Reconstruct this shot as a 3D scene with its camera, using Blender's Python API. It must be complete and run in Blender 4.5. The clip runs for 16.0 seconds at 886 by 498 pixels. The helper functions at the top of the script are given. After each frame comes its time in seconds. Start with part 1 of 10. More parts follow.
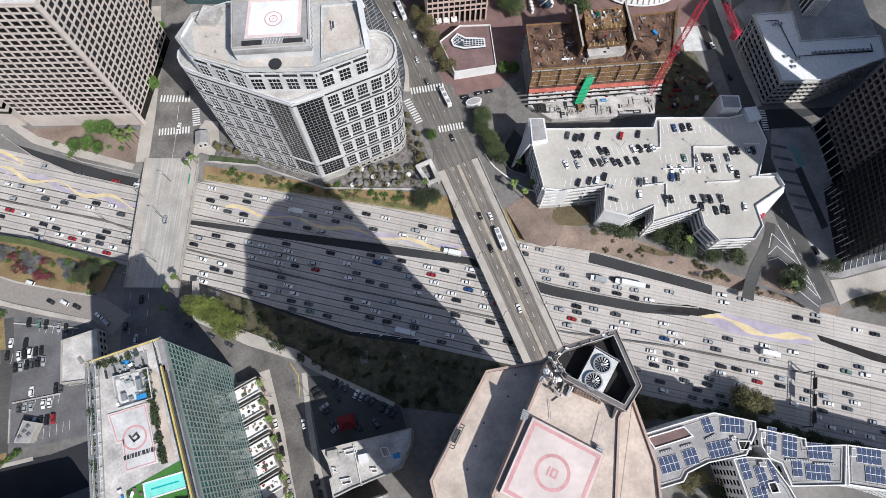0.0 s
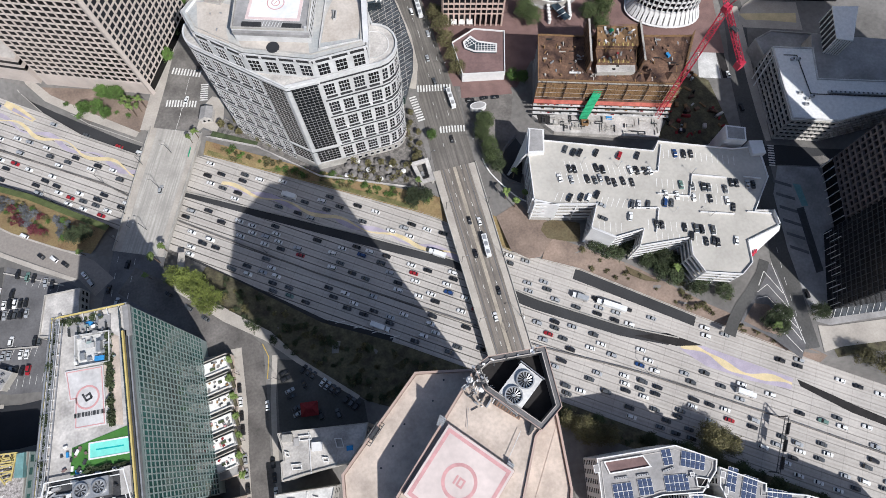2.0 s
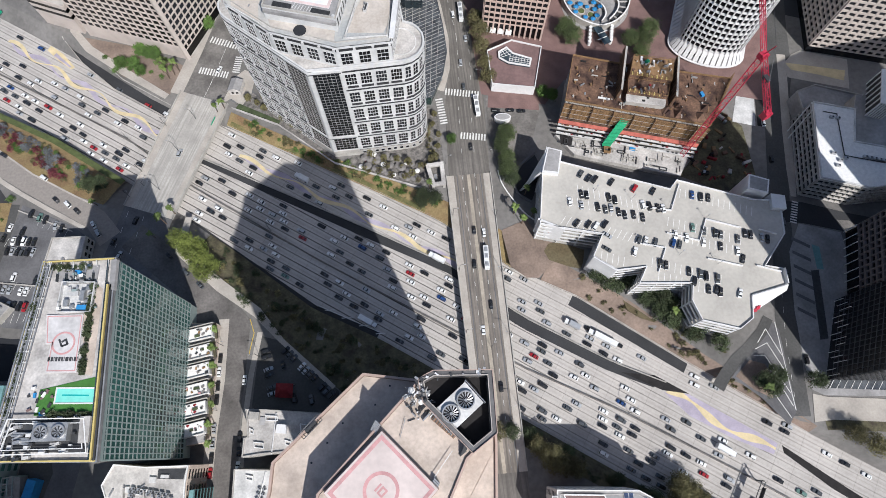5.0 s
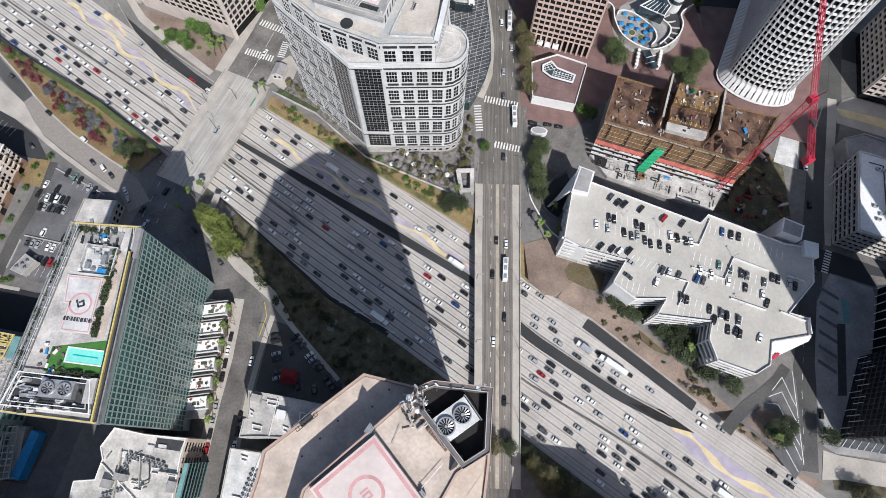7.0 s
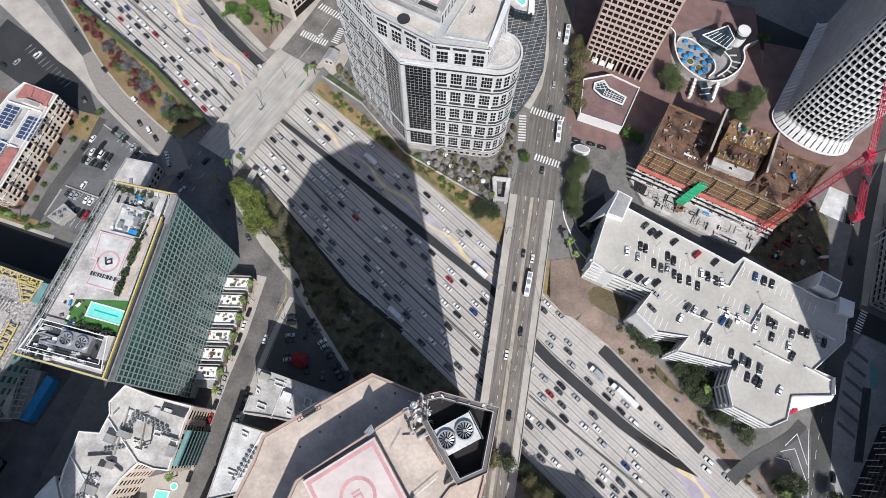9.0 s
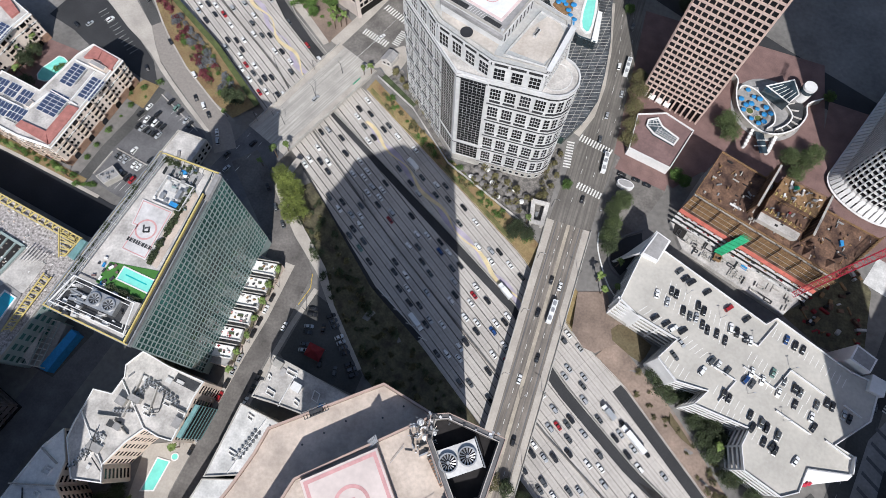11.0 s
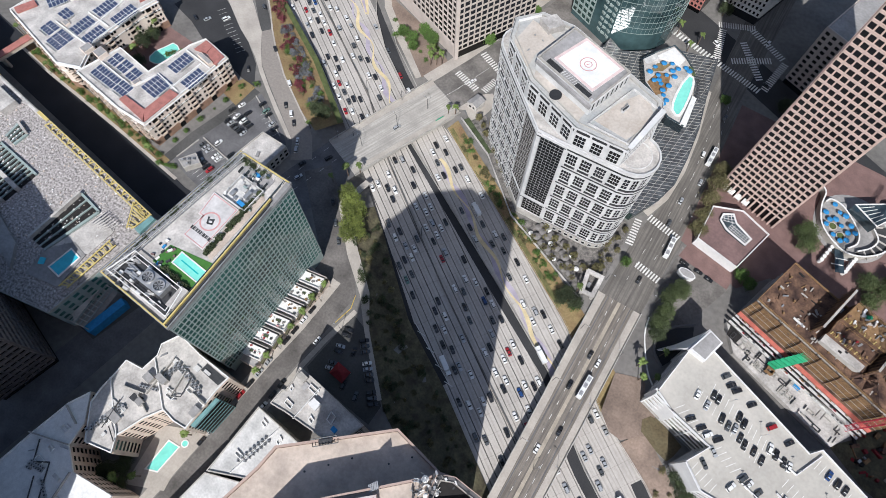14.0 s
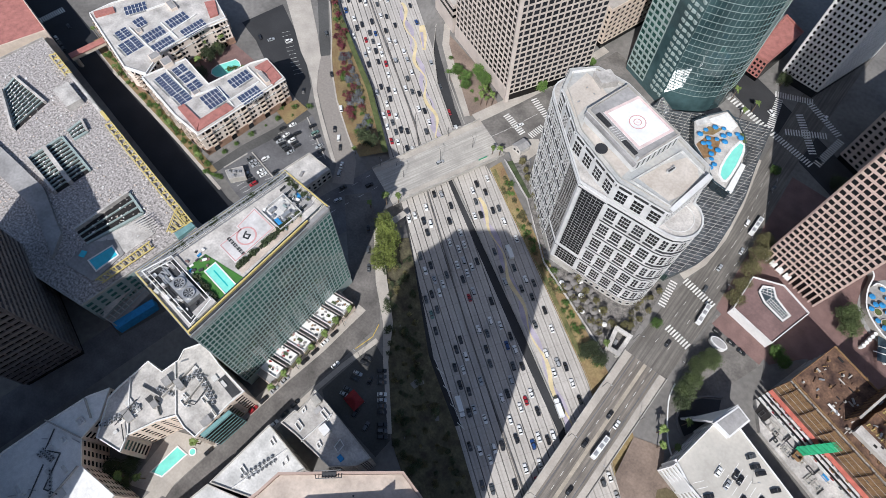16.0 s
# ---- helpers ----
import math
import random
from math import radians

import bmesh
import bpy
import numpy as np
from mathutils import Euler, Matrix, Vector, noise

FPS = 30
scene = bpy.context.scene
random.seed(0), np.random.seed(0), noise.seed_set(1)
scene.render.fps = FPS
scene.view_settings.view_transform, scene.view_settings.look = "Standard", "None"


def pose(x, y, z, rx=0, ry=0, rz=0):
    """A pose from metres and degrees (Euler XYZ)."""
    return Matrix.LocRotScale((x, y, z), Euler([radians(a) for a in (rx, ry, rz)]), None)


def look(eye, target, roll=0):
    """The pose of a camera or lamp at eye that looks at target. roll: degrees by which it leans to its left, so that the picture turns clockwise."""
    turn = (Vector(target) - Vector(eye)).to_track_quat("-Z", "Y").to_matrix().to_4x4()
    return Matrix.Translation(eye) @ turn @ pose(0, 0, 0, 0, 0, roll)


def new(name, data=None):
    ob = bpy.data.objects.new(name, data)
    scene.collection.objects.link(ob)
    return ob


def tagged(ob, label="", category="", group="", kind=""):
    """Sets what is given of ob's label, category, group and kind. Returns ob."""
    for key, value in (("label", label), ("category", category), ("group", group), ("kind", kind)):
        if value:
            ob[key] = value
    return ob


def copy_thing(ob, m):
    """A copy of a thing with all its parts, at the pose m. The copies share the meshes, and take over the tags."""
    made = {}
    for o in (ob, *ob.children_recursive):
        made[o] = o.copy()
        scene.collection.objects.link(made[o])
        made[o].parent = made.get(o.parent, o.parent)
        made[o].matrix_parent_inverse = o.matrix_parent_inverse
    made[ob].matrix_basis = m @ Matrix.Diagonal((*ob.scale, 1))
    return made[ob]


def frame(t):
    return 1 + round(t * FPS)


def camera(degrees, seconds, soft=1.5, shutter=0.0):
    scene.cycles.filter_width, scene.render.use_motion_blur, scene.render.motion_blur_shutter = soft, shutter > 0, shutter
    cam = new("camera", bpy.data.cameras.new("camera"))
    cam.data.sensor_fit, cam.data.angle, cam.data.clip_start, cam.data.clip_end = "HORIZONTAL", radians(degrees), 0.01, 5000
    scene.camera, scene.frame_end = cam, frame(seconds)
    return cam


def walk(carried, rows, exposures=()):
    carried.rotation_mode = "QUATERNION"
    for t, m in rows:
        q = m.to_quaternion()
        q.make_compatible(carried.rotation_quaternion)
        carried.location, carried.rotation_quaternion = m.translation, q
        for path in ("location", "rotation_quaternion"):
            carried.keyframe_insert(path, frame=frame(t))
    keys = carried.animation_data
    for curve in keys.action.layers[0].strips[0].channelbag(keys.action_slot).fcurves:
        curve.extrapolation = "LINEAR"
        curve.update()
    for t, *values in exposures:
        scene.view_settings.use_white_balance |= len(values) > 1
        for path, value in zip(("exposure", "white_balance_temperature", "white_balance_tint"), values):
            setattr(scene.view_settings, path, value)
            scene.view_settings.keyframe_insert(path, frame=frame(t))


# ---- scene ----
import collections

cam = camera(73.3, 16.0, soft=0.75)
walk(cam, [
    (0, pose(-15.67, -35.42, 289.36, 18.60, -0.19, -25.28)),
    (0.5, pose(-10.99, -37.54, 289.41, 18.63, -0.10, -23.62)),
    (1, pose(-6.37, -39.52, 289.44, 18.61, -0.08, -22.02)),
    (1.5, pose(-1.94, -41.19, 289.19, 18.64, -0.16, -20.24)),
    (2, pose(2.33, -42.65, 288.95, 18.68, -0.18, -18.42)),
    (2.5, pose(6.78, -44.14, 289.00, 18.74, -0.18, -16.44)),
    (3, pose(10.31, -44.96, 289.05, 18.74, -0.25, -14.50)),
    (5.5, pose(17.81, -43.83, 288.02, 18.88, -0.46, -7.50)),
    (6, pose(18.37, -43.41, 287.89, 18.93, -0.49, -5.73)),
    (6.5, pose(18.78, -42.87, 287.78, 18.94, -0.51, -3.68)),
    (7, pose(19.10, -42.27, 287.74, 18.95, -0.50, -1.66)),
    (7.5, pose(19.40, -41.60, 287.75, 18.94, -0.49, 0.41)),
    (8, pose(19.54, -40.86, 287.77, 18.85, -0.49, 2.21)),
    (8.5, pose(19.40, -40.09, 287.47, 18.78, -0.55, 4.44)),
    (9, pose(19.14, -39.34, 287.17, 18.75, -0.64, 6.57)),
    (11.5, pose(17.80, -36.05, 287.31, 19.66, -0.79, 17.66)),
    (12, pose(17.65, -35.34, 287.26, 20.07, -0.74, 19.84)),
    (12.5, pose(17.54, -34.50, 287.36, 20.64, -0.65, 22.04)),
    (13, pose(17.42, -33.71, 287.54, 21.34, -0.66, 24.31)),
    (13.5, pose(17.25, -33.14, 287.73, 22.04, -0.63, 26.41)),
    (14, pose(17.03, -32.61, 287.85, 22.73, -0.62, 28.60)),
    (14.5, pose(16.71, -32.01, 287.74, 23.43, -0.60, 30.71)),
    (15, pose(16.39, -31.39, 287.63, 24.25, -0.66, 32.66)),
    (15.5, pose(16.17, -30.77, 287.77, 25.05, -0.68, 34.47)),
    (16, pose(15.97, -30.14, 288.02, 25.78, -0.60, 35.91)),
], exposures=((0.0, 0.34, 6040, 10), (16.0, 0.34, 6040, 10)))

# ---- daylight: a clear sky and one sun ----
SUN_EL, SUN_AZ = radians(45.3), math.atan2(0.305, -0.952)
sky_world = bpy.data.worlds.new("sky")
scene.world = sky_world
sky_world.use_nodes = True
wn = sky_world.node_tree
sky = wn.nodes.new("ShaderNodeTexSky")
sky.sky_type, sky.sun_disc = "NISHITA", False
sky.sun_elevation, sky.sun_rotation = SUN_EL, SUN_AZ
sky.air_density, sky.dust_density = 1.0, 1.5
wn.links.new(sky.outputs[0], wn.nodes["Background"].inputs[0])
wn.nodes["Background"].inputs[1].default_value = 0.088
sun_data = bpy.data.lights.new("sun", "SUN")
sun_data.energy, sun_data.angle, sun_data.color = 4.6, radians(0.6), (1.0, 0.955, 0.89)
sun = new("sun", sun_data)
sun_dir = Vector((math.sin(SUN_AZ) * math.cos(SUN_EL), math.cos(SUN_AZ) * math.cos(SUN_EL), math.sin(SUN_EL)))
sun.matrix_basis = look(sun_dir * 400, (0, 0, 0))

# ---- materials ----
def mat(name, col, rough=0.8, var=0.18, scale=0.15, fine=2.5, metal=0.0, bump=0.15, col2=None, spec=0.4, rand=0.0):
    """A plain surface with stains at one scale and grain at another."""
    m = bpy.data.materials.new(name)
    m.use_nodes = True
    nt = m.node_tree
    N, L = nt.nodes, nt.links
    b = N["Principled BSDF"]
    b.inputs["Roughness"].default_value, b.inputs["Metallic"].default_value = rough, metal
    b.inputs["Specular IOR Level"].default_value = spec
    tc = N.new("ShaderNodeTexCoord")
    n1, n2 = N.new("ShaderNodeTexNoise"), N.new("ShaderNodeTexNoise")
    n1.inputs["Scale"].default_value, n1.inputs["Detail"].default_value = scale, 5
    n2.inputs["Scale"].default_value, n2.inputs["Detail"].default_value = fine, 3
    for n in (n1, n2):
        L.new(tc.outputs["Object"], n.inputs["Vector"])
    r1 = N.new("ShaderNodeMapRange")
    r1.inputs["From Min"].default_value, r1.inputs["From Max"].default_value = 0.3, 0.7
    L.new(n1.outputs["Fac"], r1.inputs["Value"])
    mix = N.new("ShaderNodeMix")
    mix.data_type = "RGBA"
    lo = [c * (1 - var) for c in col]
    hi = list(col2) if col2 else [min(1, c * (1 + var)) for c in col]
    mix.inputs[6].default_value, mix.inputs[7].default_value = (*lo, 1), (*hi, 1)
    L.new(r1.outputs[0], mix.inputs[0])
    r2 = N.new("ShaderNodeMapRange")
    r2.inputs["From Min"].default_value, r2.inputs["From Max"].default_value = 0.3, 0.7
    r2.inputs["To Min"].default_value, r2.inputs["To Max"].default_value = 1 - var * 0.6, 1 + var * 0.3
    L.new(n2.outputs["Fac"], r2.inputs["Value"])
    hsv = N.new("ShaderNodeHueSaturation")
    L.new(mix.outputs[2], hsv.inputs["Color"])
    last = r2.outputs[0]
    if rand:
        oi, rr, mu = N.new("ShaderNodeObjectInfo"), N.new("ShaderNodeMapRange"), N.new("ShaderNodeMath")
        rr.inputs["To Min"].default_value, rr.inputs["To Max"].default_value = 1 - rand, 1 + rand
        L.new(oi.outputs["Random"], rr.inputs["Value"])
        mu.operation = "MULTIPLY"
        L.new(rr.outputs[0], mu.inputs[0])
        L.new(last, mu.inputs[1])
        last = mu.outputs[0]
    L.new(last, hsv.inputs["Value"])
    L.new(hsv.outputs[0], b.inputs["Base Color"])
    if bump:
        bp = N.new("ShaderNodeBump")
        bp.inputs["Strength"].default_value, bp.inputs["Distance"].default_value = bump, 0.1
        L.new(n2.outputs["Fac"], bp.inputs["Height"])
        L.new(bp.outputs[0], b.inputs["Normal"])
    return m


def glass(name, col, rough=0.12, rand=0.5, spec=0.6):
    """Window glass over a dark room: a glossy dark sheet, some panes with blinds drawn."""
    m = mat(name, col, rough, 0.25, 0.12, 0.6, 0.0, 0.02, spec=spec, rand=rand)
    return m


def lane_concrete():
    """Freeway slabs: pale concrete, grime lines between the lanes, tyre paths, cross joints."""
    m = mat("lane_concrete", (0.445, 0.412, 0.378), 0.85, 0.14, 0.05, 0.8, bump=0.1)
    nt = m.node_tree
    N, L = nt.nodes, nt.links
    b = N["Principled BSDF"]
    uvn, sep = N.new("ShaderNodeUVMap"), N.new("ShaderNodeSeparateXYZ")
    L.new(uvn.outputs[0], sep.inputs[0])

    def math_node(op, a, c=None):
        q = N.new("ShaderNodeMath")
        q.operation = op
        for i, s in enumerate((a, c)):
            if s is None:
                continue
            if isinstance(s, (int, float)):
                q.inputs[i].default_value = s
            else:
                L.new(s, q.inputs[i])
        return q.outputs[0]

    def stripe(period, half, offset=0.0):
        d = math_node("DIVIDE", math_node("ADD", sep.outputs[1], offset), period)
        f = math_node("ABSOLUTE", math_node("SUBTRACT", math_node("FRACT", d), 0.5))
        return math_node("GREATER_THAN", half / period, f)

    grime = N.new("ShaderNodeTexNoise")
    mp = N.new("ShaderNodeMapping")
    mp.inputs["Scale"].default_value = (0.02, 0.9, 1)
    L.new(uvn.outputs[0], mp.inputs[0])
    L.new(mp.outputs[0], grime.inputs["Vector"])
    grime.inputs["Scale"].default_value, grime.inputs["Detail"].default_value = 1.0, 4
    gr = N.new("ShaderNodeMapRange")
    gr.inputs["From Min"].default_value, gr.inputs["From Max"].default_value = 0.3, 0.62
    gr.inputs["To Min"].default_value, gr.inputs["To Max"].default_value = 0.36, 0.9
    L.new(grime.outputs["Fac"], gr.inputs["Value"])
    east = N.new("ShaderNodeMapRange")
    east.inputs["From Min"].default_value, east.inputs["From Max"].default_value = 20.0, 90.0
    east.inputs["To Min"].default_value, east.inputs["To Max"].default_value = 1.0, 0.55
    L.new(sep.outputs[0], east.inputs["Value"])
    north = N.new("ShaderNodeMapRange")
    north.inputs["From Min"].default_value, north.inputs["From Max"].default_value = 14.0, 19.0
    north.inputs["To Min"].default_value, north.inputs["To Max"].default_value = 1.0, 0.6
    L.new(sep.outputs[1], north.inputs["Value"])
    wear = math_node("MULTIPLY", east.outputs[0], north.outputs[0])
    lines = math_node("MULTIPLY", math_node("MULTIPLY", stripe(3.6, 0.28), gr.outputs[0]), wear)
    oil = math_node("MULTIPLY", math_node("MULTIPLY", stripe(3.6, 0.55, 1.8), gr.outputs[0]), 0.14)
    joint_d = math_node("FRACT", math_node("DIVIDE", sep.outputs[0], 9.0))
    joint = math_node("MULTIPLY", math_node("GREATER_THAN", 0.03, joint_d), 0.18)
    streak = math_node("MULTIPLY", math_node("SUBTRACT", gr.outputs[0], 0.25), 0.2)
    dark = math_node("MINIMUM", math_node("ADD", math_node("ADD", math_node("ADD", lines, oil), joint), streak), 0.9)
    mx = N.new("ShaderNodeMix")
    mx.data_type = "RGBA"
    old = b.inputs["Base Color"].links[0].from_socket
    L.new(dark, mx.inputs[0])
    L.new(old, mx.inputs[6])
    mx.inputs[7].default_value = (0.045, 0.04, 0.036, 1)
    L.new(mx.outputs[2], b.inputs["Base Color"])
    return m


def streaked(name, col, along, var=0.32):
    """Road surface worn in long streaks that run along the street (degrees from east)."""
    m = mat(name, col, 0.9, 0.22, 0.08, 0.8)
    N, L = m.node_tree.nodes, m.node_tree.links
    b = N["Principled BSDF"]
    tc, mp, nz, rg, mx = N.new("ShaderNodeTexCoord"), N.new("ShaderNodeMapping"), N.new("ShaderNodeTexNoise"), N.new("ShaderNodeMapRange"), N.new("ShaderNodeMix")
    mp.vector_type = "TEXTURE"
    mp.inputs["Rotation"].default_value = (0, 0, radians(along))
    mp.inputs["Scale"].default_value = (40, 1.1, 1)
    L.new(tc.outputs["Object"], mp.inputs["Vector"])
    L.new(mp.outputs[0], nz.inputs["Vector"])
    nz.inputs["Scale"].default_value, nz.inputs["Detail"].default_value = 1.0, 4
    rg.inputs["From Min"].default_value, rg.inputs["From Max"].default_value = 0.35, 0.65
    rg.inputs["To Max"].default_value = 0.75
    L.new(nz.outputs["Fac"], rg.inputs["Value"])
    old = b.inputs["Base Color"].links[0].from_socket
    mx.data_type = "RGBA"
    L.new(rg.outputs[0], mx.inputs[0])
    L.new(old, mx.inputs[6])
    mx.inputs[7].default_value = (*[c * (1 - var) * 0.75 for c in col], 1)
    L.new(mx.outputs[2], b.inputs["Base Color"])
    return m


M = dict(
    street7=streaked("streaked_asphalt", (0.165, 0.15, 0.134), 87, 0.42),
    bridge7=streaked("bridge_asphalt", (0.215, 0.188, 0.162), 86.5, 0.45),
    median=mat("tan_median_paint", (0.33, 0.288, 0.232), 0.85, 0.2, 0.2, 1.0, bump=0.05),
    bridgedeck=streaked("streaked_deck", (0.40, 0.375, 0.34), 64, 0.2),
    garage=mat("garage_deck", (0.41, 0.385, 0.345), 0.85, 0.14, 0.06, 0.7, bump=0.05),
    crownwall=mat("dark_capping", (0.12, 0.115, 0.115), 0.7, 0.25, 0.3, 1.5),
    lane=lane_concrete(),
    deck=mat("deck_concrete", (0.38, 0.355, 0.325), 0.85, 0.14, 0.06, 0.7, bump=0.1),
    wallc=mat("wall_concrete", (0.36, 0.34, 0.31), 0.85, 0.2, 0.2, 1.5),
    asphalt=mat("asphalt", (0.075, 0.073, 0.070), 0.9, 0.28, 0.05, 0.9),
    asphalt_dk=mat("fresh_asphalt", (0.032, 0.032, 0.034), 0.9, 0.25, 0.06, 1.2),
    # near black: holds the west street's shade, also colours the emblem plate
    asphalt_black=mat("near_black_asphalt", (0.02, 0.021, 0.025), 0.9, 0.2, 0.06, 1.2),
    asphalt_side=mat("side_street_asphalt", (0.125, 0.114, 0.106), 0.9, 0.35, 0.1, 0.9),
    asphalt_lot=mat("lot_asphalt", (0.115, 0.112, 0.115), 0.9, 0.25, 0.12, 1.0),
    asphalt_lt=mat("worn_asphalt", (0.145, 0.133, 0.122), 0.9, 0.38, 0.09, 0.7),
    cafe_pave=mat("cafe_paving", (0.135, 0.125, 0.118), 0.9, 0.5, 0.5, 2.5, bump=0.1, col2=(0.24, 0.22, 0.20)),
    frontage=mat("tan_worn_asphalt", (0.31, 0.275, 0.245), 0.9, 0.25, 0.09, 0.8, bump=0.1, col2=(0.24, 0.215, 0.192)),
    city=mat("city_ground", (0.16, 0.15, 0.14), 0.9, 0.3, 0.03, 0.4),
    walk_c=mat("pavement_concrete", (0.37, 0.335, 0.295), 0.85, 0.16, 0.1, 1.0),
    brickpave=mat("brick_paving", (0.17, 0.105, 0.095), 0.85, 0.2, 0.15, 1.5),
    soil=mat("dry_soil", (0.285, 0.18, 0.095), 0.95, 0.4, 0.12, 1.2, bump=0.5, col2=(0.24, 0.185, 0.085)),
    soil_grey=mat("bare_soil", (0.20, 0.15, 0.12), 0.95, 0.3, 0.08, 0.9, bump=0.4),
    scrub_ol=mat("dry_olive_grass", (0.16, 0.12, 0.065), 0.95, 0.4, 0.15, 0.9, bump=0.6, col2=(0.125, 0.105, 0.06)),
    scrub=mat("scrub_ground", (0.10, 0.08, 0.056), 0.95, 0.5, 0.2, 0.9, bump=0.6, col2=(0.125, 0.115, 0.065)),
    lawn=mat("lawn", (0.082, 0.10, 0.035), 0.95, 0.3, 0.3, 3.0, bump=0.3),
    lawn_dry=mat("dry_lawn", (0.085, 0.11, 0.035), 0.95, 0.4, 0.2, 2.0, bump=0.3, col2=(0.20, 0.16, 0.07)),
    turf=mat("artificial_turf", (0.05, 0.15, 0.028), 0.95, 0.15, 0.4, 3.0, bump=0.2),
    white=mat("white_cladding", (0.62, 0.61, 0.60), 0.6, 0.1, 0.12, 0.8, bump=0.05),
    cladding=mat("office_cladding", (0.50, 0.495, 0.49), 0.6, 0.14, 0.12, 0.8, bump=0.05),
    white_line=mat("road_paint", (0.60, 0.59, 0.56), 0.7, 0.2, 0.4, 2.5, bump=0.0),
    yellow_line=mat("yellow_paint", (0.50, 0.36, 0.06), 0.7, 0.2, 0.4, 2.5, bump=0.0),
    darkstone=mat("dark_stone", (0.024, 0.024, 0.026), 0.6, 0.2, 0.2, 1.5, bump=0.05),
    roof_lt=mat("pale_roof", (0.42, 0.395, 0.37), 0.85, 0.32, 0.14, 1.1, bump=0.08),
    roof_be=mat("beige_roof", (0.42, 0.38, 0.34), 0.85, 0.2, 0.12, 0.7, bump=0.08),
    roof_bl=mat("bluish_membrane_roof", (0.43, 0.445, 0.445), 0.85, 0.25, 0.08, 0.7, bump=0.08, col2=(0.46, 0.43, 0.39)),
    roof_tan=mat("tan_roof", (0.47, 0.41, 0.35), 0.9, 0.2, 0.12, 0.9, bump=0.08, col2=(0.50, 0.45, 0.40)),
    padwhite=mat("white_pad_paint", (0.66, 0.655, 0.65), 0.8, 0.12, 0.12, 0.8, bump=0.04),
    padpink=mat("faded_pink_paint", (0.60, 0.47, 0.45), 0.8, 0.14, 0.2, 1.5, bump=0.0),
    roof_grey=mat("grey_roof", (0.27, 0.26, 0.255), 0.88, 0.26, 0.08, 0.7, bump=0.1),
    roof_white=mat("white_roof", (0.50, 0.49, 0.475), 0.85, 0.24, 0.18, 1.2, bump=0.08),
    roof_brown=mat("brown_roof", (0.165, 0.105, 0.10), 0.85, 0.2, 0.1, 0.8),
    gravel=mat("strewn_gravel", (0.31, 0.275, 0.26), 0.95, 0.6, 0.9, 2.4, bump=0.8, col2=(0.54, 0.50, 0.48)),
    pinkwall=mat("pinkish_granite", (0.38, 0.28, 0.235), 0.55, 0.1, 0.15, 1.0, bump=0.05),
    pinkroof=mat("pinkish_roof", (0.455, 0.38, 0.32), 0.85, 0.22, 0.16, 1.3, bump=0.06),
    padpaint=mat("pad_concrete", (0.55, 0.465, 0.43), 0.8, 0.12, 0.12, 0.8, bump=0.05),
    padred=mat("faded_red_paint", (0.50, 0.27, 0.265), 0.75, 0.15, 0.3, 2.0, bump=0.0),
    padgrey=mat("grey_pad", (0.50, 0.48, 0.47), 0.8, 0.2, 0.16, 0.8, bump=0.05),
    rosegrid=mat("rose_precast", (0.46, 0.345, 0.30), 0.7, 0.1, 0.15, 1.0, bump=0.05),
    beigegrid=mat("beige_precast", (0.45, 0.39, 0.35), 0.7, 0.1, 0.15, 1.0, bump=0.05),
    browngrid=mat("dark_brown_precast", (0.15, 0.125, 0.118), 0.7, 0.15, 0.15, 1.0),
    stucco=mat("cream_stucco", (0.56, 0.46, 0.38), 0.85, 0.12, 0.15, 1.2),
    creamwall=mat("cream_render", (0.66, 0.565, 0.485), 0.85, 0.1, 0.2, 1.2),
    arcade=mat("brown_stone", (0.26, 0.16, 0.11), 0.85, 0.2, 0.3, 1.5),
    tealwall=mat("teal_cladding", (0.14, 0.26, 0.26), 0.7, 0.15, 0.3, 1.2),
    redtile=mat("red_roof_tile", (0.33, 0.135, 0.115), 0.8, 0.2, 0.4, 2.0),
    glass_dk=glass("dark_glass", (0.011, 0.012, 0.014), 0.25, rand=0.9, spec=0.22),
    glass_bl=glass("blue_grey_glass", (0.035, 0.05, 0.06), 0.08, 0.5),
    glass_gr=mat("green_glass", (0.018, 0.036, 0.036), 0.08, 0.35, 0.035, 0.5, bump=0.02, col2=(0.05, 0.135, 0.115), spec=0.8, rand=0.45),
    glass_teal=mat("teal_curtain_glass", (0.022, 0.045, 0.05), 0.04, 0.3, 0.04, 0.3, bump=0.03, col2=(0.06, 0.105, 0.11), spec=0.55),
    canopy_glass=mat("canopy_glass", (0.075, 0.08, 0.085), 0.2, 0.5, 0.3, 1.4, bump=0.02, spec=0.9),
    mullion=mat("grey_green_mullion", (0.26, 0.315, 0.30), 0.5, 0.12, 0.2, 1.5, bump=0.03),
    steel=mat("galvanised_steel", (0.42, 0.42, 0.42), 0.4, 0.2, 0.5, 3.0, metal=0.6, bump=0.05),
    steel_dk=mat("dark_steel", (0.06, 0.06, 0.062), 0.5, 0.25, 0.5, 3.0, metal=0.3),
    yellow=mat("yellow_paint_steel", (0.50, 0.40, 0.15), 0.5, 0.12, 0.4, 2.0),
    crane=mat("crane_red", (0.42, 0.028, 0.055), 0.45, 0.15, 0.4, 2.0),
    green_net=mat("green_netting", (0.02, 0.26, 0.12), 0.8, 0.25, 0.4, 3.0),
    red_net=mat("red_netting", (0.42, 0.12, 0.09), 0.8, 0.25, 0.4, 3.0),
    timber=mat("formwork_timber", (0.21, 0.125, 0.06), 0.85, 0.3, 0.5, 3.0, bump=0.3),
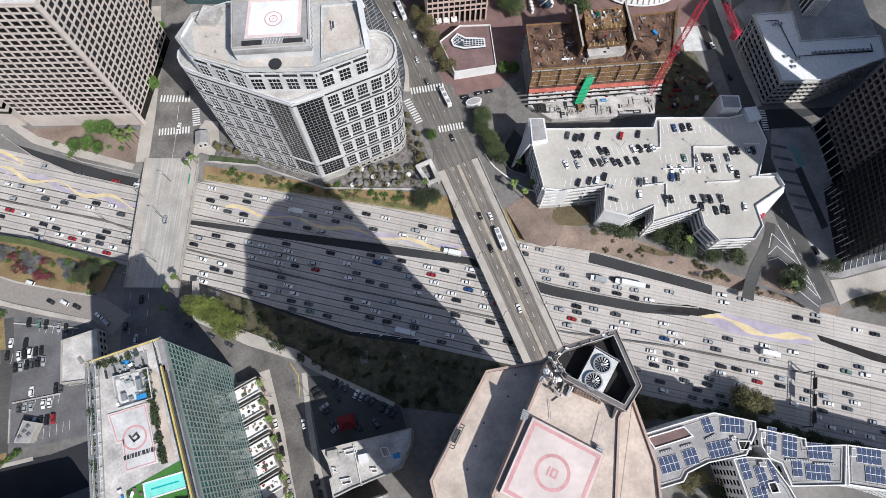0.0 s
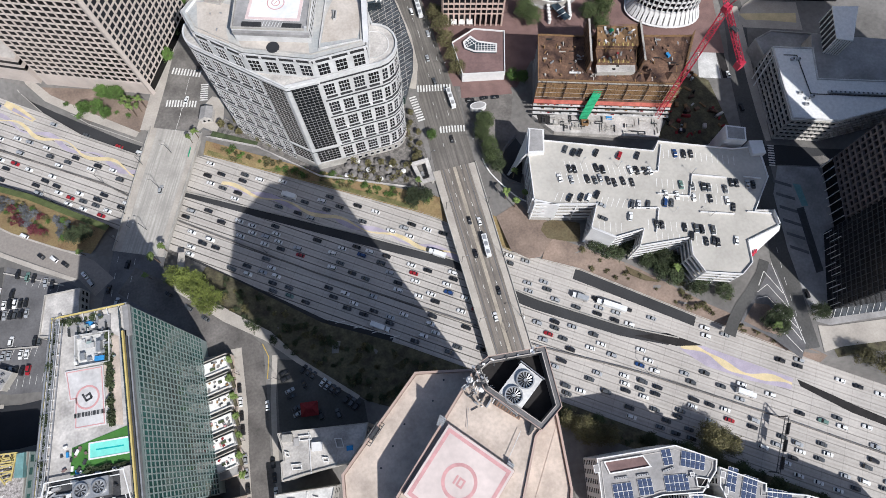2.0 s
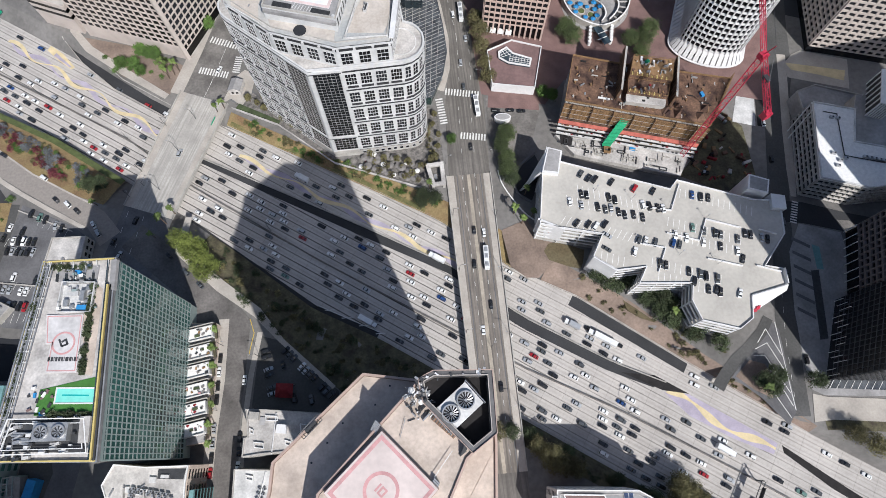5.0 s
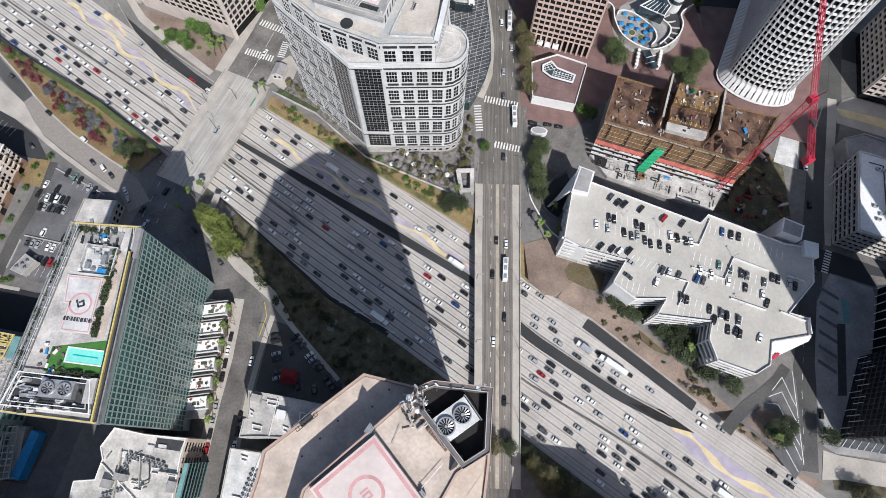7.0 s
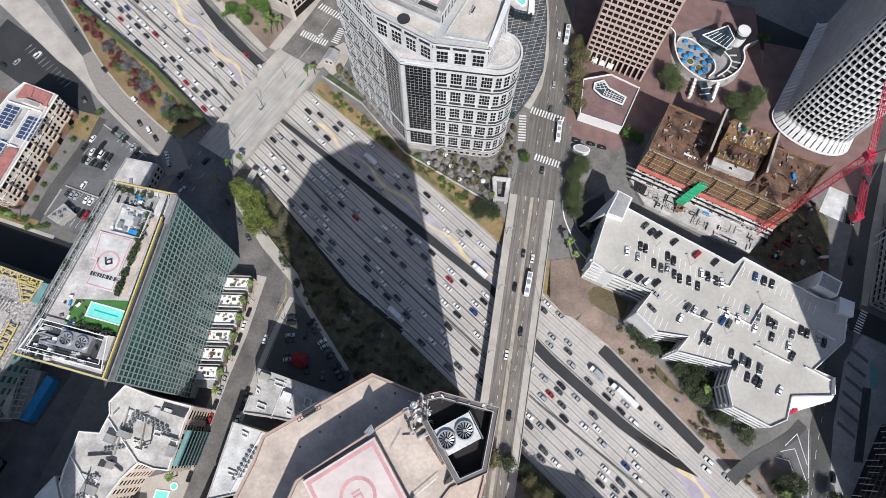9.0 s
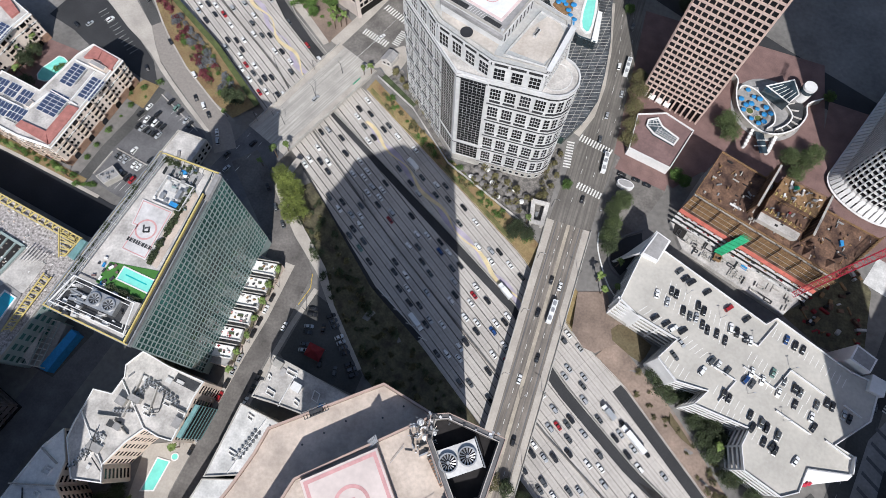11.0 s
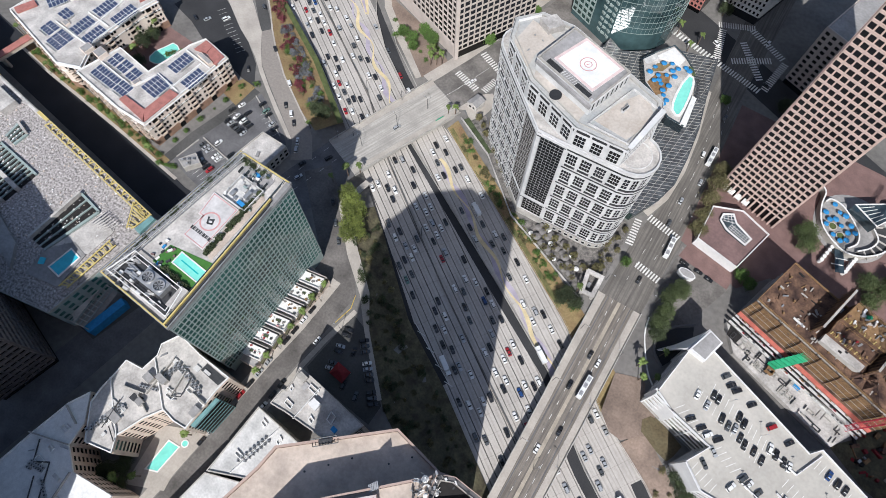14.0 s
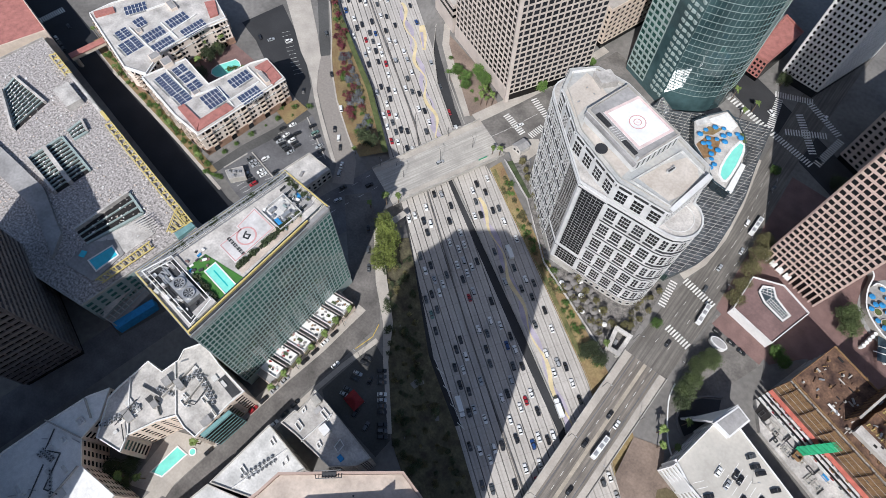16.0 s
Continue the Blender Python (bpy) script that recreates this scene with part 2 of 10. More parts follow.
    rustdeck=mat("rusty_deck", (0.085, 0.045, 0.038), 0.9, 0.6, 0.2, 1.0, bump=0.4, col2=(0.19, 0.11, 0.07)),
    water=mat("pool_water", (0.20, 0.62, 0.52), 0.06, 0.08, 0.3, 1.0, bump=0.05, spec=0.6),
    water_bl=mat("blue_pool_water", (0.05, 0.42, 0.53), 0.06, 0.1, 0.3, 1.0, bump=0.05, spec=0.6),
    water_dp=mat("pool_line", (0.02, 0.35, 0.34), 0.06, 0.1, 0.3, 1.0, bump=0.05),
    solar=mat("solar_cells", (0.045, 0.062, 0.115), 0.25, 0.3, 0.8, 4.0, bump=0.0, spec=0.6),
    umb_blue=mat("blue_canvas", (0.03, 0.21, 0.46), 0.85, 0.15, 0.6, 3.0),
    umb_white=mat("white_canvas", (0.66, 0.65, 0.63), 0.85, 0.1, 0.6, 3.0),
    umb_grey=mat("grey_canvas", (0.19, 0.175, 0.165), 0.85, 0.2, 0.6, 3.0),
    mural_y=mat("mural_yellow", (0.555, 0.455, 0.27), 0.85, 0.15, 0.2, 1.5, bump=0.0),
    mural_v=mat("mural_violet", (0.35, 0.31, 0.37), 0.85, 0.15, 0.2, 1.5, bump=0.0),
    sign_green=mat("road_sign_green", (0.01, 0.28, 0.15), 0.5, 0.1, 0.6, 3.0),
    bark=mat("bark", (0.12, 0.085, 0.06), 0.95, 0.3, 1.0, 6.0, bump=0.4),
    leaf_y=mat("yellow_green_leaves", (0.155, 0.185, 0.042), 0.7, 0.4, 0.25, 1.2, bump=0.0, rand=0.25),
    leaf_g=mat("bright_green_leaves", (0.08, 0.14, 0.03), 0.7, 0.35, 0.3, 1.2, bump=0.0, rand=0.25),
    leaf_m=mat("mid_green_leaves", (0.078, 0.102, 0.038), 0.75, 0.4, 0.25, 1.2, bump=0.0, rand=0.2),
    leaf_d=mat("dark_green_leaves", (0.052, 0.068, 0.03), 0.75, 0.4, 0.25, 1.2, bump=0.0, rand=0.3),
    leaf_o=mat("olive_leaves", (0.125, 0.112, 0.05), 0.75, 0.4, 0.25, 1.2, bump=0.0, rand=0.3),
    leaf_r=mat("red_flowers", (0.145, 0.036, 0.045), 0.75, 0.4, 0.4, 1.5, bump=0.0, rand=0.3),
    leaf_v=mat("grey_violet_leaves", (0.135, 0.14, 0.148), 0.75, 0.35, 0.4, 1.5, bump=0.0, rand=0.3),
    leaf_p=mat("palm_fronds", (0.10, 0.14, 0.035), 0.7, 0.35, 0.4, 1.5, bump=0.0, rand=0.25),
    tyre=mat("tyre_rubber", (0.02, 0.02, 0.02), 0.9, 0.2, 1.0, 5.0),
    carglass=mat("car_glass", (0.015, 0.018, 0.02), 0.08, 0.1, 0.5, 2.0, bump=0.0, spec=0.7),
    awning=mat("white_membrane", (0.68, 0.66, 0.63), 0.7, 0.1, 0.3, 1.5),
    redcloth=mat("dark_red_canvas", (0.20, 0.015, 0.02), 0.8, 0.25, 0.4, 2.0),
    # near-black for the shade in holes, wells and cores; also some boards
    blackvoid=mat("hole_shade_black", (0.018, 0.016, 0.016), 0.95, 0.3, 0.3, 1.0),
)
PAINT = {k: mat("car_" + k, c, 0.28, 0.06, 0.5, 2.0, metal=mt, bump=0.0, spec=0.6) for k, c, mt in (
    ("white", (0.66, 0.66, 0.65), 0.0), ("silver", (0.40, 0.41, 0.42), 0.3), ("black", (0.016, 0.016, 0.018), 0.0),
    ("grey", (0.085, 0.09, 0.095), 0.3), ("red", (0.27, 0.015, 0.02), 0.0), ("blue", (0.02, 0.055, 0.17), 0.1),
    ("green", (0.12, 0.20, 0.17), 0.1), ("orange", (0.55, 0.14, 0.02), 0.0))}

# ---- building helpers ----
class Shape:
    """Collects vertices and faces of one mesh."""

    def __init__(self):
        self.v, self.f, self.uv = [], [], None

    def prism(self, poly, z0, z1, top=True, bottom=True):
        """poly: points counterclockwise, (x, y)."""
        n, k = len(poly), len(self.v)
        self.v += [(p[0], p[1], z0) for p in poly] + [(p[0], p[1], z1) for p in poly]
        self.f += [(k + i, k + (i + 1) % n, k + n + (i + 1) % n, k + n + i) for i in range(n)]
        if top:
            self.f.append(tuple(range(k + n, k + 2 * n)))
        if bottom:
            self.f.append(tuple(range(k + n - 1, k - 1, -1)))
        return self

    def loft(self, rings, cap0=True, cap1=True):
        n, k = len(rings[0]), len(self.v)
        for r in rings:
            self.v += [tuple(p) for p in r]
        for j in range(len(rings) - 1):
            a, b = k + j * n, k + (j + 1) * n
            self.f += [(a + i, a + (i + 1) % n, b + (i + 1) % n, b + i) for i in range(n)]
        if cap0:
            self.f.append(tuple(range(k + n - 1, k - 1, -1)))
        if cap1:
            e = k + (len(rings) - 1) * n
            self.f.append(tuple(range(e, e + n)))
        return self

    def box(self, c, s, yaw=0.0):
        """c: centre of the base, s: sizes, yaw in degrees."""
        co, si = math.cos(radians(yaw)), math.sin(radians(yaw))
        q = [(c[0] + x * co - y * si, c[1] + x * si + y * co) for x, y in
             ((-s[0] / 2, -s[1] / 2), (s[0] / 2, -s[1] / 2), (s[0] / 2, s[1] / 2), (-s[0] / 2, s[1] / 2))]
        return self.prism(q, c[2], c[2] + s[2])

    def wallstrip(self, a, b, z0, z1, thick=0.3, side=0.0):
        """An upright slab from a to b; side moves it to the right of its way."""
        d = Vector((b[0] - a[0], b[1] - a[1]))
        if d.length < 1e-6:
            return self
        d.normalize()
        n = Vector((d.y, -d.x))
        p, q = Vector(a[:2]) + n * side, Vector(b[:2]) + n * side
        h = n * thick / 2
        return self.prism([p + h, q + h, q - h, p - h], z0, z1)

    def ring(self, poly, z0, z1, out=0.0, thick=0.3):
        """A closed band round a counterclockwise outline."""
        o, i = offset(poly, out), offset(poly, out - thick)
        n, k = len(poly), len(self.v)
        self.v += [(*p, z) for z in (z0, z1) for p in o] + [(*p, z) for z in (z0, z1) for p in i]
        for j in range(n):
            m = (j + 1) % n
            self.f += [(k + j, k + m, k + n + m, k + n + j), (k + 2 * n + m, k + 2 * n + j, k + 3 * n + j, k + 3 * n + m),
                       (k + n + j, k + n + m, k + 3 * n + m, k + 3 * n + j), (k + m, k + j, k + 2 * n + j, k + 2 * n + m)]
        return self

    def rod(self, a, b, r, n=6):
        a, b = Vector(a), Vector(b)
        d = (b - a).normalized()
        x = d.orthogonal().normalized()
        y = d.cross(x)
        turn = [(math.cos(2 * math.pi * i / n), math.sin(2 * math.pi * i / n)) for i in range(n)]
        return self.loft([[p + (x * c + y * s) * r for c, s in turn] for p in (a, b)])

    def disc(self, c, r, z0, z1, n=24, ry=None, yaw=0.0, r_top=None):
        co, si = math.cos(yaw), math.sin(yaw)

        def circle(k):
            out = []
            for i in range(n):
                x, y = r * k * math.cos(2 * math.pi * i / n), (ry or r) * k * math.sin(2 * math.pi * i / n)
                out.append((c[0] + x * co - y * si, c[1] + x * si + y * co))
            return out
        k1 = 1.0 if r_top is None else r_top / r
        return self.loft([[(*p, z0) for p in circle(1.0)], [(*p, z1) for p in circle(k1)]])

    def hoop(self, c, r0, r1, z0, z1, n=32):
        o = [(c[0] + r1 * math.cos(2 * math.pi * i / n), c[1] + r1 * math.sin(2 * math.pi * i / n)) for i in range(n)]
        return self.ring(o, z0, z1, 0.0, r1 - r0)

    def quad(self, *p):
        k = len(self.v)
        self.v += [tuple(q) for q in p]
        self.f.append(tuple(range(k, k + len(p))))
        return self

    def mesh(self, name, *mats):
        me = bpy.data.meshes.new(name)
        me.from_pydata([tuple(p) for p in self.v], [], self.f)
        for m in mats:
            me.materials.append(m)
        me.update()
        return me


def offset(poly, d):
    """The counterclockwise outline moved outward by d."""
    out, n = [], len(poly)
    for i in range(n):
        a, b, c = Vector(poly[i - 1][:2]), Vector(poly[i][:2]), Vector(poly[(i + 1) % n][:2])
        e, f = (b - a).normalized(), (c - b).normalized()
        n1, n2 = Vector((e.y, -e.x)), Vector((f.y, -f.x))
        m = n1 + n2
        m = n1 if m.length < 1e-3 else m.normalized()
        out.append(tuple(b + m * (d / max(0.35, m.dot(n1)))))
    return out


def ccw(poly):
    a = sum(p[0] * q[1] - q[0] * p[1] for p, q in zip(poly, poly[1:] + poly[:1]))
    return list(poly) if a > 0 else list(reversed(poly))


def thing(name, at=(0, 0, 0), label="", category="", group="", kind=""):
    """An Empty at the thing's base; its parts are built in world places."""
    e = new(name)
    e.empty_display_size = 0.5
    e.matrix_basis = Matrix.Translation(at)
    return tagged(e, label, category, group, kind)


def part(name, shape, m, parent=None, label=""):
    """Links a shape as one mesh object, under a thing or a part."""
    mats = m if isinstance(m, (list, tuple)) else [m]
    ob = new(name, shape if isinstance(shape, bpy.types.Mesh) else shape.mesh(name, *mats))
    if parent is not None:
        ob.parent = parent
        if parent.type == "EMPTY":
            ob.matrix_parent_inverse = parent.matrix_basis.inverted()
    if label:
        ob["label"] = label
    return ob


def lay(name, poly, z, m, thick=0.05, label="", category="", kind="structure"):
    """A flat sheet of ground with a little thickness."""
    ob = part(name, Shape().prism(ccw(poly), z - thick, z), m)
    return tagged(ob, label, category, kind=kind)


U, V = Vector((0.79, -0.613)), Vector((0.613, 0.79))


def uv(u, v):
    """A place from metres along the freeway (to the south-east) and across it."""
    return (u * U.x + v * V.x, u * U.y + v * V.y)


def lerp(table, x):
    for (x0, y0), (x1, y1) in zip(table, table[1:]):
        if x <= x1:
            return y0 + (y1 - y0) * max(0.0, (x - x0) / (x1 - x0))
    return table[-1][1]


def ribbon(points, width):
    """The outline of a road along a line of points."""
    pts = [Vector(p) for p in points]
    left, right = [], []
    for i, p in enumerate(pts):
        d = (pts[min(i + 1, len(pts) - 1)] - pts[max(i - 1, 0)]).normalized()
        w = (width[i] if isinstance(width, (list, tuple)) else width) / 2
        n = Vector((d.y, -d.x)) * w
        left.append(tuple(p - n))
        right.append(tuple(p + n))
    return left, right


def road(name, points, width, z, m, label, category="road", thick=0.05):
    l, r = ribbon(points, width)
    s = Shape()
    for i in range(len(points) - 1):
        s.quad((*r[i], z), (*r[i + 1], z), (*l[i + 1], z), (*l[i], z))
    ob = part(name, s, m)
    return tagged(ob, label, category, kind="structure")


def facade(owner, P, Q, z0, z1, nx, nz, m_grid, m_pane, pier=0.32, span=0.3, depth=0.5, limit=0, name="window", edge=True):
    """A wall face from P to Q, seen from its right: piers, spandrels, and glass set back between them."""
    P, Q = Vector(P), Vector(Q)
    d = Q - P
    w = d.length
    d = d / w
    n = Vector((d.y, -d.x))
    cw, ch = w / nx, (z1 - z0) / nz
    hp, hs = cw * pier / 2, ch * span / 2
    xs, zs = [0.0], [z0]
    for i in range(nx):
        xs += [i * cw + hp, (i + 1) * cw - hp]
    for k in range(nz):
        zs += [z0 + k * ch + hs, z0 + (k + 1) * ch - hs]
    xs.append(w)
    zs.append(z1)
    s, X, Z = Shape(), len(xs), len(zs)
    for lift in (depth, 0.0):
        for x in xs:
            c = P + d * x + n * lift
            s.v += [(c.x, c.y, z) for z in zs]
    for i in range(X - 1):
        for k in range(Z - 1):
            q = (i * Z + k, (i + 1) * Z + k, (i + 1) * Z + k + 1, i * Z + k + 1)
            if i % 2 and k % 2:
                for e in range(4):
                    f0, f1 = q[e], q[(e + 1) % 4]
                    s.f.append((f0, f1, f1 + X * Z, f0 + X * Z))
            else:
                s.f.append(q)
    for k in range(Z - 1):
        s.f.append((k + 1, k, k + X * Z, k + 1 + X * Z))
        e = (X - 1) * Z + k
        s.f.append((e, e + 1, e + 1 + X * Z, e + X * Z))
    for i in range(X - 1):
        e = i * Z + Z - 1
        s.f.append((e + Z, e, e + X * Z, e + Z + X * Z))
    part("wall_grid", s, m_grid, owner)
    pw, ph = cw * (1 - pier), ch * (1 - span)
    single = Shape()
    single.box((0, 0, 0), (pw, 0.12, ph))
    me = single.mesh(name, m_pane)
    yaw = math.atan2(d.y, d.x)
    rest, made = Shape(), 0
    for k in range(nz):
        for i in range(nx):
            c = P + d * ((i + 0.5) * cw) + n * 0.05
            z = z0 + k * ch + ch * span / 2
            if made < limit:
                ob = part(name, me, m_pane, owner)
                ob.matrix_basis = Matrix.Translation((c.x, c.y, z)) @ Matrix.Rotation(yaw, 4, "Z")
                made += 1
            else:
                a, b = c - d * pw / 2, c + d * pw / 2
                e = n * 0.07
                rest.quad((*(a + e), z), (*(b + e), z), (*(b + e), z + ph), (*(a + e), z + ph))
    if rest.v:
        ob = part("glazing", rest, m_pane, owner)
        ob["kind"] = "stuff"


def lattice_frame(w, h, cols, rows, bar, depth):
    """One connected window frame: bars across and upright, with openings between them."""
    xs, zs = [], []
    for i in range(cols + 1):
        c = -w / 2 + w * i / cols
        xs += [c - bar / 2, c + bar / 2]
    for k in range(rows + 1):
        c = h * k / rows
        zs += [c - bar / 2, c + bar / 2]
    s, X, Z = Shape(), len(xs), len(zs)
    for y in (depth, 0.0):
        s.v += [(x, y, z) for x in xs for z in zs]
    for i in range(X - 1):
        for k in range(Z - 1):
            q = (i * Z + k + Z, i * Z + k, i * Z + k + 1, i * Z + k + 1 + Z)
            if i % 2 and k % 2:
                for e in range(4):
                    f0, f1 = q[e], q[(e + 1) % 4]
                    s.f.append((f0, f1, f1 + X * Z, f0 + X * Z))
            else:
                s.f.append(q)
    o = [0, (X - 1) * Z, X * Z - 1, Z - 1]
    for a, b in zip(o, o[1:] + o[:1]):
        s.f.append((a, b, b + X * Z, a + X * Z))
    return s


def pathwall(name, pts, z0, z1, thick, m, owner):
    """A wall along an open line of points, as one mesh."""
    l, r = ribbon(pts, thick)
    s, n = Shape(), len(pts)
    for z in (z0, z1):
        s.v += [(*p, z) for p in l] + [(*p, z) for p in r]
    L0, R0, L1, R1 = 0, n, 2 * n, 3 * n
    for i in range(n - 1):
        s.f += [(R0 + i, R0 + i + 1, R1 + i + 1, R1 + i), (L0 + i + 1, L0 + i, L1 + i, L1 + i + 1), (R1 + i, R1 + i + 1, L1 + i + 1, L1 + i)]
    s.f += [(L0, R0, R1, L1), (R0 + n - 1, L0 + n - 1, L1 + n - 1, R1 + n - 1)]
    return part(name, s, m, owner)


def smooth(pts, per=4):
    """A rounder line through the points."""
    out = []
    P = [Vector(p) for p in pts]
    for i in range(len(P) - 1):
        a, b, c, d = P[max(0, i - 1)], P[i], P[i + 1], P[min(len(P) - 1, i + 2)]
        for k in range(per):
            t = k / per
            out.append(tuple(0.5 * (2 * b + (c - a) * t + (2 * a - 5 * b + 4 * c - d) * t * t + (3 * b - a - 3 * c + d) * t ** 3)))
    out.append(tuple(P[-1]))
    return out


def roof_edge(owner, poly, z, h, m, thick=0.5, out=0.0):
    part("parapet", Shape().ring(ccw(poly), z, z + h, out, thick), m, owner)


def inside(poly, p, margin=0.0):
    n, c = len(poly), False
    for i in range(n):
        (x0, y0), (x1, y1) = poly[i - 1], poly[i]
        if (y0 > p[1]) != (y1 > p[1]) and p[0] < (x1 - x0) * (p[1] - y0) / (y1 - y0) + x0:
            c = not c
        if margin:
            a, b = Vector((x0, y0)), Vector((x1, y1))
            k = max(0, min(1, (Vector(p) - a).dot(b - a) / max(1e-6, (b - a).length_squared)))
            if (a.lerp(b, k) - Vector(p)).length < margin:
                return False
    return c

# ---- ground: one sheet with the sunken freeway in it ----
FREE = -6.0
S_EDGE = [(-2500, 12), (-290, 12), (-220, 17), (-136, 14), (-100, 11), (-48, 5), (-10, 8), (60, 8), (2500, 4)]
N_EDGE = [(-2500, 60), (-290, 64), (-185, 62), (-150, 69), (-88, 73), (-15, 77), (30, 72), (66, 75), (125, 71), (190, 68), (2500, 62)]
S_TOP = [(-2500, 10), (-300, 8), (-269, 2), (-252, -2), (-240, -4), (-216, -6), (-188, -5), (-172, -2), (-150, 2), (-130, 4), (-104, -6), (-60, -14), (-12, -23), (20, -20), (50, -4), (110, -2), (2500, -4)]
N_TOP = [(-2500, 66), (-290, 72), (-180, 74), (-146, 76), (-88, 79), (-15, 87), (35, 86), (90, 84), (130, 77), (190, 71), (2500, 66)]
STATIONS = [-2500, -700, -420, -340, -290, -269, -250, -235, -220, -195, -180, -160, -136, -118, -104, -88, -70, -48, -30, -12, 5, 20, 35, 50, 66, 80, 95, 110, 130, 160, 190, 240, 330, 600, 2500]
g = Shape()
for u in STATIONS:
    for v, z in ((-3200, 0), (lerp(S_TOP, u), 0), (lerp(S_EDGE, u), FREE), (lerp(N_EDGE, u), FREE), (lerp(N_TOP, u), 0), (3200, 0)):
        g.v.append((*uv(u, v), z - 0.10))
for i in range(len(STATIONS) - 1):
    for j in range(5):
        g.f.append((i * 6 + j, i * 6 + 6 + j, i * 6 + 7 + j, i * 6 + 1 + j))
tagged(part("ground", g, M["city"]), "grey city ground that drops into the freeway cutting", "ground", kind="structure")


def strip(name, u0, u1, inner, outer, z0, z1, m, label, category, kind="structure", step=6.0, rough=0.0):
    """A band along the freeway between two edges, each a table or a number."""
    s, rows = Shape(), 5
    n = max(2, int((u1 - u0) / step))
    for i in range(n + 1):
        u = u0 + (u1 - u0) * i / n
        a = inner if isinstance(inner, (int, float)) else lerp(inner, u)
        b = outer if isinstance(outer, (int, float)) else lerp(outer, u)
        for j in range(rows + 1):
            k = j / rows
            z = z0 + (z1 - z0) * k
            if rough and 0 < j < rows:
                z += rough * noise.noise(Vector((u * 0.13, (a + (b - a) * k) * 0.2, 3.1)))
            s.v.append((*uv(u, a + (b - a) * k), z))
    for i in range(n):
        for j in range(rows):
            q = i * (rows + 1) + j
            s.f.append((q, q + rows + 1, q + rows + 2, q + 1))
    return tagged(part(name, s, m), label, category, kind=kind)


# the freeway's slabs, with metres along and across it as texture places
fw = Shape()
us = [u for u in range(-700, 701, 10)]
for u in us:
    for v in (lerp(S_EDGE, u), lerp(N_EDGE, u)):
        fw.v.append((*uv(u, v), FREE))
fw.f = [(2 * i, 2 * i + 2, 2 * i + 3, 2 * i + 1) for i in range(len(us) - 1)]
me = fw.mesh("freeway", M["lane"])
layer = me.uv_layers.new(name="along")
for lp in me.loops:
    co = me.vertices[lp.vertex_index].co
    u = co.x * U.x + co.y * U.y
    layer.data[lp.index].uv = (u, co.x * V.x + co.y * V.y - (35.5 + 1.8))
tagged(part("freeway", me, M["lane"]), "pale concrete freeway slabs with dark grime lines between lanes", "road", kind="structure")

Z1 = FREE + 0.02
# median wall of the main carriageways
MED = [(-700, 34), (-290, 33.5), (-190, 36), (-140, 30), (-60, 28), (60, 30), (106, 34), (170, 35.5), (700, 33)]
mw = Shape()
for u in range(-500, 500, 10):
    mw.wallstrip(uv(u, lerp(MED, u)), uv(u + 10, lerp(MED, u + 10)), FREE, FREE + 1.0, 0.55)
tagged(part("median_wall", mw, M["asphalt_lt"]), "dark weathered concrete median wall along the freeway", "barrier", kind="structure")
# dark lane that splits off beside the northern carriageway
BAND_S = [(-150, 43.5), (-100, 46.5), (-48, 50), (6, 54.5), (20, 50), (48, 47), (95, 48.5), (122, 52.5)]
BAND_N = [(-150, 46.0), (-100, 50.5), (-48, 55), (6, 58.5), (20, 55.0), (48, 52.5), (95, 53.5), (122, 57)]
strip("dark_lane", -150, 118, BAND_S, BAND_N, Z1, Z1, M["asphalt_dk"], "narrow dark asphalt strip between two freeway carriageways", "road")
bw = Shape()
for u in range(-150, 118, 8):
    bw.wallstrip(uv(u, lerp(BAND_N, u)), uv(u + 8, lerp(BAND_N, u + 8)), FREE, FREE + 1.0, 0.4)
tagged(part("barrier_wall", bw, M["wallc"]), "low concrete barrier beside the dark asphalt strip", "barrier", kind="structure")
# open gaps that look down beside the raised carriageway, laid as black sheets for their shade
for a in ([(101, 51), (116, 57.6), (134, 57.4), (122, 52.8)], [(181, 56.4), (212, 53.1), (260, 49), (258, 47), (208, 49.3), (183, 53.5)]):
    lay("pit_opening", [uv(*p) for p in a], Z1 + 0.02, M["blackvoid"], 0.03, "black sheet for the shade in a gap between two freeway carriageways", "gap")
# fresh asphalt: merging lane by the car park, southern shoulder, ramp below the beige tower
strip("merge_lane", 64, 128, [(64, 69.0), (128, 65.5)], [(64, 75.5), (128, 70.5)], Z1, Z1, M["asphalt_dk"], "dark asphalt merging lane with square ends", "road")
lay("shoulder", [uv(-46, 7.4), uv(-48, 3.6), uv(-12, 7.0), uv(-12, 10.8)], Z1, M["asphalt_dk"], 0.03, "dark asphalt shoulder with painted chevrons", "road")
lay("shoulder", [uv(-130, 14.5), uv(-130, 11.5), uv(-46, 4.0), uv(-46, 7.0)], Z1, M["asphalt_dk"], 0.03, "dark asphalt shoulder along the southern edge", "road")
ch = Shape()
for i in range(4):
    u = -42 + i * 9.5
    ch.wallstrip(uv(u, lerp(S_EDGE, u) + 1.6), uv(u + 4, lerp(S_EDGE, u) + 4.2), Z1, Z1 + 0.02, 0.35)
ch.wallstrip(uv(-46, 7.6), uv(-12, 10.9), Z1, Z1 + 0.02, 0.3)
tagged(part("shoulder_chevrons", ch, M["white_line"]), "white painted chevrons on the dark shoulder", "road marking", kind="structure")
RAMP = [(-166, 236), (-160, 216), (-150, 200), (-133, 181), (-106, 159.5)]
l, r = ribbon(RAMP, 7.5)
rs = Shape()
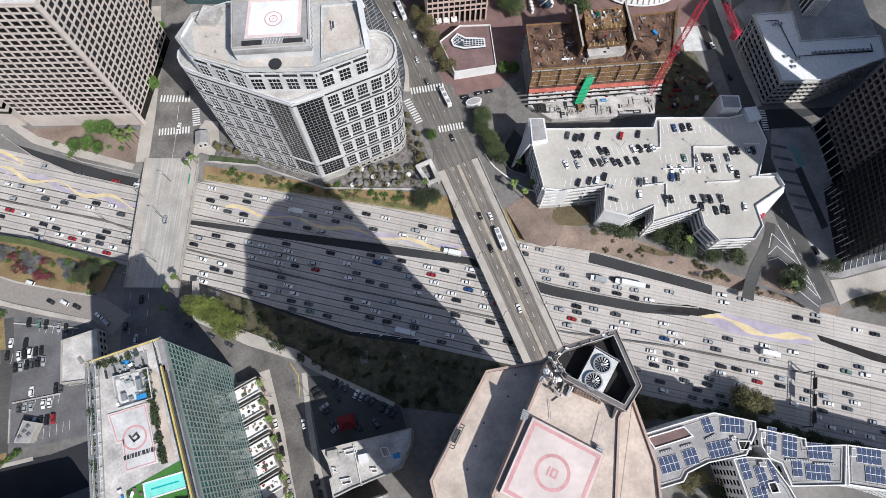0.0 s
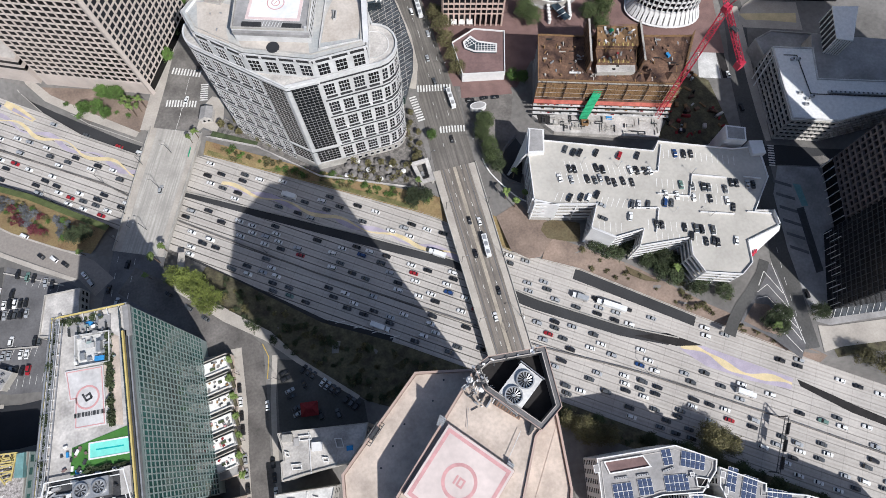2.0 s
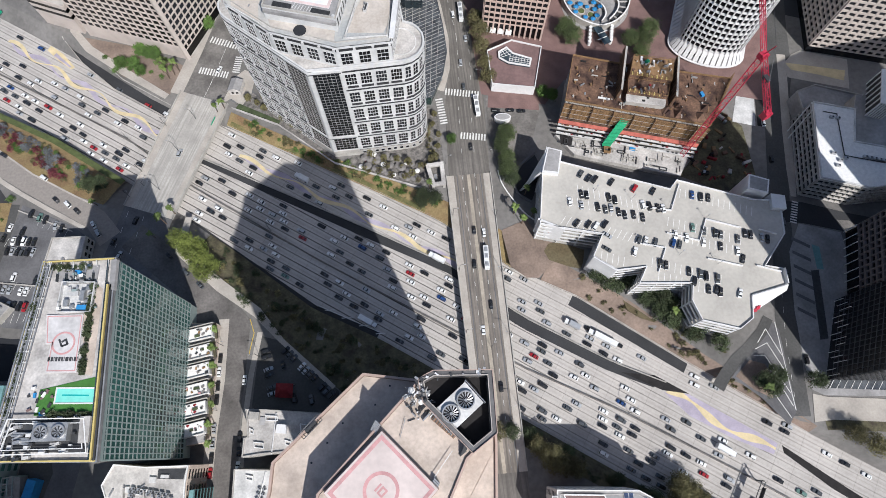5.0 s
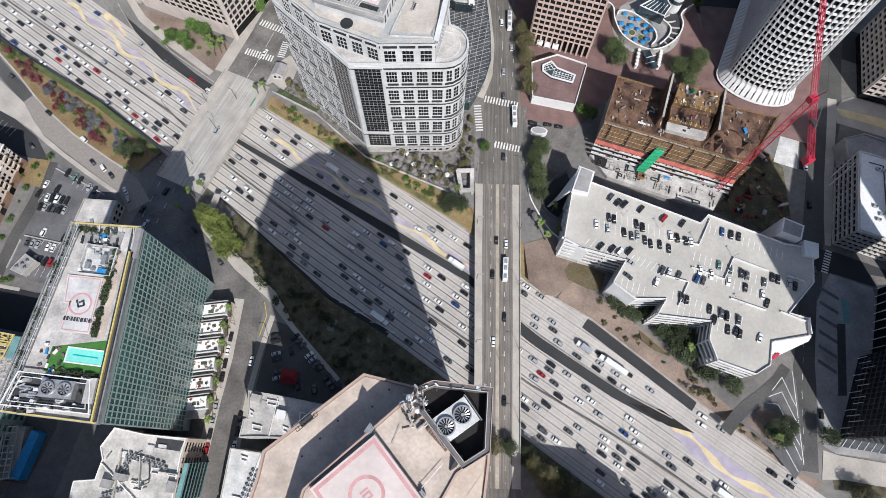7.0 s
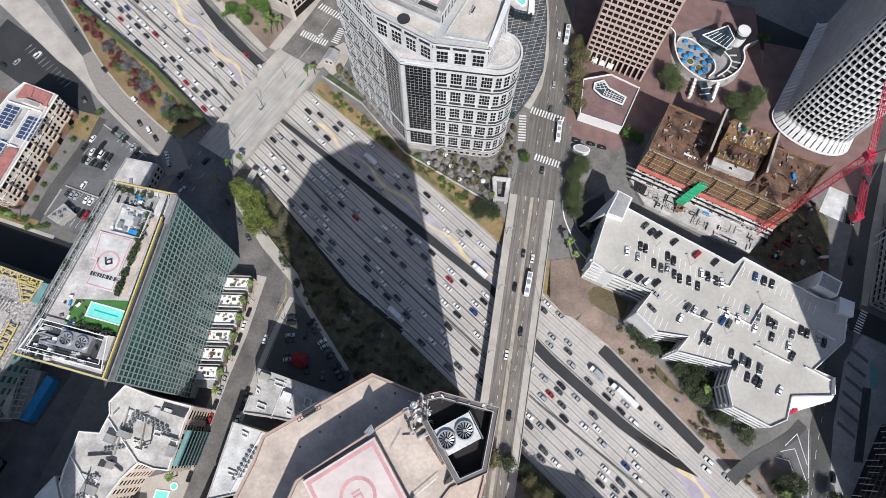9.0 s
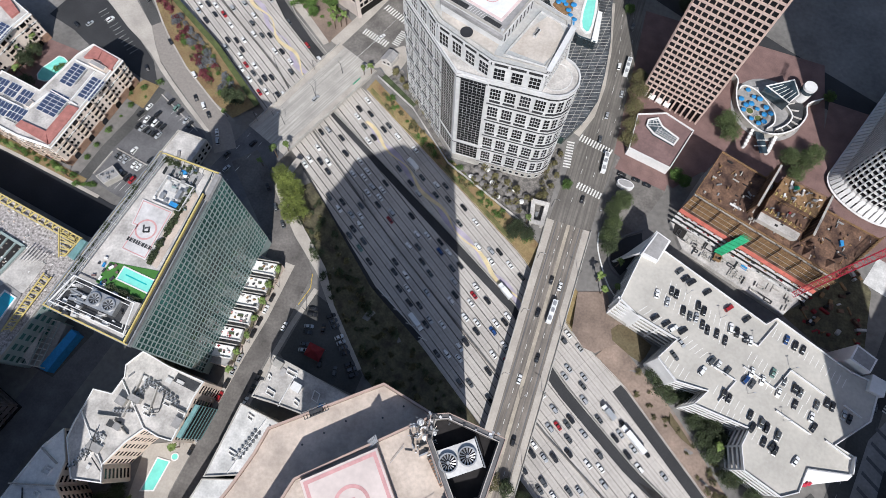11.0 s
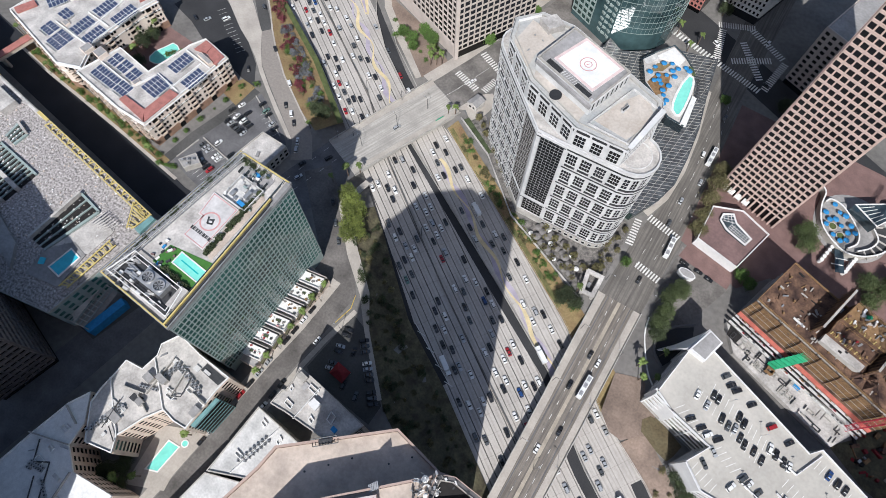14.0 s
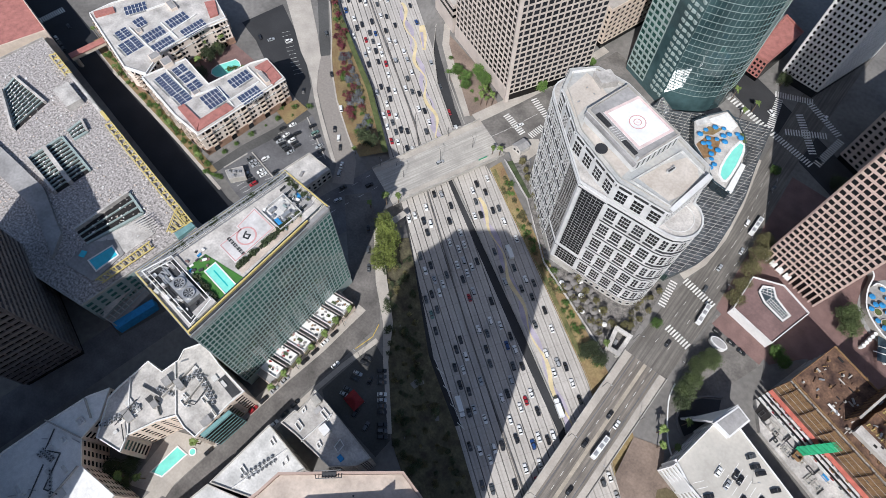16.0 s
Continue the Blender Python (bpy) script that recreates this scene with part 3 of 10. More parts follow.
for i in range(len(RAMP) - 1):
    z = [FREE + 3.5, FREE + 2.6, FREE + 1.6, FREE + 0.8, FREE + 0.03]
    rs.quad((*r[i], z[i]), (*r[i + 1], z[i + 1]), (*l[i + 1], z[i + 1]), (*l[i], z[i]))
tagged(part("ramp", rs, M["asphalt_dk"]), "dark asphalt ramp curving down to the freeway", "road", kind="structure")
kerbs = Shape()
for side in (l, r):
    for i in range(len(RAMP) - 1):
        kerbs.wallstrip(side[i], side[i + 1], FREE, [FREE + 4.4, FREE + 3.4, FREE + 2.4, FREE + 1.6][i], 0.4)
tagged(part("ramp_wall", kerbs, M["wallc"]), "pale concrete kerb walls of the curving ramp", "barrier", kind="structure")


def mural(u0, u1, v0, v1, waves, label, turn=9.0):
    """Wavy painted bands in yellow and violet on the concrete."""
    for lift, (m, ph, amp, wd) in enumerate(waves):
        s, n = Shape(), 40
        for i in range(n + 1):
            k = i / n
            u = u0 + (u1 - u0) * k
            mid = v0 + (v1 - v0) * k + amp * math.sin(k * (u1 - u0) / turn + ph)
            w = wd * (0.65 + 0.35 * math.sin(k * 17 + ph * 2))
            s.v += [(*uv(u, mid - w), Z1 + 0.012 * (1 + lift)), (*uv(u, mid + w), Z1 + 0.012 * (1 + lift))]
        s.f = [(2 * i, 2 * i + 2, 2 * i + 3, 2 * i + 1) for i in range(n)]
        tagged(part("painted_wave", s, M[m]), label, "road mural", kind="structure")


mural(-130, 8, 57.5, 60.8, [("mural_v", 2.2, 1.3, 1.5), ("mural_y", 0.3, 1.4, 1.1)], "faded wavy band painted on the freeway concrete", 5.0)
mural(-292, -176, 53.5, 47.5, [("mural_v", 2.4, 2.0, 1.5), ("mural_y", 0.3, 2.1, 1.15)], "faded wavy band painted on the freeway concrete", 5.0)
lay("painted_gore", [uv(-268, 63.4), uv(-258, 62.4), uv(-246, 58.6), uv(-247, 56.4), uv(-258, 57.6), uv(-268, 60)], Z1 + 0.004, M["mural_y"], 0.02, "yellow painted gore beside the ramp", "road mural")
lay("painted_gore", [uv(-262, 61.0), uv(-248, 57.9), uv(-248.5, 57.0), uv(-262, 58.8)], Z1 + 0.012, M["mural_v"], 0.02, "violet patch painted on the yellow gore", "road mural")
lay("painted_gore", [uv(123, 52.2), uv(134, 57.2), uv(179, 56.2), uv(179, 50.6), uv(160, 48.2), uv(138, 47.9)], Z1 + 0.004, M["mural_v"], 0.02, "violet painted gore between freeway carriageways", "road mural")
mural(124, 179, 53.4, 51.6, [("mural_y", 0.4, 1.9, 1.9)], "yellow wavy band painted over the violet gore", 7.0)

# planted and bare slopes of the cutting
strip("planted_slope", -146, 30, N_EDGE, N_TOP, FREE + 2.0, 0.05, M["soil"], "dry brown planted slope above the freeway", "slope", rough=0.8)
strip("retaining_wall", -146, 30, N_EDGE, [(a, b + 0.5) for a, b in N_EDGE], FREE, FREE + 2.4, M["wallc"], "low pale concrete retaining wall of the freeway", "wall")
strip("grass_edge", -144, -24, [(a, b + 0.5) for a, b in N_EDGE], [(a, b + 2.6) for a, b in N_EDGE], FREE + 2.5, FREE + 3.6, M["lawn_dry"], "green grass strip at the foot of the planted slope", "grass")
strip("bare_slope", 46, 190, N_EDGE, N_TOP, FREE + 0.6, 0.05, M["soil_grey"], "bare grey-brown slope between freeway and car park", "slope", rough=0.5)
strip("retaining_wall", 30, 190, [(a, b - 0.2) for a, b in N_EDGE], [(a, b + 0.4) for a, b in N_EDGE], FREE, FREE + 1.2, M["wallc"], "low pale concrete retaining wall of the freeway", "wall")
strip("scrub_slope", -116, 60, S_EDGE, S_TOP, FREE + 0.6, 0.05, M["scrub"], "dark scrubby slope with dry leaves", "slope", rough=1.0)
strip("scrub_slope", 60, 300, S_EDGE, S_TOP, FREE + 0.3, 0.05, M["scrub"], "dark shaded slope under trees", "slope", rough=0.6)
strip("flower_bank", -420, -172, [(a, b - 0.4) for a, b in S_EDGE], S_TOP, FREE + 4.2, 0.05, M["soil"], "dry bank with flowering shrubs above the freeway", "slope", rough=0.6)
strip("grass_edge", -420, -172, [(a, b - 0.2) for a, b in S_EDGE], [(a, b - 3.6) for a, b in S_EDGE], FREE + 4.5, FREE + 5.0, M["lawn"], "green grass strip along the freeway", "grass")
strip("retaining_wall", -420, -172, S_EDGE, [(a, b - 0.45) for a, b in S_EDGE], FREE, FREE + 4.7, M["wallc"], "tall shaded concrete retaining wall of the freeway", "wall")
road("ramp_pavement", [(-159, 226), (-156.6, 218), (-147.4, 203.6), (-127.6, 185.2), (-103.6, 164.8)], [3, 4, 4.6, 4.6, 3.6], 0.1, M["walk_c"], "pale pavement curving above the dark ramp", "pavement")
lay("tower_garden", [(-146, 200), (-128, 182), (-102, 166), (-94, 184), (-118, 200), (-150, 212)], 0.03, M["soil_grey"], 0.05, "bare earth garden below the beige tower", "garden")

# streets
road("street_boulevard", [(-48, 262), (-62, 218), (-71, 194), (-83, 162)], [16, 18, 21.5, 24], 0.02, M["asphalt_lt"], "grey asphalt boulevard beside the office tower")
road("street_boulevard", [(-113, 98), (-124, 68), (-140, 24), (-154, -20), (-172, -90), (-200, -200)], [27, 27, 24, 22, 22, 22], 0.02, M["asphalt_lot"], "dark asphalt boulevard in the shade of the hotel")
road("street_side", [(-122, 84), (-104, 66), (-84, 45), (-71, 29), (-73, 6), (-76.5, -15), (-83, -61), (-92, -120), (-104, -200)], [15, 17, 17, 14, 10, 10, 10, 10, 10], 0.03, M["asphalt_side"], "worn grey asphalt side street")
road("street_seventh", [(53.5, 70), (55, 92), (59.5, 134), (64.5, 160), (66, 180), (65.2, 205), (61.5, 240), (66, 330), (76, 420)], [23, 22, 22, 18, 15.5, 15.5, 17, 22, 22], 0.02, M["street7"], "grey asphalt street with worn lane lines")
road("street_seventh", [(47, -50), (41, -100), (34, -170), (20, -300)], 20, 0.02, M["street7"], "grey asphalt street with worn lane lines")
# the near-black colour carries this street's deep shade
road("street_west", [(-140, 26), (-180, 29), (-242, 44), (-330, 64), (-480, 98)], [20, 20, 22, 22, 22], 0.025, M["asphalt_black"], "asphalt street coloured near black for its deep shade")
road("street_frontage", [(-133, 84), (-140.5, 96)] + [tuple(uv(a, b)) for a, b in ((-185, -10.4), (-198, -10.8), (-213, -11), (-229, -10.4), (-240, -8.2), (-253, -5.2))], [12, 11.5, 11, 10.5, 10.5, 11, 9, 7], 0.04, M["frontage"], "worn tan-grey asphalt frontage road beside the flower bank")
road("street_frontage", [tuple(uv(a, b)) for a, b in ((-253, -5.2), (-271, -3), (-300, 2), (-360, 4))], [7, 6.6, 6.6, 6.6], 0.045, M["asphalt"], "dark asphalt stretch of the frontage road")
road("gutter", [tuple(uv(a, b)) for a, b in ((-176, -4.4), (-188, -5.2), (-216, -6.2), (-240, -4.2), (-252, -2.2), (-269, 1.6), (-300, 6.6))], 0.9, 0.12, M["walk_c"], "pale concrete kerb of the frontage road", "kerb")
road("street_east", [(258, 190), (249.5, 160), (243, 132), (235, 112), (227, 95), (219, 68), (211.5, 42), (204, 14), (196.5, -9), (191.4, -34), (187.6, -55)], [13, 13, 13, 12, 11, 11, 11, 11, 11, 9.6, 9.4], 0.02, M["asphalt"], "dark asphalt street between tall buildings")
# dark asphalt, with the cross street's shade kept in its colour
road("street_cross", [(214, 46), (224, 43.6), (246, 34.5), (300, 14)], [12, 12, 11, 11], 0.03, M["asphalt_dk"], "dark asphalt cross street, its colour holding deep shade too")
lay("orange_bay", [(240.6, 36.9), (242.4, 31.6), (249.6, 31.6), (246.8, 35.6)], 0.05, M["asphalt_lt"], 0.03, "asphalt bay with worn orange outlines", "road marking")
road("street_figueroa", [(-30, 312), (64, 268), (150, 226), (300, 160)], 22, 0.015, M["asphalt_dk"], "dark asphalt street with many zebra crossings")
road("off_ramp", [(187.6, -7.6), (182.4, -13.6), (172.8, -20.8), (165, -25.4), (158.8, -30.4), (153, -36.5)], [5, 5.2, 5.6, 5.6, 5.6, 6], 0.055, M["asphalt"], "dark curved off-ramp beside the car park")

# pavements
road("pavement_hotel", [(-77, 33), (-80.3, 4), (-84.3, -17), (-91, -61), (-100, -120)], 5, 0.15, M["walk_c"], "pale concrete pavement along the hotel", "pavement")
road("pavement_lot", [(-60, 24), (-65.5, 4), (-69, -14), (-76, -61)], 2.6, 0.15, M["walk_c"], "pale concrete pavement beside the parking lot", "pavement")
road("pavement_wedge", [(-93, 90), (-98, 72), (-78, 50), (-61, 34), (-50, 18), (-27, -8)], [3.5, 5, 6, 5, 2.5, 2], 0.15, M["walk_c"], "pale pavement along the scrub slope", "pavement")
road("pavement_boulevard", [(-98.6, 166), (-86.6, 193), (-76.4, 217), (-62, 262)], [7, 7, 5.5, 5.5], 0.15, M["walk_c"], "pale concrete pavement at the beige tower", "pavement")
road("pavement_seventh", [(47, 146), (53.6, 160), (56.4, 180), (55.6, 205), (51.6, 240)], [6, 4, 3, 3, 3], 0.15, M["walk_c"], "pale concrete pavement along the street", "pavement")
road("pavement_east", [(246, 140), (240, 118), (232.4, 92), (226.4, 68), (222.6, 53)], [5, 5, 4.6, 4.6, 3], 0.15, M["walk_c"], "pale pavement beside the dark street", "pavement")
lay("office_pavement", [(-73.5, 156), (-66, 171.4), (-60, 176), (-54, 172), (-57, 160), (-62.6, 152.6), (-68.4, 158)], 0.135, M["walk_c"], 0.14, "pale pavement round the small hut beside the office tower", "pavement")
lay("brick_plaza", [(70, 140), (104, 128), (118, 142), (175, 134), (182, 160), (178, 230), (72, 240), (71, 178)], 0.12, M["brickpave"], 0.15, "red-brown brick paved plaza between the towers", "plaza")
lay("round_tower_plaza", [(176, 130), (226, 112), (240, 160), (230, 200), (182, 206)], 0.16, M["brickpave"], 0.15, "red-brown brick plaza round the white tower", "plaza")
lay("cafe_plaza", [(-13, 108), (31, 89), (42, 92), (44, 128), (38, 142), (30, 130)], 0.12, M["cafe_pave"], 0.15, "grey paved cafe plaza at the office tower", "plaza")
lay("tower_terrace", [(-67, 154.5), (-45, 140.4), (-15.4, 111.2), (-13.4, 110.6), (-14, 113), (-24, 122.6), (-47, 146), (-50.5, 153), (-56, 160)], 0.1, M["cafe_pave"], 0.12, "grey paved terrace with young trees beside the office tower", "terrace")
lay("driveway", [(70, 118), (72, 137), (101, 126), (84, 88), (72, 72)], 0.06, M["asphalt_lt"], 0.08, "grey driveway court with an oval kiosk", "driveway")
lay("brick_corner", [(72, 131), (74, 139), (101, 131), (100, 125)], 0.16, M["brickpave"], 0.1, "red-brown brick pavement corner with shrubs", "pavement")
lay("parking_lot", [(-60, 22), (-66, -11), (-62, -14), (-26, -20), (-25, -10), (-50, 18)], 0.04, M["asphalt"], 0.06, "dark asphalt parking lot", "parking lot")
lay("parking_lot", [(-196, 50), (-191.8, 68.6), (-178.2, 110), (-151.5, 93.8), (-144, 86), (-140, 66), (-160, 40), (-182, 45)], 0.06, M["asphalt_lot"], 0.08, "grey asphalt parking lot full of cars", "parking lot")
lay("parking_lot", [(-266, 140), (-256, 168), (-234.5, 156), (-218.4, 144), (-207.5, 137.6), (-194, 126.4), (-185, 112), (-196, 114), (-215, 121), (-233, 126), (-248, 134)], 0.05, M["asphalt_dk"], 0.06, "dark asphalt car park with faint bays", "parking lot")
lay("pavement_frontage", [tuple(uv(a, b)) for a, b in ((-172, -16), (-195, -16.6), (-213, -16.8), (-228, -16.2), (-241, -12.8), (-253, -8.6), (-274, -6.8), (-340, -4), (-340, -22), (-280, -20.4), (-261, -20), (-249, -18.4), (-236, -18), (-222, -19), (-195, -19), (-172, -18))], 0.15, M["walk_c"], 0.15, "pale concrete pavement beside the frontage road", "pavement")
road("driveway_lane", [(-199, 47), (-194.6, 68), (-187, 90), (-183, 111)], [6, 6, 6.5, 7], 0.075, M["asphalt"], "dark driveway beside the apartment arcade", "driveway")
road("planting_strip", [(-330, 75), (-303, 66), (-272, 60.2), (-240, 54.5), (-197, 46)], [6, 6.5, 6.5, 6, 5], 0.12, M["soil"], "planted strip between apartments and street", "planting bed")
road("street_pavement", [(-330, 69.6), (-300, 62.4), (-264, 56.0), (-228.7, 49.4), (-186, 40.6)], 1.8, 0.14, M["walk_c"], "narrow pavement along the dark street", "pavement")
lay("garden_patch", [(-202, 101), (-194, 113.5), (-184, 112), (-186.5, 96)], 0.1, M["soil"], 0.1, "small planted corner garden", "garden")
for nm, pts in (("lot_divider", [(-189, 69.2), (-167.6, 64.0)]), ("lot_kerb", [(-180, 107), (-152, 91)]), ("lot_kerb", [(-194.5, 52), (-190.5, 67)])):
    l0 = Shape().wallstrip(pts[0], pts[1], 0.05, 0.7, 0.6)
    tagged(part(nm, l0, M["wallc"]), "low concrete kerb wall in the parking lot", "kerb", kind="structure")
lay("forecourt", [(161, -32.5), (171, -24.5), (177, -20), (184, -12), (188.6, -9), (191, -14), (186.6, -52), (181, -58), (172, -44)], 0.05, M["asphalt_lot"], 0.06, "grey asphalt island with worn white hatching", "road")
lay("ramp_planter", [(163, -32.5), (172, -26), (178.5, -29), (181, -36), (177, -45), (170, -40)], 0.12, M["soil_grey"], 0.12, "bare earth bed under a small tree", "planting bed")
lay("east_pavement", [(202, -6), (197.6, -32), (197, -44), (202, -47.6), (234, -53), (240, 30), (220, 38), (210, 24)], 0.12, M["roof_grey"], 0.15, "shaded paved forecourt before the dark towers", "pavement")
for k in range(6):
    a, b = Vector((203.5, -6)).lerp(Vector((213, 30)), k / 5), Vector((211, -12)).lerp(Vector((221, 24)), k / 5)
    lay("paving_band", [tuple(a), tuple(b), (b.x + 0.6, b.y + 1.6), (a.x + 0.6, a.y + 1.6)], 0.135, M["asphalt_lot"], 0.03, "dark paving band across the shaded forecourt", "pavement")
lay("sunken_walk", [(217.4, 12.5), (221.4, 12.3), (213.6, -22), (209.4, -22)], 0.16, M["steel_dk"], 0.04, "dark sunken walkway before the dark tower", "path")
lay("forecourt_pool", [(222.6, 26), (226, 24), (224, 12), (220.8, 13)], 0.17, M["tealwall"], 0.04, "blue-green mosaic panel in the forecourt paving", "path")
lay("south_pavement", [(193, -58.6), (196.6, -46), (203, -48.4), (232, -54), (300, -74), (300, -82), (226, -63.6), (202, -58.8)], 0.14, M["walk_c"], 0.16, "pale pavement with young trees beside the freeway", "pavement")
road("tower_planting", [(198, -61), (206, -61.4), (224, -65), (262, -75)], [4, 5, 5.4, 6], 0.1, M["scrub"], "dark planted strip beside the freeway", "planting bed")
hb = Shape()
for a, b in (((178.6, -18.6), (184.6, -12.6)), ((184.6, -12.6), (188.2, -26)), ((176.4, -21.4), (183, -19.4)), ((183, -19.4), (187.4, -34)), ((174.6, -24.2), (180, -25)), ((180, -25), (186.4, -44)), ((179, -44), (183, -55)), ((182, -36), (185.6, -50)), ((190.2, -10), (186.2, -52))):
    hb.wallstrip(a, b, 0.056, 0.07, 0.3)
tagged(part("hatching", hb, M["white_line"]), "worn white hatching lines on the asphalt island", "road marking", kind="stuff")
# bridges over the freeway
def bridge(name, a, b, w_a, w_b, label, stripe):
    A, B = Vector(a), Vector(b)
    d = (B - A).normalized()
    n = Vector((d.y, -d.x))
    t = thing(name, (A.x, A.y, -1.6), label, "bridge", kind="structure")
    q = [A + n * w_a / 2, B + n * w_b / 2, B - n * w_b / 2, A - n * w_a / 2]
    q = ccw([tuple(p) for p in q])
    part("deck", Shape().prism(q, -1.5, 0.03), M["bridgedeck"], t)
    for sgn in (1, -1):
        p0, p1 = A + n * sgn * (w_a / 2 - 0.2), B + n * sgn * (w_b / 2 - 0.2)
        part("parapet", Shape().wallstrip(p0, p1, 0.02, 1.1, 0.4), M["wallc"], t)
        i0, i1 = A + n * sgn * (w_a / 2 - 2.0), B + n * sgn * (w_b / 2 - 2.0)
        part("footway", Shape().wallstrip(i0, i1, 0.025, 0.2, 3.6), M["walk_c"], t)
    ln = (B - A).length
    for k in (0.22, 0.5, 0.78):
        c = A + d * ln * k
        for sgn in (-0.33, 0, 0.33):
            p = c + n * (w_a * sgn)
            part("pier", Shape().disc((p.x, p.y), 0.9, FREE - 0.1, -1.5, 12), M["wallc"], t)
    if stripe:
        part("carriageway", Shape().wallstrip(A, B, 0.03, 0.045, w_a - 8.4), M["bridge7"], t)
        part("median_strip", Shape().wallstrip(A, B, 0.045, 0.06, 1.7), M["median"], t)
        for off in (-3.3, 3.3, -6.2, 6.2):
            part("lane_wear", Shape().wallstrip(A + n * off, B + n * off, 0.045, 0.05, 0.5 if abs(off) > 5 else 0.16), M["asphalt_lot"], t)
    return t


bridge("boulevard_bridge", (-83, 161), (-114, 96), 29, 27, "pale concrete road bridge over the freeway", False)
bridge("seventh_bridge", (54.5, 92), (45.5, -58), 24, 21, "concrete road bridge with grey asphalt lanes over the freeway", True)

# ---- large buildings ----
def arc(c, r, a0, a1, n):
    return [(c[0] + r * math.cos(radians(a0 + (a1 - a0) * i / n)), c[1] + r * math.sin(radians(a0 + (a1 - a0) * i / n))) for i in range(n + 1)]


def cornice(owner, poly, z, h, out, m, name="band", thick=0.6):
    part(name, Shape().ring(poly, z, z + h, out, thick), m, owner)


def roundel(owner, c, r, z, m, width=0.7, name="painted_ring"):
    part(name, Shape().hoop(c, r - width, r, z, z + 0.03, 40), m, owner)


def outline_paint(owner, poly, z, m, width=0.9, name="painted_border"):
    part(name, Shape().ring(ccw(poly), z, z + 0.03, 0.0, width), m, owner)


# white office tower with a glazed prow
def office_window(w, h, cols, rows, bar=0.13):
    return lattice_frame(w, h, cols, rows, bar, 0.22).mesh("window", M["cladding"]), Shape().box((0, 0, 0), (w, 0.1, h)).mesh("pane", M["glass_dk"])


def set_window(owner, meshes, at, z, yaw):
    ob = part("window", meshes[0], M["white"], owner)
    ob.matrix_basis = Matrix.Translation((*at, z)) @ Matrix.Rotation(yaw, 4, "Z")
    q = new("pane", meshes[1])
    q.parent = ob


def office_tower():
    t = thing("office_tower", (-10, 140, 0), "white and dark banded office tower with a glazed prow and helipad", "office tower")
    end = arc((26.4, 122.6), 10.1, -90, 75, 8)
    far = arc((-40.2, 152.4), 9.2, 150, 225, 4)
    shaft = [(-14.3, 113.5), (0, 112.8)] + end + [(28.6, 143), (12, 150), (-14, 160), (-22, 163.5), (-38, 164)] + far
    FLOOR, RISE, TOP, Z = 7.2, 13.6, 75.4, 88.4
    part("shaft", Shape().prism(shaft, 0, TOP), M["cladding"], t)
    part("base", Shape().ring(shaft, 0, 5.6, 0.35, 0.5), M["wallc"], t)
    left, right = [far[-1], (-23.4, 122.5)], [(-0.6, 112.8)] + end
    runs = [far, left, right]

    def band(z, h, out, m, nm, thick=0.5):
        for run in runs:
            piece = Shape()
            for P, Q in zip(run, run[1:]):
                d = (Vector(Q) - Vector(P)).normalized() * 0.05
                piece.wallstrip(Vector(P) - d, Vector(Q) + d, z, z + h, thick, out)
            part(nm, piece, m, t)

    for k in range(6):
        z = FLOOR + RISE * k
        if k < 5:
            band(z - 0.2, 1.2, 0.10, M["darkstone"], "dark_band")
        band(z - 1.0, 0.8, 0.22, M["cladding"], "ledge")
        band(z - 2.3, 1.3, 0.08, M["darkstone"], "dark_band")
    wide = office_window(4.7, 7.6, 4, 3)
    slim = office_window(4.3, 7.6, 3, 3)
    bow = office_window(2.5, 7.6, 2, 3)
    small = office_window(1.8, 2.4, 1, 1)
    faces = [(*left, slim, 5), ((0, 112.8), (26.4, 112.5), wide, 4), *[(end[i], end[i + 1], bow, 1) for i in range(8)], *[(far[i], far[i + 1], bow, 1) for i in range(4)]]
    for P, Q, me, n in faces:
        P, Q = Vector(P), Vector(Q)
        d = (Q - P).normalized()
        nrm = Vector((d.y, -d.x))
        yaw = math.atan2(d.y, d.x)
        for i in range(n):
            c = P.lerp(Q, (i + 0.5) / n) + nrm * 0.12
            for k in range(5):
                set_window(t, me, c, FLOOR + RISE * k + 2.2, yaw + math.pi)
            for j in ((-1.6, 1.6) if (Q - P).length > 4.5 else (0.0,)):
                set_window(t, small, c + nrm * 0.3 + d * j, 1.8, yaw + math.pi)
    # raised sills and dark notches at every pier break the bands up
    notch = Shape()
    for P, Q, me, n in faces[:2]:
        P, Q = Vector(P), Vector(Q)
        d = (Q - P).normalized()
        nrm = Vector((d.y, -d.x))
        for i in range(n + 1):
            c = P.lerp(Q, min(max(i / n, 0.02), 0.98)) + nrm * 0.25
            for k in range(5):
                notch.wallstrip(c - d * 0.6, c + d * 0.6, FLOOR + RISE * k - 0.2, FLOOR + RISE * k + 1.1, 0.5)
    part("pier_block", notch, M["cladding"], t)["kind"] = "stuff"
    # curtain-walled columns on both sides of the prow, framed in white
    R0, R1, L0, L1 = (-12.3, 113.2), (-1.2, 112.7), (-23.0, 121.9), (-15.4, 114.4)
    facade(t, R0, R1, 7.4, 18.9, 6, 5, M["roof_grey"], M["glass_dk"], 0.10, 0.07, 0.25)
    facade(t, R0, R1, 21.6, 73.4, 6, 24, M["roof_grey"], M["glass_dk"], 0.07, 0.035, 0.25)
    facade(t, L0, L1, 7.4, 18.9, 5, 5, M["roof_grey"], M["glass_dk"], 0.10, 0.07, 0.25)
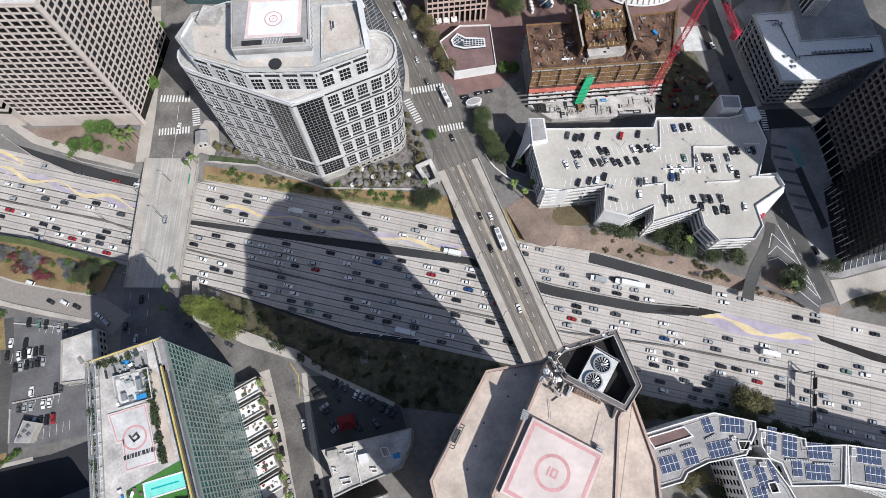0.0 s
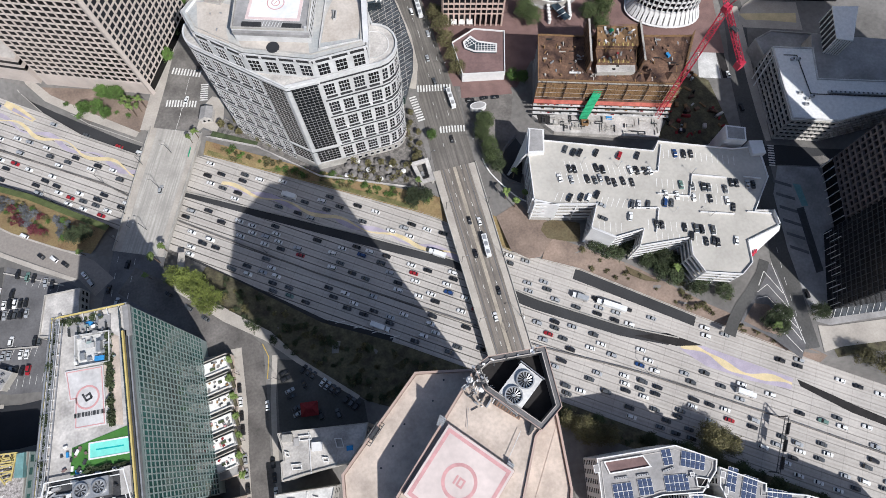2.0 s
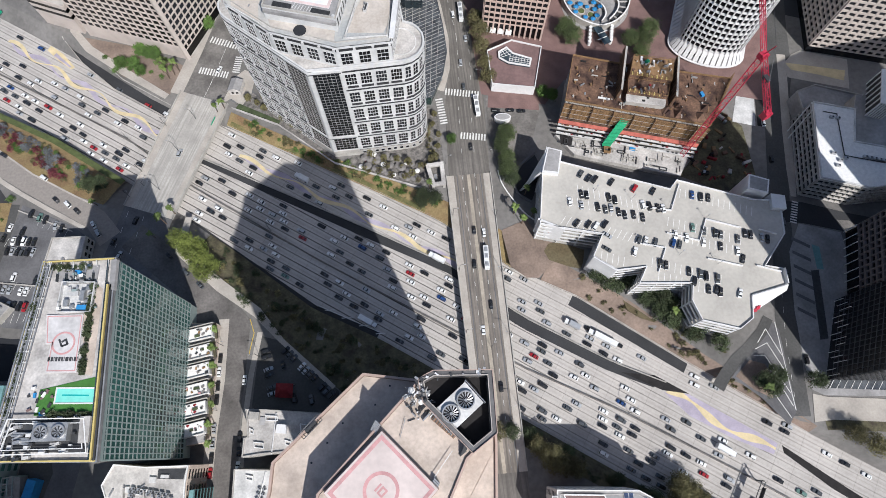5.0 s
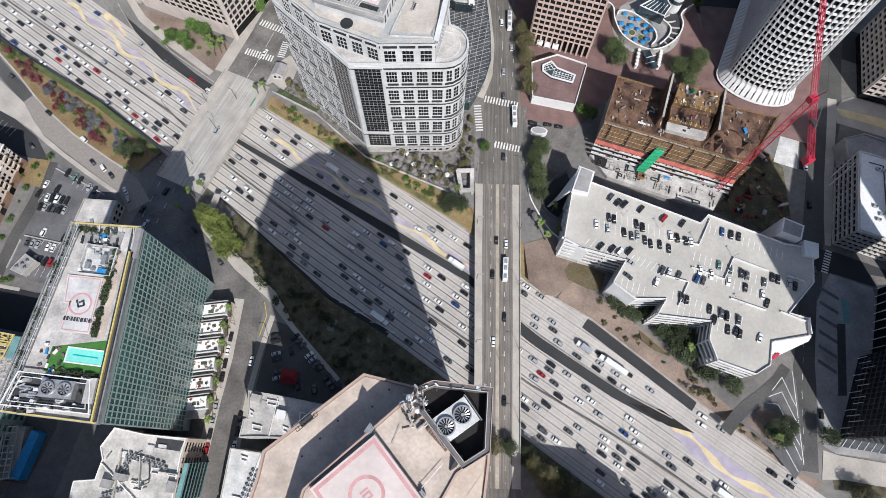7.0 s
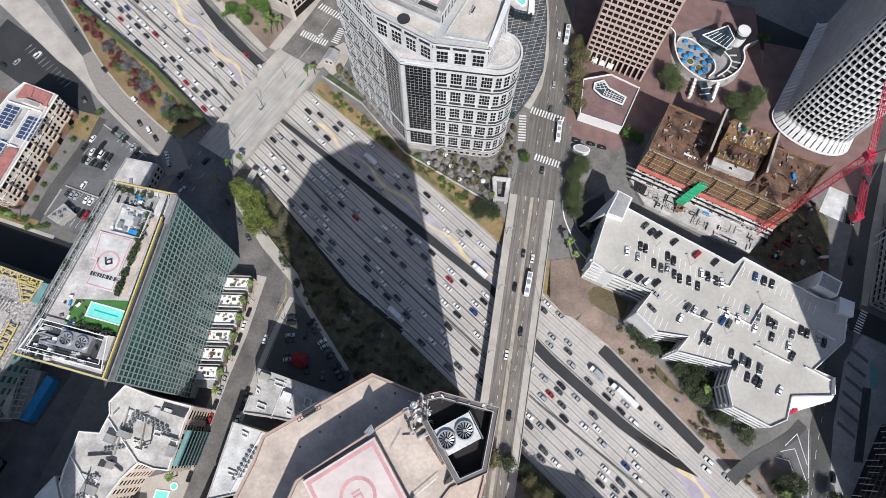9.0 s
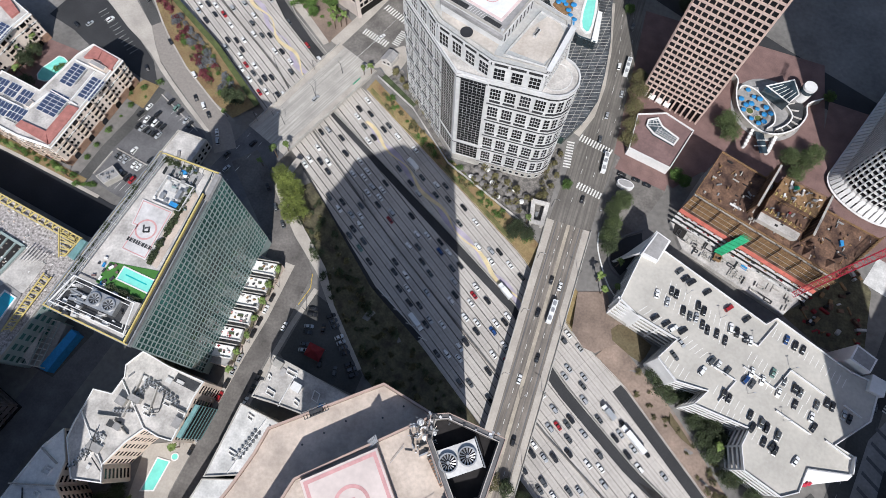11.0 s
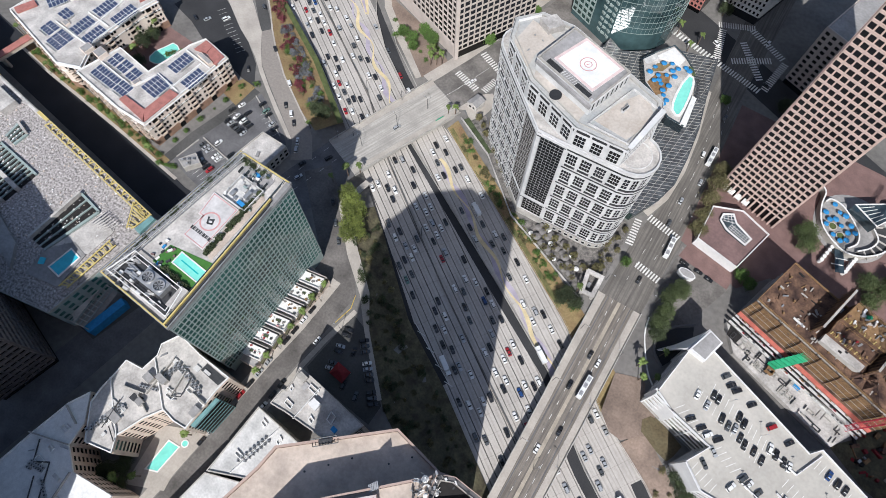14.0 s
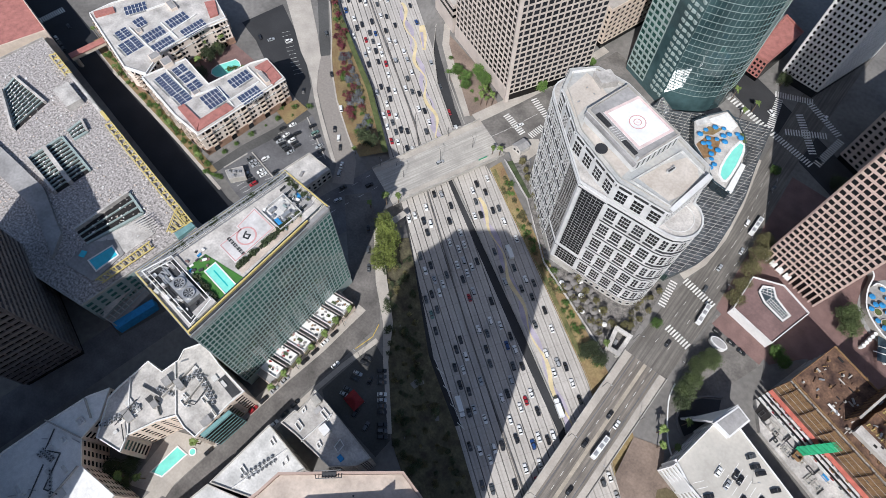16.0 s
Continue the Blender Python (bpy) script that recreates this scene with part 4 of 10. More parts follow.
    facade(t, L0, L1, 21.6, 73.4, 5, 24, M["roof_grey"], M["glass_dk"], 0.08, 0.035, 0.25)
    for z in (19.6, 74.0):
        part("prow_ledge", Shape().wallstrip((-14.4, 113.2), (-0.4, 112.5), z, z + 1.4, 0.8, 0.1), M["cladding"], t)
        part("prow_ledge", Shape().wallstrip((-23.6, 122.5), (-14.2, 113.3), z, z + 1.4, 0.8, 0.1), M["cladding"], t)
        part("prow_band", Shape().wallstrip((-14.4, 113.1), (-0.4, 112.4), z - 0.8, z - 0.02, 0.5, 0.1), M["darkstone"], t)
        part("prow_band", Shape().wallstrip((-23.6, 122.4), (-14.2, 113.2), z - 0.8, z - 0.02, 0.5, 0.1), M["darkstone"], t)
    part("prow_mullion", Shape().prism(ccw([(-15.3, 114.0), (-14.3, 112.9), (-12.5, 112.8), (-12.4, 114.0), (-14, 115)]), 6, TOP), M["cladding"], t)
    part("prow_mullion", Shape().box((-0.5, 112.8, 6), (1.2, 0.8, TOP - 6)), M["cladding"], t)
    part("terrace", Shape().prism(offset(shaft, -0.4), TOP, TOP + 0.15), M["roof_lt"], t)
    part("terrace_rail", Shape().ring(shaft, TOP, TOP + 1.2, 0.35, 0.7), M["cladding"], t)
    part("terrace_kerb", Shape().hoop((26.4, 122.6), 6.6, 7.0, TOP + 0.15, TOP + 0.4, 32), M["roof_white"], t)
    # top storey, flush with the long sides and cut back over the prow
    FL, FR, RE, BR, LF = (-26.0, 125.3), (-0.2, 113.5), (22.2, 113.2), (28.4, 134.8), (-43.0, 142.1)
    top = [FL, FR, RE, BR, (26.4, 142), (11.6, 148), (-14, 158.4), (-21, 161), (-36, 161.5), (-45.5, 153), LF]
    part("top_storey", Shape().prism(top, TOP, Z), M["cladding"], t)
    cornice(t, top, Z - 2.6, 1.4, 0.16, M["darkstone"])
    cornice(t, top, Z - 0.9, 0.9, 0.25, M["cladding"], "roof_rim", 0.9)
    high = office_window(4.7, 7.2, 3, 3)
    blocks = Shape()
    for P, Q, n in ((LF, FL, 3), (FL, FR, 4), (FR, RE, 3), (RE, BR, 3)):
        P, Q = Vector(P), Vector(Q)
        d = (Q - P).normalized()
        nrm = Vector((d.y, -d.x))
        for i in range(n):
            set_window(t, high, P.lerp(Q, (i + 0.5) / n) + nrm * 0.12, TOP + 1.9, math.atan2(d.y, d.x) + math.pi)
            c = P.lerp(Q, (i + 0.5) / n) + nrm * 0.3
            blocks.wallstrip(c - d * 1.9, c + d * 1.9, Z - 0.1, Z + 0.22, 0.5)
        for i in range(n + 1):
            c = P.lerp(Q, min(max(i / n, 0.03), 0.97)) + nrm * 0.25
            blocks.wallstrip(c - d * 0.5, c + d * 0.5, Z - 2.6, Z - 1.1, 0.6)
    part("cornice_block", blocks, M["cladding"], t)["kind"] = "stuff"
    # roof: pale membrane, sunken beige fields, low kerbs
    part("roof", Shape().prism(offset(top, -0.3), Z, Z + 0.3), M["roof_bl"], t)
    part("inner_kerb", Shape().ring(offset(top, -2.0), Z + 0.3, Z + 0.8, 0.0, 0.35), M["wallc"], t)
    part("roof_field", Shape().prism(ccw([(5.4, 119.8), (19.8, 117.6), (23.4, 124), (25.6, 133), (21.8, 139), (17.0, 141), (14, 137), (10.4, 131.4)]), Z + 0.3, Z + 0.42), M["roof_tan"], t)
    part("roof_field", Shape().prism(ccw([(-40.4, 140.6), (-29.6, 131), (-29.4, 139), (-25, 149.6), (-32.4, 153.6), (-38.2, 155)]), Z + 0.3, Z + 0.42), M["roof_tan"], t)
    apron = [(-26.4, 134.6)] + [(-12.6 + 13.6 * math.sin(a) * 1.02, 126.2 + 5.2 * math.cos(a) - 0.36 * 13.6 * math.sin(a)) for a in (-0.9, -0.45, 0.0, 0.45, 0.9)] + [(1.4, 125.6), (-0.4, 116), (-25.0, 127.2)]
    part("roof_apron", Shape().prism(ccw(apron), Z + 0.3, Z + 0.6), M["roof_be"], t)
    part("roof_disc", Shape().disc((-13.4, 123.4), 2.6, Z + 0.62, Z + 0.9, 32), M["asphalt_black"], t, "dark round emblem plate")
    for a, b, h, w, m in (((4.2, 117.8), (13.6, 141.6), 0.9, 0.35, "roof_white"), ((13.6, 141.6), (27, 136.6), 0.9, 0.35, "roof_white"), ((3.4, 117.0), (21.6, 115.6), 0.9, 0.35, "roof_white"), ((-29.4, 129.4), (-41.6, 140.4), 0.8, 0.3, "roof_white"),
                          ((-43.4, 151), (-36, 158.6), 1.2, 0.4, "white"), ((-30, 158.8), (-21, 158), 1.2, 0.4, "wallc")):
        part("roof_divide", Shape().wallstrip(a, b, Z + 0.3, Z + 0.3 + h, w), M[m], t)
    # raised side walls that shade the roof beside them
    part("side_wall", Shape().loft([[(21.6, 114.6, Z + 0.3), (23.6, 114.0, Z + 0.3), (29.0, 134.4, Z + 0.3), (26.8, 135.2, Z + 0.3)], [(21.6, 114.6, Z + 0.8), (23.6, 114.0, Z + 0.8), (29.0, 134.4, Z + 4.6), (26.8, 135.2, Z + 4.6)]]), M["cladding"], t)
    fit = Shape()
    for i in range(44):
        random.seed(300 + i)
        p = (random.uniform(-42, 25), random.uniform(116, 170))
        if inside(ccw(top), p, 3) and not inside(ccw([(-30, 130), (3, 113), (14, 146), (-20, 159)]), p):
            fit.box((*p, Z + 0.3), (random.uniform(0.3, 1.5), random.uniform(0.3, 0.8), random.uniform(0.2, 0.9)), random.choice([-20, 70]))
    part("roof_fitting", fit, M["steel"], t)["kind"] = "stuff"
    # helipad block
    pad = ccw([(-26.4, 131.2), (1.8, 120.8), (9.6, 142.2), (-19.2, 152.6)])
    H = 96.0
    part("helipad_block", Shape().prism(pad, Z + 0.3, H), M["cladding"], t)
    part("helipad", Shape().prism(offset(pad, -0.7), H, H + 0.3), M["roof_grey"], t, "grey roof slab under the landing pad")
    part("parapet", Shape().ring(pad, H, H + 1.0, 0.0, 0.5), M["wallc"], t)
    d = (Vector((2, 120.4)) - Vector((-26, 131.2))).normalized()
    nn = Vector((d.y, -d.x))
    o = Vector((-26, 131.2)) - nn * 4.4
    land = ccw([tuple(o + d * 4.4), tuple(o + d * 26), tuple(o + d * 26.6 - nn * 18), tuple(o + d * 5.6 - nn * 18)])
    part("landing_pad", Shape().prism(land, H + 0.3, H + 0.5), M["padwhite"], t, "white landing pad with a faded pink border")
    outline_paint(t, land, H + 0.505, M["padpink"], 1.2)
    c = (-6.9, 137.6)
    roundel(t, c, 3.5, H + 0.51, M["padred"], 0.4)
    roundel(t, c, 1.7, H + 0.51, M["padred"], 0.35)
    part("painted_mark", Shape().box((*c, H + 0.51), (1.5, 0.35, 0.03), 40), M["padred"], t)
    for k in (3.6, 19.4):
        p = Vector((-26, 131.2)) + d * k - nn * 2.0
        q = p + d * 7.6
        part("louvre", Shape().wallstrip(p, q, H + 0.3, H + 0.7, 2.2), M["darkstone"], t, "dark louvred plant opening")
        for j in range(5):
            part("louvre_slat", Shape().wallstrip(p + nn * (0.9 - 0.45 * j), q + nn * (0.9 - 0.45 * j), H + 0.7, H + 0.8, 0.12), M["steel_dk"], t)
    for k in range(7):
        p = Vector((-26, 131.2)) + d * (11.6 + 1.2 * k) - nn * 1.4
        part("strut", Shape().rod((*p, H + 0.3), (*(p - nn * 2 + d * 0.8), H + 0.9), 0.14, 4), M["cladding"], t)
    part("cradle_rail", Shape().wallstrip(Vector((-26, 131.2)) + nn * 0.6, Vector((2, 120.4)) + nn * 0.6, H - 2.2, H - 0.6, 1.2), M["roof_grey"], t)
    part("corner_post", Shape().box((1.2, 121.4, H), (1.0, 1.0, 1.8), -20), M["cladding"], t)
    facade(t, (1.9, 121.2), (9.6, 142.2), Z + 1.2, H - 0.6, 8, 1, M["cladding"], M["glass_dk"], 0.5, 0.16, 0.3)
    part("plant_block", Shape().prism(ccw([(-35, 154), (-29, 150.5), (-24, 156), (-30, 159.5)]), Z + 0.4, Z + 4), M["roof_lt"], t)
    part("roof_vent", Shape().box((14.2, 130.5, Z + 0.4), (1.2, 4.2, 1.2), -20), M["roof_white"], t)
    part("vent_grille", Shape().box((14.2, 130.5, Z + 1.6), (0.7, 3.6, 0.1), -20), M["steel_dk"], t)


office_tower()


# hotel slab with a roof garden
def hotel():
    E0, E1, W1, W0 = (-95, -29.2), (-90, 40.8), (-115.5, 43.3), (-130, -24)
    body = [E0, E1, W1, W0]
    t = thing("hotel_tower", (-108, 8, 0), "green glass hotel slab with a yellow-framed roof garden and pool", "hotel")
    H = 78.0
    part("core", Shape().prism(body, 0, H), M["mullion"], t)
    facade(t, E0, E1, 8, H - 1, 33, 21, M["mullion"], M["glass_gr"], 0.22, 0.24, 0.22, 8)
    facade(t, E1, W1, 8, H - 1, 12, 21, M["mullion"], M["glass_gr"], 0.3, 0.34, 0.35)
    facade(t, W1, W0, 8, H - 1, 30, 21, M["mullion"], M["glass_gr"], 0.3, 0.34, 0.35)
    facade(t, W0, E0, 8, H - 1, 14, 21, M["mullion"], M["glass_gr"], 0.3, 0.34, 0.35)
    part("roof_deck", Shape().prism(offset(body, -0.2), H, H + 0.4), M["roof_lt"], t)
    # steel rim round the roof
    part("roof_rim", Shape().ring(body, H - 0.6, H + 1.2, 0.6, 0.5), M["steel"], t)
    n = Vector((0.997, -0.071))
    e0, e1 = Vector(E0), Vector(E1)
    part("yellow_gutter", Shape().wallstrip(e0 + n * -1.4, e0.lerp(e1, 0.86) + n * -1.4, H + 0.4, H + 1.9, 0.55), M["yellow"], t, "yellow painted steel gutter")
    part("pale_gutter", Shape().wallstrip(e0 + n * -0.4, e0.lerp(e1, 0.86) + n * -0.4, H + 0.4, H + 1.6, 0.6), M["steel_dk"], t)
    part("pale_gutter", Shape().wallstrip(e0 + n * -2.3, e1 + n * -2.3, H + 0.4, H + 1.4, 0.35), M["glass_bl"], t)
    part("roof_walk", Shape().prism(ccw([(-101, 33), (-97.2, 32.6), (-94.2, 30), (-97.2, -1), (-100.6, 0.6)]), H + 0.4, H + 0.5), M["pinkroof"], t)
    part("grey_fascia", Shape().wallstrip(e0 + n * 0.25, e1 + n * 0.25, H - 2.6, H + 0.9, 0.6), M["mullion"], t)
    part("end_panel", Shape().loft([[(-91.6, 29, H + 0.4), (-89.4, 28.8, H + 0.4), (-88.6, 40.2, H + 0.4), (-90.9, 40.4, H + 0.4)],
                                    [(-91.6, 29, H + 1.6), (-89.8, 28.8, H + 1.6), (-89, 40.2, H + 1.6), (-90.9, 40.4, H + 1.6)]]), M["roof_grey"], t)
    part("yellow_rim", Shape().wallstrip(E0, W0, H + 0.5, H + 1.5, 0.5, -0.1), M["yellow"], t)
    part("yellow_rim", Shape().wallstrip(W0, W1, H + 0.9, H + 1.5, 0.35, 0.2), M["yellow"], t)
    part("yellow_rim", Shape().wallstrip(W1, E1, H + 0.9, H + 1.6, 0.5, 0.0), M["yellow"], t)
    w0, w1 = Vector(W0), Vector(W1)
    d = (w1 - w0).normalized()
    nn = Vector((d.y, -d.x))
    part("catwalk", Shape().wallstrip(w0 + nn * 2.2, w1 + nn * 2.2, H + 1.0, H + 1.3, 1.6), M["steel"], t)
    for side in (1.0, 3.4):
        part("rail", Shape().wallstrip(w0 + nn * side, w1 + nn * side, H + 1.9, H + 2.05, 0.12), M["white"], t)
    for i in range(18):
        p = w0.lerp(w1, (i + 0.5) / 18)
        part("strut", Shape().rod((*(p + nn * 0.2), H + 1.2), (*(p + nn * 4.4), H + 1.5), 0.14, 5), M["white"], t)
    for i in range(6):
        p = e1.lerp(w1, (i + 0.5) / 6)
        part("strut", Shape().rod((*p, H + 1.4), (p.x + 0.3, p.y - 3.0, H + 1.4), 0.12, 5), M["white"], t)
    # helipad
    pad = [(-113.6, 23.2), (-113.4, 12.6), (-111.6, 12.4), (-113.0, 2.6), (-102.4, 1.0), (-100.6, 21.4)]
    pad = ccw(pad)
    part("helipad", Shape().prism(pad, H + 0.4, H + 0.9), M["padgrey"], t, "grey helipad with a red ring and border")
    outline_paint(t, offset(pad, -0.4), H + 0.91, M["padred"], 0.35)
    roundel(t, (-107.2, 12.0), 4.1, H + 0.91, M["padred"], 0.65)
    mark = Shape()
    for dx, dy, sx, sy, yw in ((-1.0, 0.2, 0.7, 3.0, 20), (0.3, 0.9, 2.0, 0.7, 25), (0.4, -0.8, 2.2, 0.7, 15), (1.2, 0.1, 0.7, 1.6, 20)):
        mark.box((-107.2 + dx, 12.0 + dy, H + 0.91), (sx, sy, 0.03), yw)
    part("emblem", mark, M["steel_dk"], t)
    # roof lettering kept as plain bars along the south edge of the pad
    ux, uy = Vector((-0.990, 0.139)), Vector((-0.139, -0.990))
    for i, (w, k) in enumerate(((0.25, 0), (0.8, 0.75), (0.25, 1.6), (0.8, 2.35), (1.1, 3.55), (0.25, 4.5), (0.7, 5.2), (0.8, 6.15), (0.8, 7.2), (0.25, 8.0), (0.8, 8.75), (0.75, 9.8))):
        p = Vector((-107.4, 6.4)) + ux * (k - 5.2)
        part("letter_bar", Shape().box((p.x, p.y, H + 0.91), (w, 1.5, 0.03), -8), M["steel_dk"], t)
    # white lattice gangways and cable trays along the west edge
    for off, zz in ((0.4, 1.9), (1.6, 2.2), (2.8, 2.0), (4.4, 1.8)):
        part("lattice_rail", Shape().wallstrip(w0.lerp(w1, 0.01) + nn * off, w0.lerp(w1, 0.97) + nn * off, H + zz, H + zz + 0.22, 0.28), M["steel"], t)
    braces = Shape()
    for i in range(40):
        p = w0.lerp(w1, (i + 0.5) / 40)
        braces.rod((*(p + nn * (0.4 if i % 2 else 2.8)), H + 2.05), (*(p + nn * (2.8 if i % 2 else 0.4) + d * 1.6), H + 2.05), 0.09, 4)
    part("lattice_brace", braces, M["steel"], t)["kind"] = "stuff"
    # raised frame round the plant yard
    yard = ccw([(-127.6, -22.6), (-123.4, -11.4), (-98.2, -15.0), (-97.0, -26.6)])
    part("yard_frame", Shape().ring(yard, H + 2.4, H + 2.8, 0.0, 0.35), M["umb_white"], t)
    part("yard_frame", Shape().ring(offset(yard, -1.5), H + 2.0, H + 2.3, 0.0, 0.25), M["umb_white"], t)
    for p in yard:
        part("frame_post", Shape().box((*p, H + 0.4), (0.3, 0.3, 2.2)), M["umb_white"], t)
    random.seed(44)
    for i in range(34):
        p = (random.uniform(-124, -100), random.uniform(-25.0, -13.6))
        if not (-115.5 < p[0] < -102.5 and -21.6 < p[1] < -14.4):
            part("duct_box", Shape().box((*p, H + 0.6), (random.uniform(0.6, 2.4), random.uniform(0.5, 1.3), random.uniform(0.6, 1.8)), random.uniform(-15, 15)),
                 random.choice([M["steel"], M["white"], M["roof_white"], M["steel_dk"], M["roof_grey"]]), t)
    for i in range(16):
        p = (random.uniform(-118.6, -110), random.uniform(-11.8, -1.0))
        part("lounge_seat", Shape().box((*p, H + 0.4), (random.uniform(0.7, 2.0), random.uniform(0.6, 1.0), random.uniform(0.4, 0.9)), random.uniform(0, 90)),
             random.choice([M["umb_white"], M["umb_blue"], M["roof_brown"], M["steel_dk"], M["timber"]]), t)
    for i in range(26):
        p = (random.uniform(-109.4, -95.6), random.uniform(22.5, 39.5))
        part("roof_box", Shape().box((*p, H + 0.9), (random.uniform(0.5, 1.8), random.uniform(0.4, 1.2), random.uniform(0.5, 1.6)), random.uniform(-12, 12)),
             random.choice([M["steel"], M["umb_white"], M["roof_grey"], M["glass_bl"], M["mullion"]]), t)
    for i in range(5):
        part("glass_screen", Shape().wallstrip((-110.2 + i * 3.2, 34.8 - i * 0.4), (-110 + i * 3.2, 37.8 - i * 0.4), H + 0.7, H + 2.4, 0.1), M["glass_bl"], t)
    # garden, pool, plant
    part("lawn", Shape().prism(ccw([(-114.6, -3.0), (-94.6, -1.4), (-95.8, -13.6), (-116.2, -11.5)]), H + 0.4, H + 0.55), M["turf"], t, "bright green artificial lawn")
    pool = ccw([(-108.6, -3.6), (-95.7, -5.6), (-96.0, -10.2), (-109.2, -8.2)])
    part("pool_edge", Shape().ring(pool, H + 0.5, H + 0.75, 0.5, 0.5), M["white"], t)
    part("pool", Shape().prism(pool, H + 0.5, H + 0.62), M["water"], t, "turquoise rooftop pool")
    part("pool_line", Shape().wallstrip((-107, -6.0), (-98, -7.5), H + 0.62, H + 0.63, 0.5), M["water_dp"], t)
    part("plant_yard", Shape().prism(ccw([(-127, -21.5), (-122.5, -11.8), (-116.5, -12.6), (-97.8, -15.0), (-98.4, -26.2)]), H + 0.4, H + 0.6), M["steel_dk"], t)
    part("chiller", Shape().box((-109.0, -17.9, H + 0.6), (11.5, 6.0, 2.6), -7), M["steel"], t)
    for x, y in ((-111.9, -17.6), (-106.2, -18.3)):
        part("fan", Shape().hoop((x, y), 1.9, 2.4, H + 3.2, H + 3.9, 24), M["steel"], t)
        part("fan_well", Shape().disc((x, y), 1.9, H + 3.2, H + 3.4, 20), M["steel_dk"], t)
        for k in range(8):
            a = k * math.pi / 4
            part("fan_blade", Shape().quad((x, y, H + 3.5), (x + 1.8 * math.cos(a), y + 1.8 * math.sin(a), H + 3.45), (x + 1.8 * math.cos(a + 0.35), y + 1.8 * math.sin(a + 0.35), H + 3.6)), M["steel"], t)
    part("shed_roof", Shape().box((-98.2, -18.8, H + 0.5), (3.4, 8.5, 2.0), -4), M["roof_lt"], t)
    for i in range(12):
        random.seed(40 + i)
        p = (-126 + random.random() * 10, -20 + random.random() * 7)
        q = (p[0] + random.uniform(2, 6), p[1] + random.uniform(-1.5, 1.5))
        part("duct", Shape().rod((*p, H + 1.2), (*q, H + 1.4), random.uniform(0.25, 0.6), 8), M["steel"], t)
    for i in range(14):
        part("planter", Shape().disc((-110 + i * 1.05, -12.4 - i * 0.12), 0.38, H + 0.5, H + 1.3, 8), M["steel_dk"], t)
    # technical block at the north end
    part("plant_screen", Shape().ring(ccw([(-109.5, 23.2), (-108.0, 34.5), (-96.2, 32.6), (-97.6, 21.6)]), H + 0.4, H + 2.4, 0.0, 0.3), M["roof_white"], t)
    part("machine_deck", Shape().prism(ccw([(-109, 23.8), (-107.8, 34), (-96.6, 32.2), (-97.8, 22.2)]), H + 0.4, H + 1.0), M["roof_white"], t)
    random.seed(7)
    for x, y, w, ln, h in ((-106.4, 26.2, 1.6, 2.4, 1.4), (-103.6, 29.4, 2.8, 1.8, 1.0), (-105.6, 31.6, 1.2, 1.2, 0.8), (-100.4, 28.0, 1.6, 3.6, 1.9), (-98.8, 30.6, 1.4, 1.4, 1.2), (-102.2, 25.2, 1.2, 0.9, 0.7), (-104.4, 24.6, 0.9, 0.9, 1.1)):
        part("air_unit", Shape().box((x, y, H + 1.0), (w, ln, h), random.uniform(-8, 8)), M["steel"] if h > 1.15 else M["roof_white"], t)
    part("tarp", Shape().box((-100.8, 23.8, H + 1.0), (3.4, 1.6, 1.3), -10), M["umb_blue"], t, "blue tarpaulin")
    part("tarp", Shape().box((-103, 37.6, H + 0.4), (2.4, 1.5, 0.8), -6), M["umb_blue"], t, "blue tarpaulin")
    part("sun_deck", Shape().prism(ccw([(-111, 35.2), (-110, 40.6), (-95.6, 39.0), (-96.4, 33.6)]), H + 0.4, H + 0.7), M["roof_grey"], t)
    # podium with membrane-roofed terraces
    pod = ccw([(-96, 33), (-78.8, 30), (-86, -24), (-97, -24)])
    part("podium", Shape().prism(pod, 0, 5.2), M["stucco"], t)
    part("podium_roof", Shape().prism(offset(pod, -0.3), 5.2, 5.4), M["roof_grey"], t)
    random.seed(91)
    for i in range(6):
        k = (i + 0.5) / 6
        cx, cy = -80.6 + (-86.4 + 80.6) * k - 4.6, 30 - 52 * k
        part("terrace_roof", Shape().box((cx, cy, 5.4), (11.0, 5.6, 2.7), 5.5), M["awning"], t, "white terrace roof")
        q = [(cx + sx * 5.5, cy + sy * 2.8 + sx * 0.53) for sx, sy in ((-1, -1), (1, -1), (1, 1), (-1, 1))]
        part("terrace_parapet", Shape().ring(q, 8.1, 9.0, 0.0, 0.25), M["roof_white"], t)
        part("terrace_wall", Shape().box((cx, cy + 3.9, 5.4), (12.0, 0.4, 3.2), 5.5), M["wallc"], t)
        part("terrace_planter", Shape().box((cx + 6.4, cy + 0.8, 5.4), (1.2, 7.6, 1.2), 5), M["scrub"], t)
        if i != 2:
            part("terrace_plant", Shape().box((cx + random.uniform(-2, 3), cy + random.uniform(-1.4, 1.2), 8.1), (random.uniform(1.4, 2.8), 1.1, 0.6), 5), M["leaf_d"], t)
        for j in range(9):
            m = random.choice((M["umb_grey"], M["umb_grey"], M["steel_dk"], M["padred"] if i > 2 else M["umb_grey"], M["redcloth"] if i > 3 else M["timber"], M["umb_white"]))
            part("terrace_seat", Shape().box((cx + random.uniform(-4.6, 4.6), cy + random.uniform(-2.2, 2.2), 8.1), (random.uniform(0.6, 1.5), random.uniform(0.5, 0.9), random.uniform(0.35, 0.8)), random.uniform(0, 90)), m, t)


hotel()


